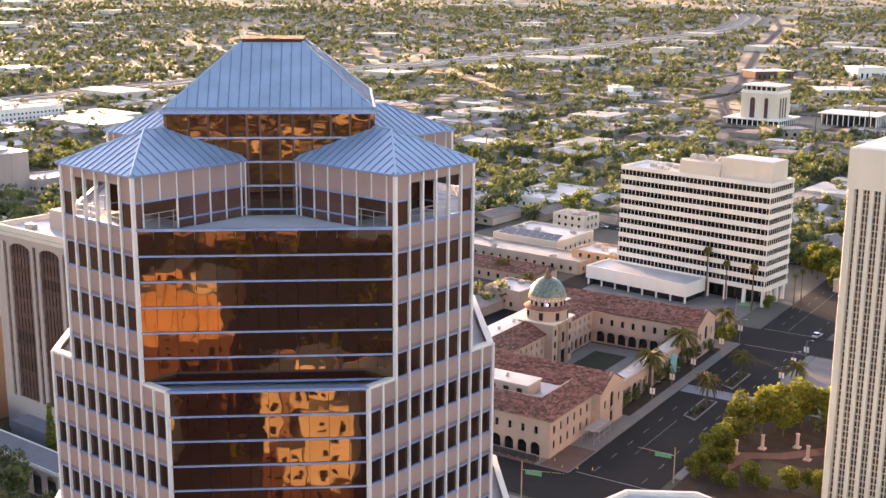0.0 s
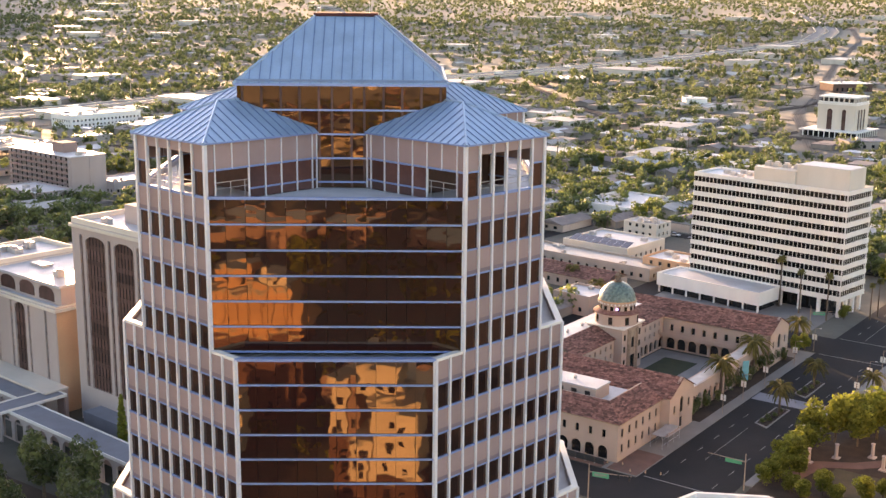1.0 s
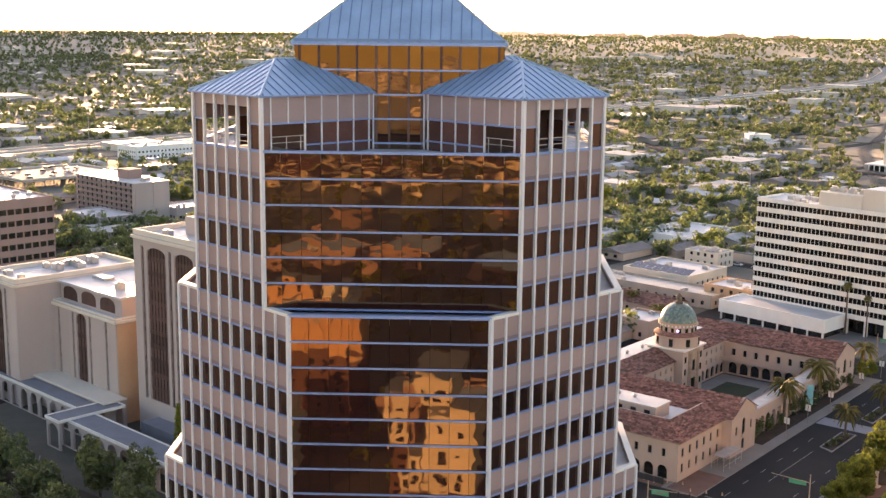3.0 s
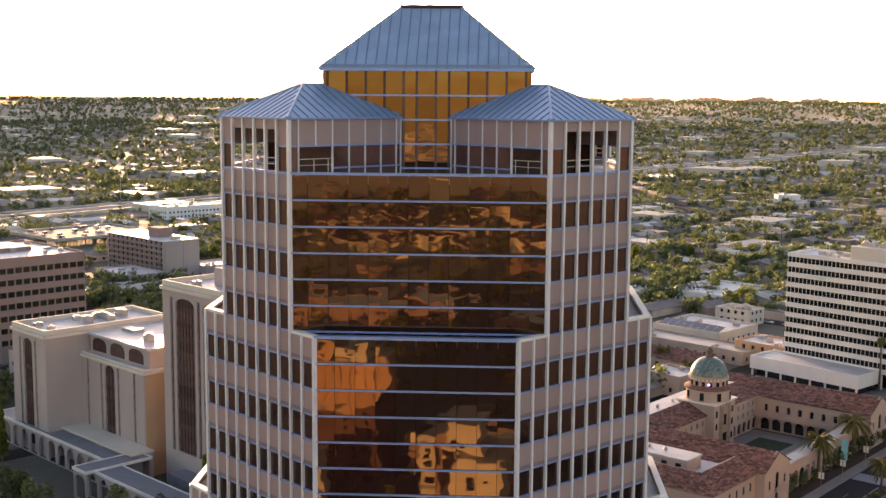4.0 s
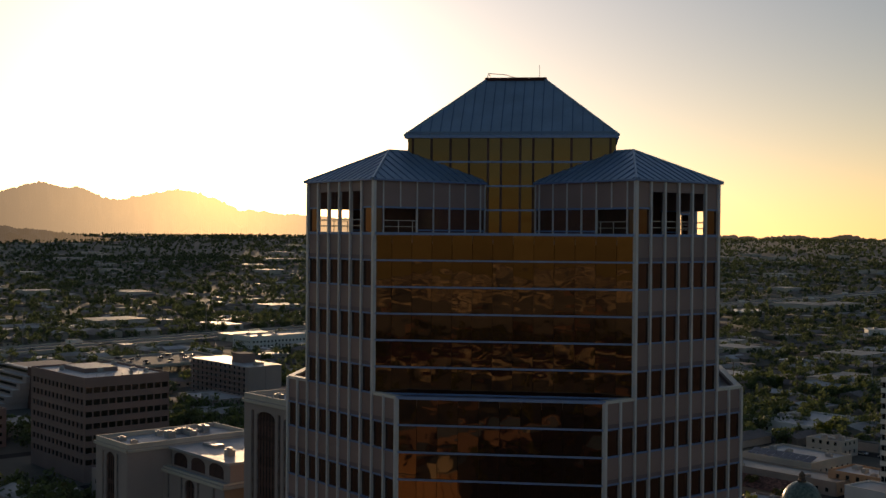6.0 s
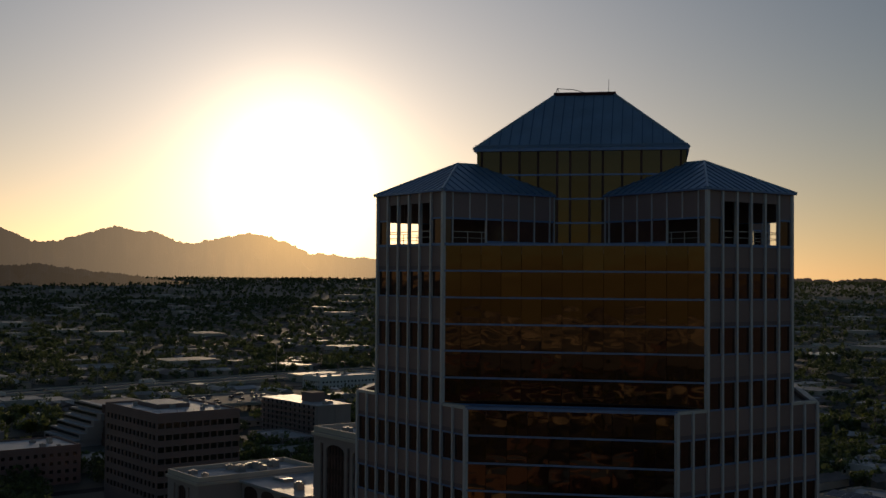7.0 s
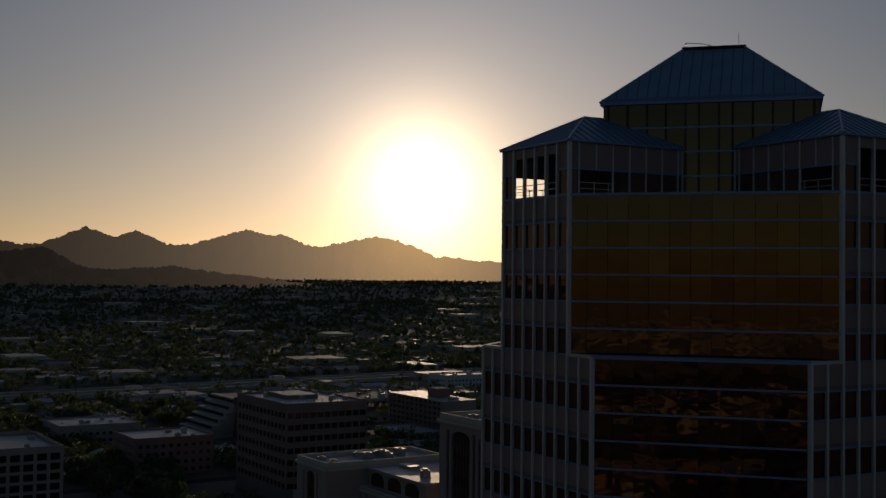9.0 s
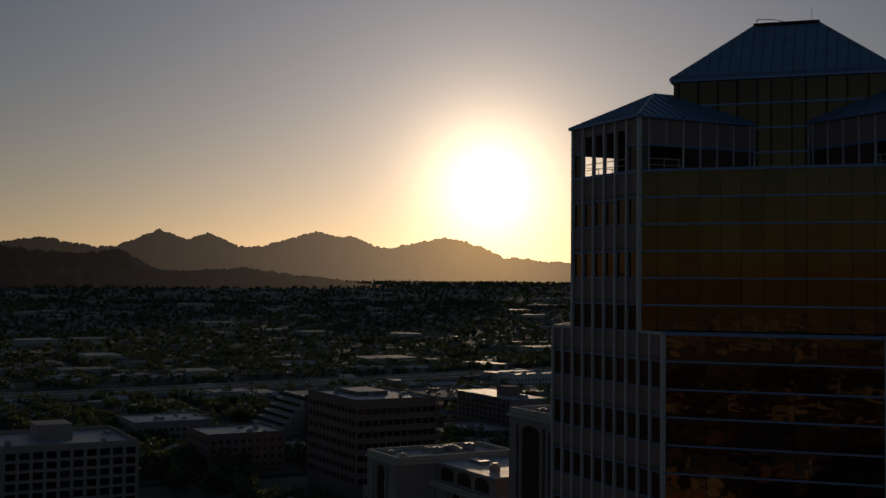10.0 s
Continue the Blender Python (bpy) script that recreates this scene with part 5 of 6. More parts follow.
for ox, oy, lx, ly in ((-8, -6, 40, 44), (34, -62, 30, 44)):
    q = fp + U * ox - V * oy
    w = thing("civic_wing", "low white colonnaded wing with overhanging roof", "building", at(q.x, q.y))
    hgt = 4.2 if ox < 0 else 8.0
    part("body", Mesh().box(3, 3, 0, lx - 3, ly - 3, hgt), "window", w)
    part("roof", Mesh().box(0, 0, hgt, lx, ly, hgt + 0.8), "white", w)
    for i in range(int(ly / 4)):
        part("column", Mesh().box(0.5, 0.8 + 4 * i, 0, 1.1, 1.4 + 4 * i, hgt), "white", w)
    for i in range(int(lx / 4)):
        part("column", Mesh().box(0.8 + 4 * i, 0.5, 0, 1.4 + 4 * i, 1.1, hgt), "white", w)

# low buildings past the courthouse
def low_at(u, v, lu, lv, h, wall, roof, label, cat="building", seed=0, n=5):
    p = uv(u, v)
    return plain_block("low_building", label, cat, at(p.x, p.y), lu, lv, h, wall, [1.1] if h < 6 else [1.2, 4.6], int(lu / 4), int(lv / 4), 1.3, 1.5, "window", roof, n, seed)


sb = low_at(150, -82, 14, 62, 4.2, "housewall", "farroof", "long low shop row with grey flat roof", seed=71)
so = low_at(170, -104, 28, 30, 5.0, "cream", "whiteroof", "white-roofed building with a tilted solar array", seed=72, n=4)
for i in range(8):
    part("solar_panel", Mesh().box(0, 0, 0, 2.6, 3.2, 0.06), "solar", so, "", pose(2.0, 1.5 + i * 3.4, 5.4, 0, -16, 0))
    part("solar_panel", Mesh().box(0, 0, 0, 2.6, 3.2, 0.06), "solar", so, "", pose(4.6, 1.5 + i * 3.4, 6.15, 0, -16, 0))
low_at(158, -96 + 28, 16, 22, 6.5, "orange", "whiteroof", "yellow two-storey building with pale roof", seed=73)
low_at(245, -150, 40, 30, 5, "white", "whiteroof", "white flat-roofed building with many roof units", seed=74, n=10)
low_at(220, -185, 30, 24, 4.5, "housewall", "whiteroof", "low building with white flat roof", seed=75)
low_at(215, -118, 12, 16, 6, "cream", "whiteroof", "small cream flat-roofed block", seed=76)
low_at(235, -225, 30, 26, 5, "brown", "whiteroof", "low brown building with pale roof", seed=77)


def far_hall(name, label, x, y, lx, ly, h, wall, roof, turn=0.0, folds=0):
    """A flat- or folded-roofed hall far across the town, with a row of dark openings in its front."""
    t = thing(name, label, "building", pose(x, y, land(x, y), 0, 0, turn))
    n = max(2, int(lx / 6))
    pierced(t, "wall", Matrix.Identity(4), lx, h, 0.4, wall, grid_holes(lx, n, [0.8], 2.2, h * 0.45), split=False)
    part("body", Mesh().box(0, 0.9, 0, lx, ly, h - 0.05), wall, t)
    if folds:
        w = lx / folds
        for i in range(folds):
            part("roof_fold", Mesh().prism([(i * w - 0.3, h), (i * w + w + 0.3, h), (i * w + w / 2, h + 2.6)], -1.0, ly + 1.0).place(Matrix(((1, 0, 0, 0), (0, 0, 1, 0), (0, 1, 0, 0), (0, 0, 0, 1)))), roof, t)
    else:
        part("roof", Mesh().box(-0.5, -0.5, h, lx + 0.5, ly + 0.5, h + 0.6), roof, t)
        part("roof_unit", Mesh().box(lx * 0.3, ly * 0.4, h + 0.6, lx * 0.3 + 3, ly * 0.4 + 3, h + 2.2), "equip", t)
    return t


far_hall("folded_roof_hall", "low hall with a white zigzag folded roof", 165, 1208, 32, 26, 5, "beige", "cap", 0, 4)
far_hall("white_shed", "small white block by the street", 246, 949, 19, 16, 8, "white", "cap")
far_hall("brick_hall", "long red-brown brick building with white roof", 441, 1131, 44, 30, 8, "brickpave", "cap", 8)
far_hall("white_depot", "broad depot with a white flat roof", 440, 948, 44, 34, 6, "cream", "cap", -6)
far_hall("yellow_wall_depot", "long low depot with a yellow wall", 404, 812, 34, 12, 6, "orange", "farroof", -12)
far_hall("white_block", "white two-storey block with flat roof", 553, 1132, 34, 30, 12, "white", "cap", 4)
far_hall("blue_roof_shed", "shed with pale blue-grey roof", 294, 676, 28, 16, 5, "housewall", "canopyroof", 6)
rr = uv(124, -84)
rh = thing("red_roof_row", "low pale house row with red clay roof", "house", at(rr.x, rr.y))
pierced(rh, "wall", side(14, 40, "W") @ shifted(0.4, 0, 0), 39.2, 4.2, 0.4, "stucco", grid_holes(39.2, 9, [1.2], 1.2, 1.6))
part("body", Mesh().box(0.4, 0, 0, 14, 40, 4.2), "stucco", rh)
rf = Mesh()
tile_slope(rf, (-0.6, -0.6, 4.2), (-0.6, 40.6, 4.2), (7, -0.6, 7), (7, 40.6, 7))
tile_slope(rf, (14.6, -0.6, 4.2), (14.6, 40.6, 4.2), (7, -0.6, 7), (7, 40.6, 7))
part("tile_roof", rf, "tile", rh)
ob_ = uv(96, -72)
plain_block("low_building", "small pale flat-roofed block behind the courthouse", "building", at(ob_.x, ob_.y), 14, 14, 6, "stucco", [1.2], 3, 3, 1.2, 1.5, "window", "whiteroof", 3, 79)
# sunlit city behind the drone, seen in the mirror glass
def rear_tower(name, label, m, tiers):
    """A building in stacked tiers (x0, x1, y0, y1, z0, z1, wall, windows across, window rows), its windowed front towards +y."""
    t = thing(name, label, "building", m)
    for x0, x1, y0, y1, z0, z1, wall, nw, nr in tiers:
        h, L = z1 - z0, x1 - x0
        holes = grid_holes(L, nw, [1.0 + (h - 1.0) * j / nr for j in range(nr)], min(1.3, 0.5 * L / max(1, nw)), min(1.6, 0.5 * h / max(1, nr))) if nr else []
        pierced(t, "wall", Matrix(((-1, 0, 0, x1), (0, -1, 0, y1), (0, 0, 1, z0), (0, 0, 0, 1))), L, h, 0.4, wall, holes, split=False)
        part("body", Mesh().box(x0, y0, z0, x1, y1 - 0.4, z1 - 0.3), wall, t)
        part("roof_slab", Mesh().box(x0 - 0.2, y0 - 0.2, z1, x1 + 0.2, y1 + 0.2, z1 + 0.35), "farroof", t)
    return t


# the lower tier's dark brown stands in for shade on these storeys
rear_tower("ochre_tower", "ochre building with fluted upper storeys, the lower ones coloured dark for shade", pose(-23, -210, 0, 0, 0, 6), [(-40, 0, -22, -0.5, 0, 19, "brownpanel", 9, 5), (-24, 0, -20, 0, 19.4, 31, "orange", 8, 0), (-21, -12, -14, -3, 31.4, 35, "orange", 2, 1), (-9, -3, -12, -2, 31.4, 34, "cream", 1, 1), (-40, -27, -20, 0.4, 19.4, 35, "orange", 3, 4)] + [(-24 + 3.0 * i, -23.1 + 3.0 * i, 0.0, 0.5, 19.4, 30.5, "orange", 1, 0) for i in range(9)])
rear_tower("gilt_tower", "pale stepped building with small windows and setback crown", pose(6.7, -142, 0, 0, 0, 8), [(-9, 0, -12, 0, 0, 12, "brownpanel", 2, 3), (-9, 0, -12, 0, 12.4, 27, "cream", 2, 3), (-14, -9.5, -13, -1, 0, 11, "brownpanel", 2, 2), (-14, -9.5, -13, -1, 11.4, 19, "cream", 2, 2), (-17.5, -14.5, -16, -6, 0, 18, "brownpanel", 1, 4), (-17.5, -14.5, -16, -6, 18.4, 29, "cream", 1, 2), (-11.5, -4.5, -16, -3, 27.4, 33.5, "cream", 3, 1), (-14, -11.8, -15, -5, 19.4, 30.5, "brown", 1, 2)])
rear_tower("corner_block", "small cream corner building with rows of windows", pose(-33, -182, 0, 0, 0, 5), [(-9, 0, -9, 0, 0, 14.5, "cream", 3, 4)])
for i, (x, y, lx, ly, h, wall) in enumerate(((-12, -238, 34, 20, 6, "brown"), (-74, -442, 44, 26, 7, "brown"), (-30, -452, 26, 34, 6, "brown"), (40, -300, 34, 30, 6, "brown"), (48, -232, 30, 26, 7, "brown"), (-130, -230, 34, 30, 6, "brown"), (10, -420, 44, 30, 5, "brown"), (-62, -148, 30, 18, 9, "brown"), (-20, -128, 16, 12, 7, "brown"), (20, -178, 18, 22, 8, "brown"), (-95, -340, 50, 30, 5, "brown"), (110, -430, 46, 34, 5, "brown"), (30, -345, 20, 24, 5, "brown"))):
    plain_block("flat_block", "flat-roofed brown building with rows of windows", "building", pose(x, y, 0, 0, 0, 14), lx, ly, h, wall, [1.2 + 3.4 * k for k in range(int(h / 3.8))], int(lx / 5), int(ly / 5), 1.1, 1.4, "window", "cap", 1, 80 + i, split=False)


# ---- trees, palms, houses ----
def leaves(rng, n, lobes, size):
    """Quads of leaf clumps scattered over lobes (x, y, z, rx, rz): arrays of corners."""
    k = len(lobes)
    L = np.array(lobes)[rng.integers(0, k, n)]
    d = rng.normal(size=(n, 3))
    d /= np.linalg.norm(d, axis=1, keepdims=True)
    r = rng.uniform(0.55, 1.08, (n, 1)) ** 0.7
    c = L[:, :3] + d * r * L[:, [3, 3, 4]]
    a = rng.normal(size=(n, 3)) * 0.7 + d
    a /= np.linalg.norm(a, axis=1, keepdims=True)
    b = np.cross(a, rng.normal(size=(n, 3)))
    b /= np.linalg.norm(b, axis=1, keepdims=True)
    e = np.cross(a, b)
    s = size * rng.uniform(0.55, 1.25, (n, 1))
    b, e = b * s, e * s * rng.uniform(0.5, 0.9, (n, 1))
    return np.stack([c - b - e * 0.6, c + b * 0.9 - e, c + b + e * 0.7, c - b * 0.8 + e], 1)


def quads(name, q, mat):
    me = bpy.data.meshes.new(name)
    n = len(q)
    me.vertices.add(4 * n)
    me.vertices.foreach_set("co", q.reshape(-1).astype(np.float32))
    me.loops.add(4 * n)
    me.loops.foreach_set("vertex_index", np.arange(4 * n, dtype=np.int32))
    me.polygons.add(n)
    me.polygons.foreach_set("loop_start", np.arange(0, 4 * n, 4, dtype=np.int32))
    me.update(calc_edges=True)
    me.materials.append(M[mat])
    return me


def crown_lobes(rng, w, h, base, k):
    out = []
    for i in range(k):
        a, rr = rng.uniform(0, 6.28), rng.uniform(0.0, 0.6) * w
        out.append((rr * math.cos(a), rr * math.sin(a), base + h * rng.uniform(0.3, 0.8), w * rng.uniform(0.35, 0.6), h * rng.uniform(0.2, 0.36)))
    return out


def make_tree(name, label, w, h, mat, seed, n=520, leaf=0.42, group=""):
    rng = np.random.default_rng(seed)
    t = thing(name, label, "tree", None, group)
    trunk = Mesh()
    th = h * 0.32
    trunk.beam((0, 0, -0.2), (0.1, 0.05, th), 0.05 * w + 0.05, 7, 0.035 * w + 0.03)
    lob = crown_lobes(rng, w, h, h * 0.12, 9)
    for x, y, z, a, b in lob[:6]:
        trunk.beam((0.1, 0.05, th * 0.9), (x * 0.8, y * 0.8, z), 0.03 * w, 5, 0.01 * w)
    part("trunk", trunk, "bark", t)
    ob = new("crown", quads("crown", leaves(rng, n, lob, leaf * w / 3.2), mat))
    ob.parent = t
    return t


def make_palm(name, label, h, crown, seed, group="", skirt=True):
    rnd = random.Random(seed)
    t = thing(name, label, "palm tree", None, group)
    tr = Mesh()
    k = 7
    for i in range(k):
        tr.beam((0.15 * math.sin(i * 0.5), 0, h * i / k), (0.15 * math.sin((i + 1) * 0.5), 0, h * (i + 1) / k), 0.34 - 0.015 * i, 7, 0.31 - 0.015 * i)
    part("trunk", tr, "bark", t)
    fr = Mesh()
    for i in range(64):
        a, up = rnd.uniform(0, 6.28), rnd.uniform(-0.9, 1.2)
        L = crown * rnd.uniform(0.8, 1.15)
        pts = []
        for s in range(6):
            f = s / 5
            r = L * f * math.cos(up * 0.7) * (1 - 0.12 * f)
            pts.append(Vector((r * math.cos(a), r * math.sin(a), h + 0.2 + L * f * math.sin(up * 0.7) - 0.55 * L * f * f)))
        side_v = Vector((-math.sin(a), math.cos(a), 0))
        for s in range(5):
            for sg in (-1, 1):
                w0, w1 = 0.34 * (1 - abs(s / 5 - 0.4)), 0.34 * (1 - abs((s + 1) / 5 - 0.4)) if s < 4 else 0.02
                dn = Vector((0, 0, -0.18))
                fr.face(pts[s], pts[s + 1], pts[s + 1] + side_v * sg * w1 + dn, pts[s] + side_v * sg * w0 + dn)
    part("fronds", fr, "palm", t)
    return t


random.seed(4)
broad = [make_tree("tree", "leafy green street tree with spreading crown", 4.2, 8.5, "leaf", 10 + i, 1500, 0.28, "street trees") for i in range(4)]
olive = [make_tree("tree", "small olive-green desert tree", 3.0, 5.6, "leafpale", 30 + i, 520, 0.36, "desert trees") for i in range(4)]
garden = [make_tree("tree", "dense olive-brown garden tree below the arcade", 4.2, 8.5, "leafpale", 50 + i, 1900, 0.25, "garden trees") for i in range(3)]
cypress = thing("conifer", "tall narrow dark conifer beside the arcade", "tree")
part("trunk", Mesh().beam((0, 0, -0.2), (0, 0, 15), 0.22, 7, 0.05), "bark", cypress)
rngc = np.random.default_rng(77)
oc = new("crown", quads("crown", leaves(rngc, 1500, [(0, 0, 2.2 + 1.15 * i, 1.7 * (1 - i / 14), 1.0) for i in range(12)], 0.3), "leaf"))
oc.parent = cypress
datepalm = make_palm("palm", "feathery date palm with golden-green crown", 8.0, 4.7, 5, "date palms")
tallpalm = make_palm("fan_palm", "tall thin fan palm with small crown", 17.0, 1.8, 6, "tall fan palms")
USED = set()


def plant(src, x, y, s=1.0, turn=None, sz=None):
    m = pose(x, y, 0.0, 0, 0, random.uniform(0, 360) if turn is None else turn) @ Matrix.Diagonal((s, s, sz or s, 1))
    if src.name not in USED:
        USED.add(src.name)
        src.matrix_basis = m
        return src
    ob = copy_thing(src, m)
    ob.matrix_basis = m
    return ob


def plant_uv(src, u, v, s=1.0, sz=None):
    p = uv(u, v)
    return plant(src, p.x, p.y, s, None, sz)


def plant_s(src, u, v, s=1.0, sz=None):
    p = suv(u, v)
    return plant(src, p.x, p.y, s, None, sz)


for u, v, s in ((52.3, 17.4, 0.95), (78.0, 17.2, 0.85), (56, 0.4, 1.2), (78, 0.2, 1.2), (111, 0.5, 1.0), (77.6, 32.5, 0.85), (65, 33, 0.5)):
    plant_s(datepalm, u, v, s)
for x, y, s in ((127.4, 278, 1.0), (131.5, 270, 0.85), (137.5, 261, 0.9), (152, 262, 0.7), (156, 266, 0.72)):
    plant(tallpalm, x, y, s)
for p in (uv(128, -100), uv(116, -82), uv(97, -55)):
    plant(datepalm, p.x, p.y, 0.8)
# park and street trees
for u, v, s in ((36.7, 30.8, 1.1), (42.6, 34.5, 1.2), (47, 37.5, 1.2), (43, 39.6, 1.05), (50, 42, 1.25), (55, 40, 1.2), (52, 47.5, 1.25), (56, 49, 1.2), (8.8, 30.2, 0.55), (12, 31.2, 0.6), (15.3, 32.5, 0.6), (20.8, 30, 0.7), (22.7, 32, 0.75), (26, 31, 0.8), (30.5, 31.5, 0.85), (18, 35, 0.55), (7.9, 36.6, 0.5), (10.9, 42.5, 0.62), (12.6, 50.6, 0.62), (16.5, 53.2, 0.5), (9, 46, 0.5), (6, 40, 0.5), (14, 56.5, 0.6)):
    plant_s(broad[(int(u * 7 + v)) % 4], u, v, s)
for u, v, s in ((35.5, -1.5, 0.5), (38, 0.5, 0.45), (41, 0, 0.5), (45, 1, 0.45), (48, -1, 0.5), (52, 1.5, 0.4), (62, 0, 0.5), (66, 1.5, 0.5), (70, 0.5, 0.55), (74, 1, 0.5), (83, 0, 0.6), (87, 1.5, 0.6), (91, 0.5, 0.6), (96, 2, 0.5), (26, 1.5, 0.3), (30, 1.2, 0.3), (104, -2, 0.75), (107, -5, 0.8), (104, 3, 0.6), (108, 4, 0.55)):
    plant_s(olive[(int(u * 7)) % 4] if u < 100 else broad[int(u) % 4], u, v, s * (1.3 if u < 100 else 1.0))
for u, v, s in ((200, -12, 1.1), (206, -16, 1.2), (212, -10, 1.0), (196, -6, 0.9), (190, -2, 0.8), (222, -8, 1.0), (185, 6, 0.7), (262, -18, 1.0), (272, -24, 1.1), (270, 0, 1.1), (280, -6, 1.2), (255, -8, 0.9), (150, -10, 0.5)):
    plant_uv(broad[(int(u * 3)) % 4], u, v, s)
for x, y, s in ((-80, 122, 1.35), (-70, 127, 1.45), (-61, 122, 1.3), (-88, 134, 0.9), (-72, 111, 1.2), (-58, 110, 1.2), (-94, 142, 1.0), (-102, 152, 1.0), (-64, 137, 0.9), (-110, 160, 0.9), (-86, 114, 1.2), (-98, 126, 1.1), (-120, 170, 1.0), (-76, 139, 0.8), (-106, 140, 1.0), (-116, 152, 1.0), (-128, 172, 1.1), (-50, 118, 1.0)):
    plant(garden[int(abs(x)) % 3], x, y, s)
plant(cypress, -58, 145, 1.0)
plant(cypress, -124, 192, 1.15)
plant(cypress, -121, 186, 0.9)

# footprints that trees and houses keep clear of: x, y, radius
CLEAR = [(0, 0, 40), (80, 200, 66), (112, 290, 46), (140, 290, 42), (-105, 205, 48), (-80, 190, 45), (-175, 325, 46), (-170, 505, 46), (-235, 240, 46), (-275, 465, 44), (110, 125, 42), (60, 85, 26), (332, 752, 42), (355, 732, 50), (90, 335, 44), (85, 365, 40), (-255, 625, 55), (-240, 785, 42)]
FREEWAY = [Vector(p) for p in ((-760, 260), (-480, 590), (-300, 860), (-120, 1105), (171, 1400), (420, 1690), (600, 1885), (725, 2048), (818, 2257), (880, 2480), (940, 2745), (975, 2950), (900, 3300), (700, 3700))]
ACCESS = [Vector(p) for p in ((90, 1330), (129, 1166), (139, 1073), (151, 950), (168, 850), (216, 842), (274, 888), (374, 983), (455, 1150))]
RAIL = [Vector(p) for p in ((260, 640), (330, 900), (400, 1060), (463, 1229), (612, 1612), (794, 2019), (900, 2350))]


def near_line(p, line, d):
    for a, b in zip(line, line[1:]):
        ab = b - a
        t = max(0.0, min(1.0, (p - a).dot(ab) / ab.length_squared))
        if (a + ab * t - p).length < d:
            return True
    return False


def street_off(p):
    """Distance from the nearest residential street of the grid, and the two grid coordinates."""
    d = p - ORG
    u, v = d.dot(U), d.dot(V)
    du, dv = (u - 113) % 118, (v + 75) % 84
    return min(du, 118 - du), min(dv, 84 - dv), u, v


def free(x, y, r=4):
    p = Vector((x, y))
    if any((x - a) ** 2 + (y - b) ** 2 < (c + r) ** 2 for a, b, c in CLEAR):
        return False
    du, dv, u, v = street_off(p)
    e = p - ORG
    su, sv = e.dot(SU), e.dot(SV)
    if (2 < sv < 34 and -420 < su < 430) or abs(su + 12) < 9 + r * 0.5 or (abs(su - 118) < 10 + r * 0.5 and sv > -300) or (abs(sv + 64) < 8 + r * 0.5 and su < 400):
        return False
    if (du < 5 + r * 0.6) or (dv < 5 + r * 0.6):
        return False
    if near_line(p, ACCESS, 8 + r):
        return False
    if near_line(p, FREEWAY, 34 + r) or near_line(p, RAIL, 12 + r):
        return False
    return True


# freeway, railway, residential streets
def ribbon(b, line, width, z, off=0.0):
    for a, c in zip(line, line[1:]):
        d = (c - a).normalized()
        n = Vector((-d.y, d.x))
        k = 1 + int((c - a).length / 120)
        for i in range(k):
            p, q = a.lerp(c, i / k) - d * 2, a.lerp(c, (i + 1) / k) + d * 2
            s = Mesh().prism([p + n * (off - width / 2), q + n * (off - width / 2), q + n * (off + width / 2), p + n * (off + width / 2)], 0 if z > 0.3 else -0.2, z)
            s.v = [(x, y, h + land(x, y)) for x, y, h in s.v]
            b.join(s)


fw = Mesh()
ribbon(fw, FREEWAY, 19, 1.6, -12)
ribbon(fw, FREEWAY, 19, 1.6, 12)
solid("road_freeway", fw, "walk", "pale concrete freeway with two carriageways", "freeway", kind="structure")
fb = Mesh()
for o in (-22, -2, 2, 22):
    ribbon(fb, FREEWAY, 0.5, 2.5, o)
solid("freeway_barrier", fb, "cream", "low concrete freeway barriers", "barrier", kind="structure")
rl = Mesh()
ribbon(rl, RAIL, 9, 0.25)
cr = Mesh()
ribbon(cr, [Vector(p) for p in ((90, 1330), (129, 1166), (139, 1073), (151, 950), (168, 850), (245, 779), (320, 690))], 11, 0.3)
ribbon(cr, [Vector(p) for p in ((168, 850), (216, 842), (274, 888), (374, 983), (455, 1150))], 9, 0.25)
solid("road_curved", cr, "asphalt", "curving grey access road below the freeway", "road", kind="structure")
for o in (-2.6, -1.1, 1.1, 2.6):
    rails = Mesh()
    ribbon(rails, RAIL, 0.3, 0.42, o)
    solid("railway_track", rails, "rubber", "dark steel rail on the ballast", "railway track", kind="structure")
solid("railway", rl, "gravel", "grey-brown gravel railway bed", "railway", kind="structure")
rs = Mesh()
for i in range(-9, 24):
    u = 113 + 118 * i
    if i > 0:
        strip(rs, uv(u, -2200), uv(u, -40 if i < 1 else 700), 8, 0.03)
for j in range(-26, 8):
    v = -75 + 84 * j
    if j < 0 or j > 1:
        strip(rs, uv(-300 if j < 0 else 150, v), uv(2600, v), 8, 0.034)
solid("road_residential", rs, "asphalt", "grid of worn residential streets", "road", kind="structure")


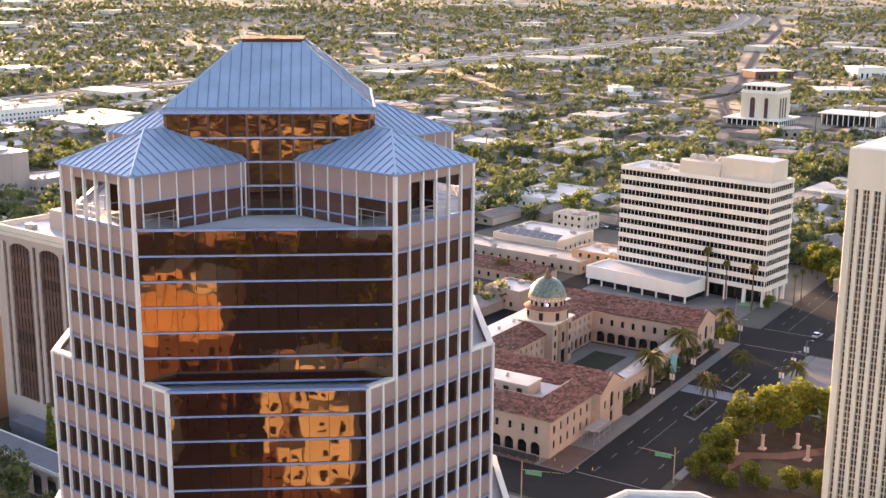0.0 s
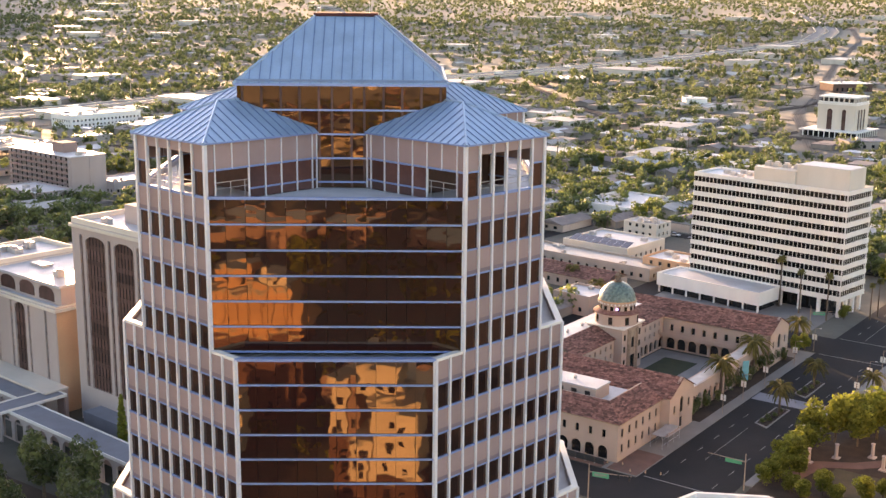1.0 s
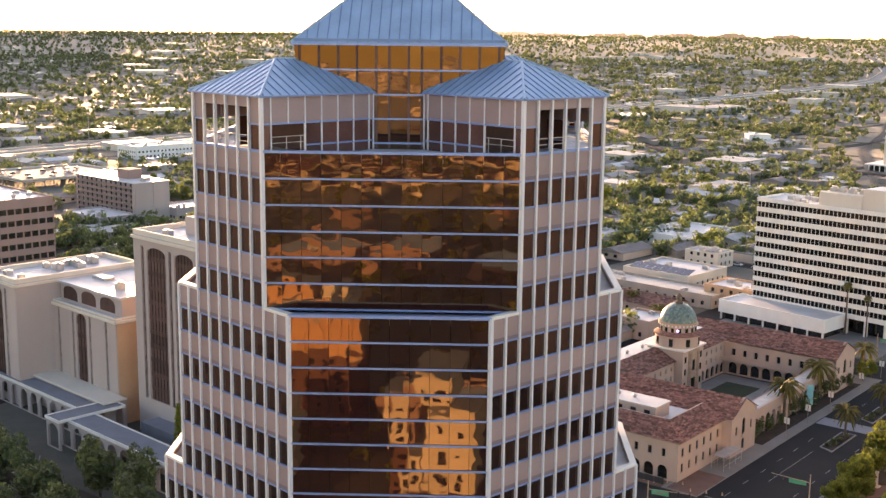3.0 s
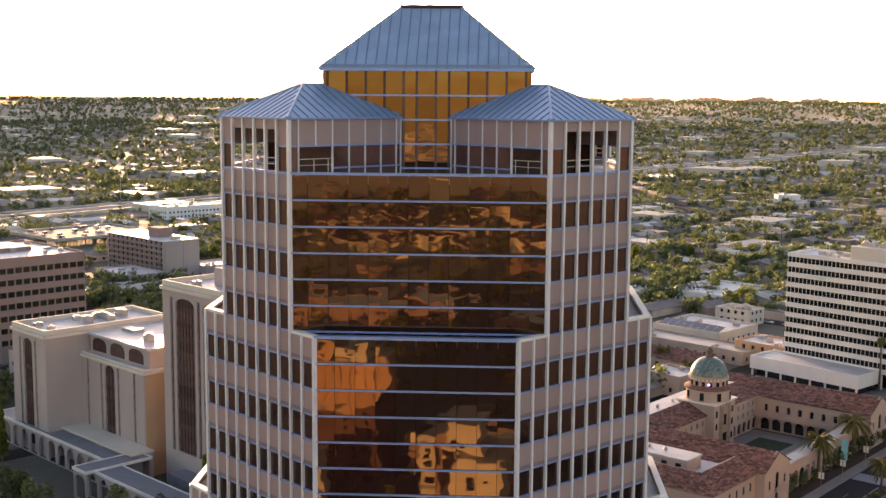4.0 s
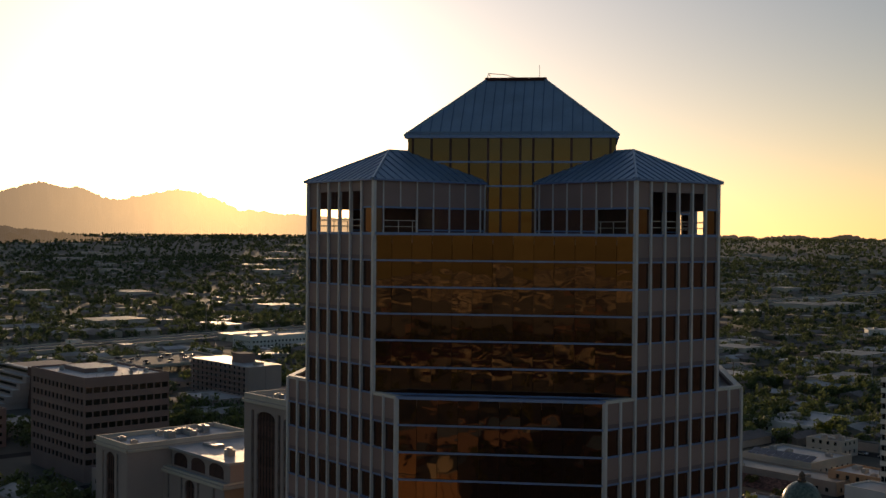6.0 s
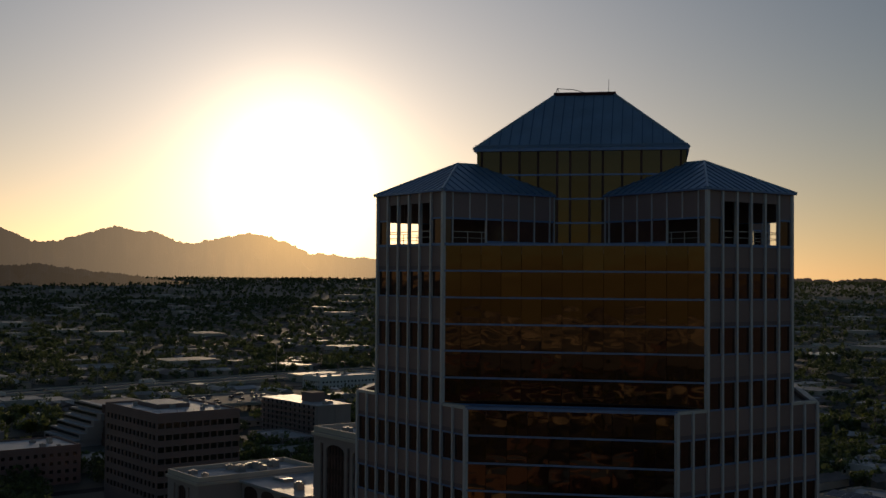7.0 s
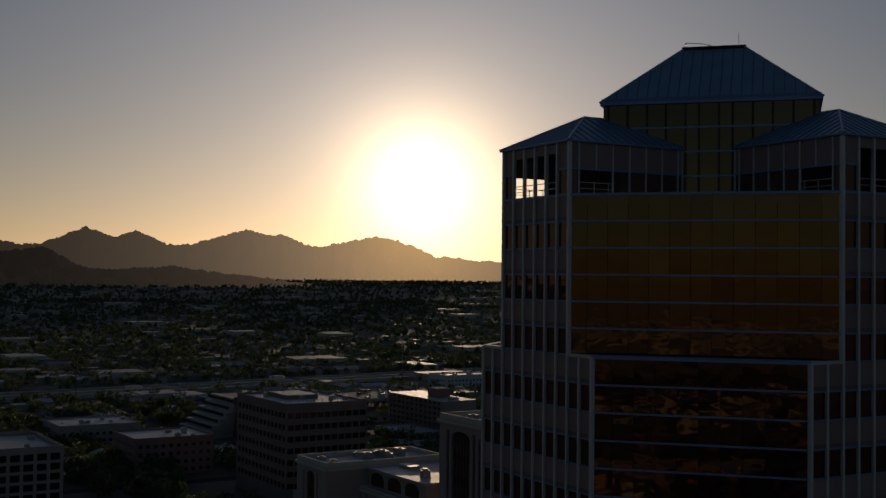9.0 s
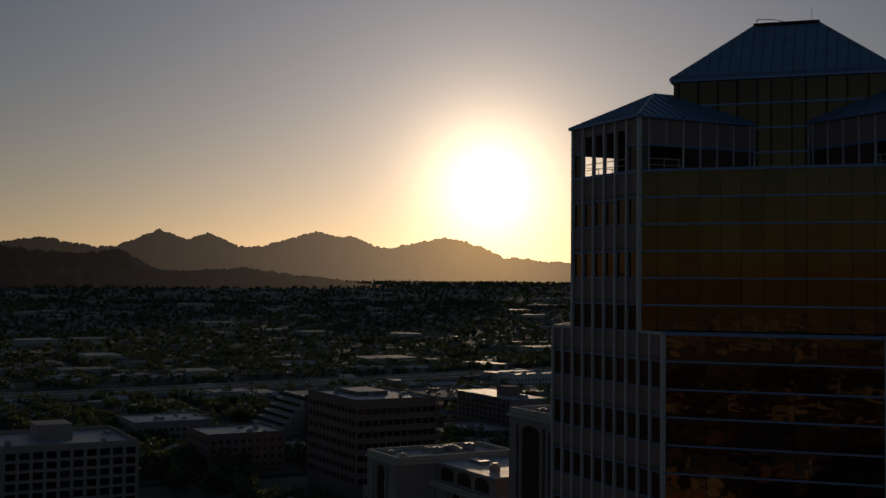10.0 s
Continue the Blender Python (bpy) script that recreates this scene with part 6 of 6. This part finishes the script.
def make_house(kind, label, seed):
    rnd = random.Random(seed)
    t = thing("house", label, "house", None, "houses")
    lx, ly, h = rnd.uniform(9, 12), rnd.uniform(11, 16), 3.2
    holes = grid_holes(ly, 3, [1.0], 1.4, 1.3)
    pierced(t, "wall", side(lx, ly, "W"), ly, h, 0.3, "housewall", holes, depth=0.12)
    pierced(t, "wall", side(lx, ly, "S") @ shifted(0.3, 0, 0), lx - 0.3, h, 0.3, "housewall", grid_holes(lx - 0.3, 2, [1.0], 1.4, 1.3), depth=0.12)
    part("wall", Mesh().box(0.3, ly - 0.3, 0, lx, ly, h).box(lx - 0.3, 0.3, 0, lx, ly - 0.3, h), "housewall", t)
    if kind == "gable":
        r = Mesh()
        o, zr = 0.5, h + 2.0
        r.prism([(-o, h), (lx + o, h), (lx / 2, zr)], -o, ly + o).place(Matrix(((1, 0, 0, 0), (0, 0, 1, 0), (0, 1, 0, 0), (0, 0, 0, 1))))
        part("roof", r, "shingle", t)
    else:
        part("roof", Mesh().box(0.2, 0.2, h, lx - 0.2, ly - 0.2, h + 0.2), "whiteroof", t)
        rim = Mesh()
        for s in "SENW":
            rim.join(Mesh().box(0, -0.05, h, lx if s in "SN" else ly, 0.2, h + 0.55), side(lx, ly, s) @ shifted(0, 0, 0.003 if s in "SN" else 0))
        part("parapet", rim, "housewall", t)
        part("roof_unit", Mesh().box(lx * 0.4, ly * 0.4, h + 0.2, lx * 0.4 + 1.2, ly * 0.4 + 1.2, h + 1.2), "equip", t)
    return t


H = [make_house("gable", "small house with grey pitched roof", 1), make_house("flat", "small flat-roofed house with white roof", 2), make_house("gable", "small house with grey pitched roof", 3), make_house("flat", "small flat-roofed house with white roof", 4)]
random.seed(11)
spots = []
for i in range(5200):
    a, r = radians(random.uniform(-40, 30)), math.sqrt(random.uniform(330 ** 2, 980 ** 2))
    x, y = r * math.sin(-a), r * math.cos(a) - 100
    if free(x, y, 8) and all((x - q[0]) ** 2 + (y - q[1]) ** 2 > 24 ** 2 for q in spots) and len(spots) < 128:
        spots.append((x, y))
for k, (x, y) in enumerate(spots):
    src = H[(k * 7 + k // 3) % 4]
    m = pose(x, y, 0, 0, 0, GRID + random.choice((0, 90, 180, 270)))
    s = random.uniform(0.85, 1.35)
    m = m @ Matrix.Diagonal((s, s * random.uniform(0.9, 1.3), 1, 1))
    if src.name in USED:
        copy_thing(src, m).matrix_basis = m
    else:
        USED.add(src.name)
        src.matrix_basis = m
taken = [(x, y) for x, y in spots]

# trees of the near quarter
random.seed(21)
count = 0
cells = set()
for x, y in taken:
    cells.add((int(x // 14), int(y // 14)))
while count < 230:
    a, r = radians(random.uniform(-40, 30)), math.sqrt(random.uniform(250 ** 2, 760 ** 2))
    x, y = r * math.sin(-a), r * math.cos(a) - 100
    if not free(x, y, 2):
        count += 0.1
        continue
    if (int(x // 14), int(y // 14)) in cells and random.random() < 0.5:
        continue
    src = olive[random.randrange(4)] if random.random() < 0.68 else broad[random.randrange(4)]
    plant(src, x, y, random.uniform(0.6, 1.25), None, random.uniform(0.7, 1.1))
    count += 1
for i in range(34):
    a, r = radians(random.uniform(-38, 28)), random.uniform(300, 800)
    x, y = r * math.sin(-a), r * math.cos(a) - 100
    if free(x, y, 2):
        plant(tallpalm, x, y, random.uniform(0.6, 0.95))


# woods and roofs too far off to count
def far_trees(name, n, r0, r1, az0, az1, per, seed, leaf, mat, wmin=2.2, wmax=4.6, keep=1.0):
    rng = np.random.default_rng(seed)
    rnd = random.Random(seed)
    out = []
    tries = 0
    while len(out) < n and tries < n * 6:
        tries += 1
        a, r = radians(rnd.uniform(az0, az1)), math.sqrt(rnd.uniform(r0 * r0, r1 * r1))
        x, y = -r * math.sin(a), r * math.cos(a) - 100
        if noise.noise(Vector((x / 120, y / 120, seed))) < rnd.uniform(-0.75, 0.35):
            continue
        if r < 2600 and not free(x, y, 1.5):
            continue
        w = rnd.uniform(wmin, wmax)
        lob = [(x + l[0], y + l[1], l[2] + land(x, y), l[3], l[4]) for l in crown_lobes(rng, w, w * rnd.uniform(1.2, 1.9), 0.2, 4)]
        out.append(leaves(rng, per, lob, leaf * w / 3.2))
    ob = new(name, quads(name, np.concatenate(out), mat))
    return tagged(ob, "scattered olive-green desert trees across the town", "trees", kind="stuff")


far_trees("town_trees", 5000, 270, 1250, -30, 42, 46, 101, 0.62, "hazeleaf", 2.8, 5.2)
far_trees("town_trees", 2300, 270, 1250, -30, 42, 46, 102, 0.58, "leafpale")
far_trees("town_trees", 2500, 250, 720, -32, 42, 88, 108, 0.5, "leafpale", 3.4, 5.8)
far_trees("far_trees", 10500, 1200, 2700, -30, 42, 17, 103, 1.15, "hazeleaf", 3, 6)
far_trees("horizon_trees", 13000, 2500, 4300, -30, 44, 9, 104, 1.7, "hazeleaf", 3, 5.5)
far_trees("rear_trees", 2000, 60, 900, 140, 220, 24, 105, 0.85, "leaf", 2.5, 5)


BUILT = {(int(x // 15), int(y // 15)) for x, y in taken}


def far_roofs(name, n, r0, r1, az0, az1, seed, wall, roof, big=1.0):
    rnd = random.Random(seed)
    wm, rm = Mesh(), Mesh()
    k, tries = 0, 0
    while k < n and tries < n * 8:
        tries += 1
        a, r = radians(rnd.uniform(az0, az1)), math.sqrt(rnd.uniform(r0 * r0, r1 * r1))
        x, y = -r * math.sin(a), r * math.cos(a) - 100
        cell = (int(x // (15 * big)), int(y // (15 * big)))
        if not free(x, y, 10) or cell in BUILT:
            continue
        BUILT.add(cell)
        lx, ly, h = rnd.uniform(8, 15) * big, rnd.uniform(10, 22) * big, rnd.uniform(3, 4.5) * (1 + 0.35 * (big - 1))
        m = pose(x, y, land(x, y), 0, 0, GRID + rnd.choice((0, 90)))
        wm.join(Mesh().box(0, 0, -1, lx, ly, h), m)
        if rnd.random() < 0.5 and big < 1.5:
            rm.join(Mesh().prism([(-0.4, h), (lx + 0.4, h), (lx / 2, h + 1.8)], -0.4, ly + 0.4).place(Matrix(((1, 0, 0, 0), (0, 0, 1, 0), (0, 1, 0, 0), (0, 0, 0, 1)))), m)
        else:
            rm.join(Mesh().box(-0.1, -0.1, h, lx + 0.1, ly + 0.1, h + 0.4), m)
        k += 1
    t = thing(name, "far low houses and sheds among trees", "houses", None, "", "stuff")
    tagged(part("far_walls", wm, wall, t), kind="stuff")
    tagged(part("far_roofs", rm, roof, t), kind="stuff")


far_roofs("far_houses", 700, 900, 2600, -28, 42, 201, "housewall", "farroof")
far_roofs("far_houses", 700, 900, 2600, -28, 42, 202, "housewall", "shingle")
far_roofs("town_houses", 170, 330, 1000, -32, 42, 207, "housewall", "whiteroof", 1.1)
far_roofs("town_houses", 260, 330, 1100, -32, 42, 208, "housewall", "shingle", 1.1)
far_roofs("town_houses", 150, 330, 1100, -32, 42, 209, "housewall", "farroof", 1.2)
far_roofs("town_sheds", 26, 420, 1100, -30, 42, 210, "cream", "farroof", 2.2)
far_roofs("far_sheds", 110, 800, 3200, -28, 42, 203, "cream", "farroof", 3.2)
far_roofs("rear_houses", 60, 250, 1300, 150, 210, 204, "brown", "shingle", 1.4)
far_roofs("rear_houses", 150, 140, 900, 100, 150, 213, "cream", "shingle", 1.6)
far_roofs("rear_houses", 90, 560, 740, 158, 200, 211, "ivory", "tile", 1.6)
far_roofs("rear_houses", 320, 1300, 2300, 162, 198, 212, "ivory", "shingle", 2.0)


# ---- street details ----
def slab(name, u0, v0, u1, v1, z, mat, label, cat, to=suv):
    b = Mesh()
    b.prism([to(u0, v0), to(u0, v1), to(u1, v1), to(u1, v0)], -0.1, z)
    return solid(name, b, mat, label, cat, kind="structure")


slab("pavement_court_side", -4, -1.6, 108, 7.0, 0.16, "walk", "concrete pavement beside the courthouse", "pavement")
slab("planting_court", 35, -0.4, 100, 4.0, 0.20, "soil", "dark planting strip before the colonnade", "planting bed")
slab("pavement_brick", -4, -40, -0.8, -1.7, 0.17, "brickpave", "red brick paving at the courthouse corner", "pavement")
slab("pavement_corner", -3.8, -0.5, 10, 6.8, 0.18, "brickpave", "red brick corner paving", "pavement")
slab("pavement_park_side", 6, 27, 108, 29.0, 0.16, "walk", "concrete pavement beside the park", "pavement")
slab("park_ground", 0, 29.1, 60, 72, 0.10, "soil", "bare dark reddish park ground", "park")
path = Mesh()
for p, q in (((16, 34), (26.9, 36)), ((26.4, 35.4), (31.6, 44)), ((31, 43.2), (39, 50.2)), ((38.4, 49.6), (50, 60))):
    strip(path, suv(*p), suv(*q), 3.6, 0.13 + 0.004 * (q[1] > 45) + 0.008 * (q[1] == 44), 0.2)
solid("park_path", path, "brickpave", "reddish curving park path", "path", kind="structure")
slab("park_lawn", 13, 40, 27, 60, 0.14, "drygrass", "dim park lawn", "lawn")
slab("park_lawn_far", 86, 42, 104, 60, 0.14, "grass", "green corner lawn", "lawn")
slab("plaza", 60.1, 29.1, 108, 72, 0.10, "walk", "pale concrete plaza", "pavement")
slab("pavement_office", 128, -60, 170, -2, 0.16, "walk", "concrete pavement round the white office", "pavement")
slab("pavement_tower", -60, -40, -21, 6, 0.16, "walk", "concrete tower forecourt", "pavement")
slab("garden_ground", -150, -140, -86, -40, 0.06, "soil", "dark planted ground below the arcade", "garden")
slab("parking_ground", 215, 40, 330, -66, 0.06, "asphalt", "asphalt car park", "car park", uv)
slab("parking_left", 60, -400, 112, -330, 0.06, "asphalt", "asphalt car park", "car park", uv)
for u0, u1 in ((41, 57), (68, 83)):
    med = Mesh()
    med.prism([suv(u0, 18.6), suv(u0 + 2, 14.8), suv(u1, 14.8), suv(u1, 18.6)], -0.1, 0.18)
    solid("median_kerb", med, "walk", "raised concrete median kerb", "median", kind="structure")
    bed = Mesh()
    bed.prism([suv(u0 + 1.2, 18.2), suv(u0 + 2.3, 15.2), suv(u1 - 0.4, 15.2), suv(u1 - 0.4, 18.2)], 0.1, 0.22)
    solid("median_bed", bed, "soil", "dark planting bed of the median", "planting bed", kind="structure")
slab("crossing", 59.5, 7.2, 65.5, 27, 0.06, "canopyroof", "pale concrete street crossing", "crossing")
lines = Mesh()
for v in (11.2, 22.6):
    for i in range(-30, 34):
        if -22 < i * 9 < -4 or 104 < i * 9 < 130 or 53 < i * 9 < 66:
            continue
        strip(lines, suv(i * 9, v), suv(i * 9 + 3.0, v), 0.14, 0.062, 0.01)
for u0, u1 in ((14, 39), (-200, -22), (130, 300)):
    for v in (14.8,):
        strip(lines, suv(u0, v), suv(u1, v), 0.12, 0.062, 0.01)
for u in (-2.6, -21.4, 108.5, 127.5):
    strip(lines, suv(u, 8), suv(u, 26), 0.3, 0.062, 0.01)
solid("road_markings", lines, "line", "worn faint lane lines and stop lines", "road markings", kind="structure")


def make_car(label, seed):
    t = thing("car", label, "car", None, "cars")
    body = Mesh().prism([(-2.2, 0.35), (2.2, 0.35), (2.25, 0.75), (1.5, 0.92), (-2.1, 0.98), (-2.25, 0.7)], -0.88, 0.88).place(Matrix(((1, 0, 0, 0), (0, 0, 1, 0), (0, 1, 0, 0), (0, 0, 0, 1))))
    part("body", body, "carpaint", t)
    cab = Mesh().prism([(-1.9, 0.95), (1.0, 0.9), (0.35, 1.42), (-1.3, 1.45)], -0.76, 0.76).place(Matrix(((1, 0, 0, 0), (0, 0, 1, 0), (0, 1, 0, 0), (0, 0, 0, 1))))
    part("cabin_glass", cab, "window", t)
    part("roof", Mesh().box(-1.25, -0.72, 1.44, 0.3, 0.72, 1.49), "carpaint", t)
    for x in (-1.35, 1.4):
        for y in (-0.85, 0.85):
            part("wheel", Mesh().beam((x, y - 0.1, 0.33), (x, y + 0.1, 0.33), 0.33, 12), "rubber", t)
    return t


car0 = make_car("parked car with dark windows", 1)
carspots = [(suv(128, 24), 0), (suv(158, -1), 2), (suv(122, -44), 1)]
random.seed(31)
for r in range(4):
    for i in range(16):
        if random.random() < 0.42:
            carspots.append((uv(222 + i * 4.2, -8 - r * 11), 1))
for r in range(3):
    for i in range(10):
        if random.random() < 0.6:
            carspots.append((uv(66 + i * 4, -345 - r * 14), 1))
for i in range(26):
    carspots.append((uv(random.choice((231, 231, 349)) + random.choice((-2.6, 2.6)), random.uniform(-420, -90)), 1))
for i in range(12):
    carspots.append((suv(random.uniform(120, 420), -64 + random.choice((-3.5, 3.5))), 0))
for k, (p, o) in enumerate(carspots):
    m = pose(p.x, p.y, 0.06, 0, 0, GRID + (90 if o == 1 else 0) + random.choice((0, 180)))
    if k == 0:
        car0.matrix_basis = m
    else:
        copy_thing(car0, m)
dk = at(-262, 590)
for r in range(4):
    for i in range(22):
        if random.random() < 0.3:
            copy_thing(car0, dk @ pose(3 + i * 2.9, 8 + r * 14, 5.6, 0, 0, 90))
truck = thing("lorry", "white box lorry on the freeway", "lorry", None, "lorries")
part("box", Mesh().box(-6, -1.3, 1.0, 5, 1.3, 4.0), "white", truck)
part("cab", Mesh().box(5.2, -1.2, 0.6, 7.2, 1.2, 3.0), "white", truck)
for x in (-4.5, -3.3, 5.9):
    for y in (-1.1, 1.1):
        part("wheel", Mesh().beam((x, y - 0.15, 0.5), (x, y + 0.15, 0.5), 0.5, 12), "rubber", truck)
n = 0
for seg, f, off in ((3, 0.2, 9), (3, 0.75, -9), (4, 0.15, 8), (4, 0.5, -12), (2, 0.5, 9), (2, 0.1, -10), (5, 0.3, 10), (1, 0.6, 10), (1, 0.2, -9), (4, 0.85, 12)):
    a, b = FREEWAY[seg], FREEWAY[seg + 1]
    d = (b - a).normalized()
    p = a.lerp(b, f) + Vector((-d.y, d.x)) * off
    m = pose(p.x, p.y, 1.6 + land(p.x, p.y), 0, 0, math.degrees(math.atan2(d.y, d.x)))
    if n == 0:
        truck.matrix_basis = m
    else:
        copy_thing(truck, m)
    n += 1
for i in range(22):
    seg = random.randrange(1, 11)
    a, b = FREEWAY[seg], FREEWAY[seg + 1]
    d = (b - a).normalized()
    p = a.lerp(b, random.random()) + Vector((-d.y, d.x)) * random.choice((-15, -11, -7, 7, 11, 15))
    copy_thing(car0, pose(p.x, p.y, 1.6 + land(p.x, p.y), 0, 0, math.degrees(math.atan2(d.y, d.x))))


def lettering(parent, words, size, m):
    cu = bpy.data.curves.new("lettering", "FONT")
    cu.body, cu.size, cu.align_x, cu.align_y = words, size, "CENTER", "CENTER"
    cu.materials.append(M["line"])
    ob = new("lettering", cu)
    ob.parent, ob.matrix_basis = parent, m
    return ob


def signal_mast(u, v, turn, reach):
    p = suv(u, v)
    t = thing("traffic_mast", "brown traffic mast with green street sign", "traffic mast", at(p.x, p.y, 0, turn), "traffic masts")
    part("pole", Mesh().beam((0, 0, 0), (0, 0, 8.2), 0.16, 10, 0.11), "stonebrown", t)
    part("arm", Mesh().beam((0, 0, 6.4), (reach, 0, 6.9), 0.11, 8, 0.06), "stonebrown", t)
    plate = part("sign_plate", Mesh().box(0.8, -0.2, 5.6, 4.3, -0.12, 6.6), "sign", t, "green street sign plate")
    part("sign_bar", Mesh().box(1.2, -0.23, 6.1, 3.9, -0.205, 6.32).box(1.2, -0.23, 5.82, 2.9, -0.205, 5.97), "line", plate)
    for x in (reach * 0.7, reach * 0.95):
        sig = part("signal_head", Mesh().box(x - 0.17, -0.3, 5.9, x + 0.17, -0.05, 7.0), "black", t)
        for k in range(3):
            part("lens", Mesh().beam((x, -0.33, 6.15 + 0.32 * k), (x, -0.29, 6.15 + 0.32 * k), 0.1, 10), "window", sig)
    return t


signal_mast(3.5, 28.2, AVENUE + 98, 8)
signal_mast(-21, 4.5, AVENUE - 78, 9)
signal_mast(129, -2, AVENUE - 60, 7)


def street_lamp(u, v, banner=True):
    p = suv(u, v)
    t = thing("street_lamp", "thin street lamp with white banners", "street lamp", at(p.x, p.y), "street lamps")
    part("pole", Mesh().beam((0, 0, 0.1), (0, 0, 7), 0.08, 8, 0.05), "stonebrown", t)
    part("arm", Mesh().beam((0, 0, 6.9), (0.3, -1.4, 7.2), 0.04, 6), "stonebrown", t)
    part("lamp_head", Mesh().box(0.2, -1.8, 7.1, 0.45, -1.2, 7.25), "equip", t)
    if banner:
        for s in (-1, 1):
            part("banner", Mesh().box(-0.02, s * 0.12, 3.6, 0.02, s * 0.72, 5.2), "cap", t, "white cloth banner")
    return t


for u, v in ((44, 6), (57, 6), (72, 6), (94, 6), (110, 6), (74, 29.5), (88, 28.5), (100, 28.5), (30, 29.5)):
    street_lamp(u, v)
bp_ = suv(68, 2)
tb = thing("teal_banner", "tall teal banner on a post", "banner", at(bp_.x, bp_.y, 0, AVENUE - 30))
part("cloth", Mesh().box(-1.0, -0.03, 1.5, 1.0, 0.03, 7.0), "tealbanner", tb)
part("post", Mesh().beam((-1.1, 0, 0.1), (-1.1, 0, 7.3), 0.06, 8), "equip", tb)
for u, v in ((26.5, 34), (32.8, 38.1), (38, 44.6), (32.1, 48.7)):
    p = suv(u, v)
    t = thing("stone_column", "short pale stone column in the park", "column", at(p.x, p.y), "park columns")
    part("shaft", Mesh().revolve([(0.42, 0.4), (0.38, 3.2), (0.5, 3.3), (0.5, 3.55), (0.05, 3.6)], 14), "beige", t)
    part("plinth", Mesh().box(-0.8, -0.8, 0, 0.8, 0.8, 0.4), "beige", t)
for i in range(12):
    u, v = (44.5 + i * 1.9 if i < 6 else 70 + (i - 6) * 2.2), 16.2 + (i % 2) * 0.9
    if 51 < u < 53.5 or 77 < u < 79:
        continue
    p = suv(u, v)
    rng = np.random.default_rng(300 + i)
    ob = new("shrub", quads("shrub", leaves(rng, 120, [(0, 0, 0.5, 0.7, 0.45)], 0.2), "leafpale"))
    ob.matrix_basis = pose(p.x, p.y, 0.2)
    tagged(ob, "low round shrub in the median bed", "shrub", "median shrubs")
for x, y, h in ((206, 640, 20), (330, 690, 22), (372, 700, 24), (366, 660, 20), (120, 560, 14), (92, 610, 14), (-20, 560, 14), (-430, 560, 26), (60, 420, 11), (150, 480, 12)):
    t = thing("utility_pole", "tall dark utility pole with crossarm", "utility pole", at(x, y), "utility poles")
    part("pole", Mesh().beam((0, 0, 0), (0, 0, h), 0.3, 8, 0.2), "bark", t)
    part("crossarm", Mesh().box(-1.4, -0.1, h - 1.6, 1.4, 0.1, h - 1.35), "bark", t)
for seg, f, off in ((1, 0.5, 26), (1, 0.9, -26), (2, 0.4, 26), (2, 0.9, -26), (3, 0.3, 26), (3, 0.6, -26), (3, 0.9, 26), (4, 0.25, -26), (4, 0.5, 26), (4, 0.8, -26), (5, 0.4, 26), (6, 0.3, -26)):
    a, b = FREEWAY[seg], FREEWAY[seg + 1]
    d = (b - a).normalized()
    p = a.lerp(b, f) + Vector((-d.y, d.x)) * off
    t = thing("light_mast", "tall slim light mast beside the freeway", "light mast", pose(p.x, p.y, land(p.x, p.y)), "light masts")
    part("pole", Mesh().beam((0, 0, 0), (0, 0, 30), 0.32, 8, 0.16), "equip", t)
    part("lamp_ring", Mesh().revolve([(0.3, 29.2), (1.2, 29.4), (1.2, 29.9), (0.2, 30.2)], 10), "equip", t)
cs_ = Vector((-160, 482)) - U * 36
sc = thing("solar_carport", "long tilted carport roof on posts", "carport", at(cs_.x, cs_.y))
part("roof", Mesh().box(0, 0, 0, 12, 26, 0.2), "equip", sc, "", pose(0, 0, 3.0, 0, -6, 0))
for x in (1, 11):
    for y in (2, 10, 18, 24):
        part("post", Mesh().box(x, y, 0, x + 0.2, y + 0.2, 3.1), "equip", sc)
sp_ = suv(13, 3.2)
sf = thing("scaffold", "low site scaffold with pale sheeting", "scaffold", at(sp_.x, sp_.y, 0, AVENUE))
for x in (0, 3, 6, 9):
    for y in (-1.5, 1.5):
        part("upright", Mesh().beam((x, y, 0.15), (x, y, 3.2), 0.05, 6), "rail", sf)
for y in (-1.5, 1.5):
    for z in (1.2, 2.6, 3.2):
        part("ledger", Mesh().beam((0, y, z), (9, y, z), 0.04, 6), "rail", sf)
part("sheet", Mesh().box(0.2, -1.4, 3.25, 8.8, 1.4, 3.3), "equip", sf)
for i in range(9):
    q = suv(-2.5 + (i % 3) * 1.2, -14 + i * 3.1)
    cone = thing("traffic_cone", "small orange traffic cone on the brick paving", "traffic cone", at(q.x, q.y, 0.17), "traffic cones")
    part("cone", Mesh().revolve([(0.2, 0.04), (0.04, 0.7)], 10), "orange", cone)
    part("base", Mesh().box(-0.25, -0.25, 0, 0.25, 0.25, 0.04), "rubber", cone)
for i in range(14):
    q = suv(-3.0, -34 + i * 2.4)
    fence = thing("site_fence", "dark site fence panel along the arcade", "fence", at(q.x, q.y, 0.16, AVENUE - 90), "site fence panels")
    part("panel", Mesh().box(-1.15, -0.03, 0.1, 1.15, 0.03, 1.5), "black", fence)
    part("foot", Mesh().box(-1.2, -0.25, 0, -1.05, 0.25, 0.1), "rail", fence)
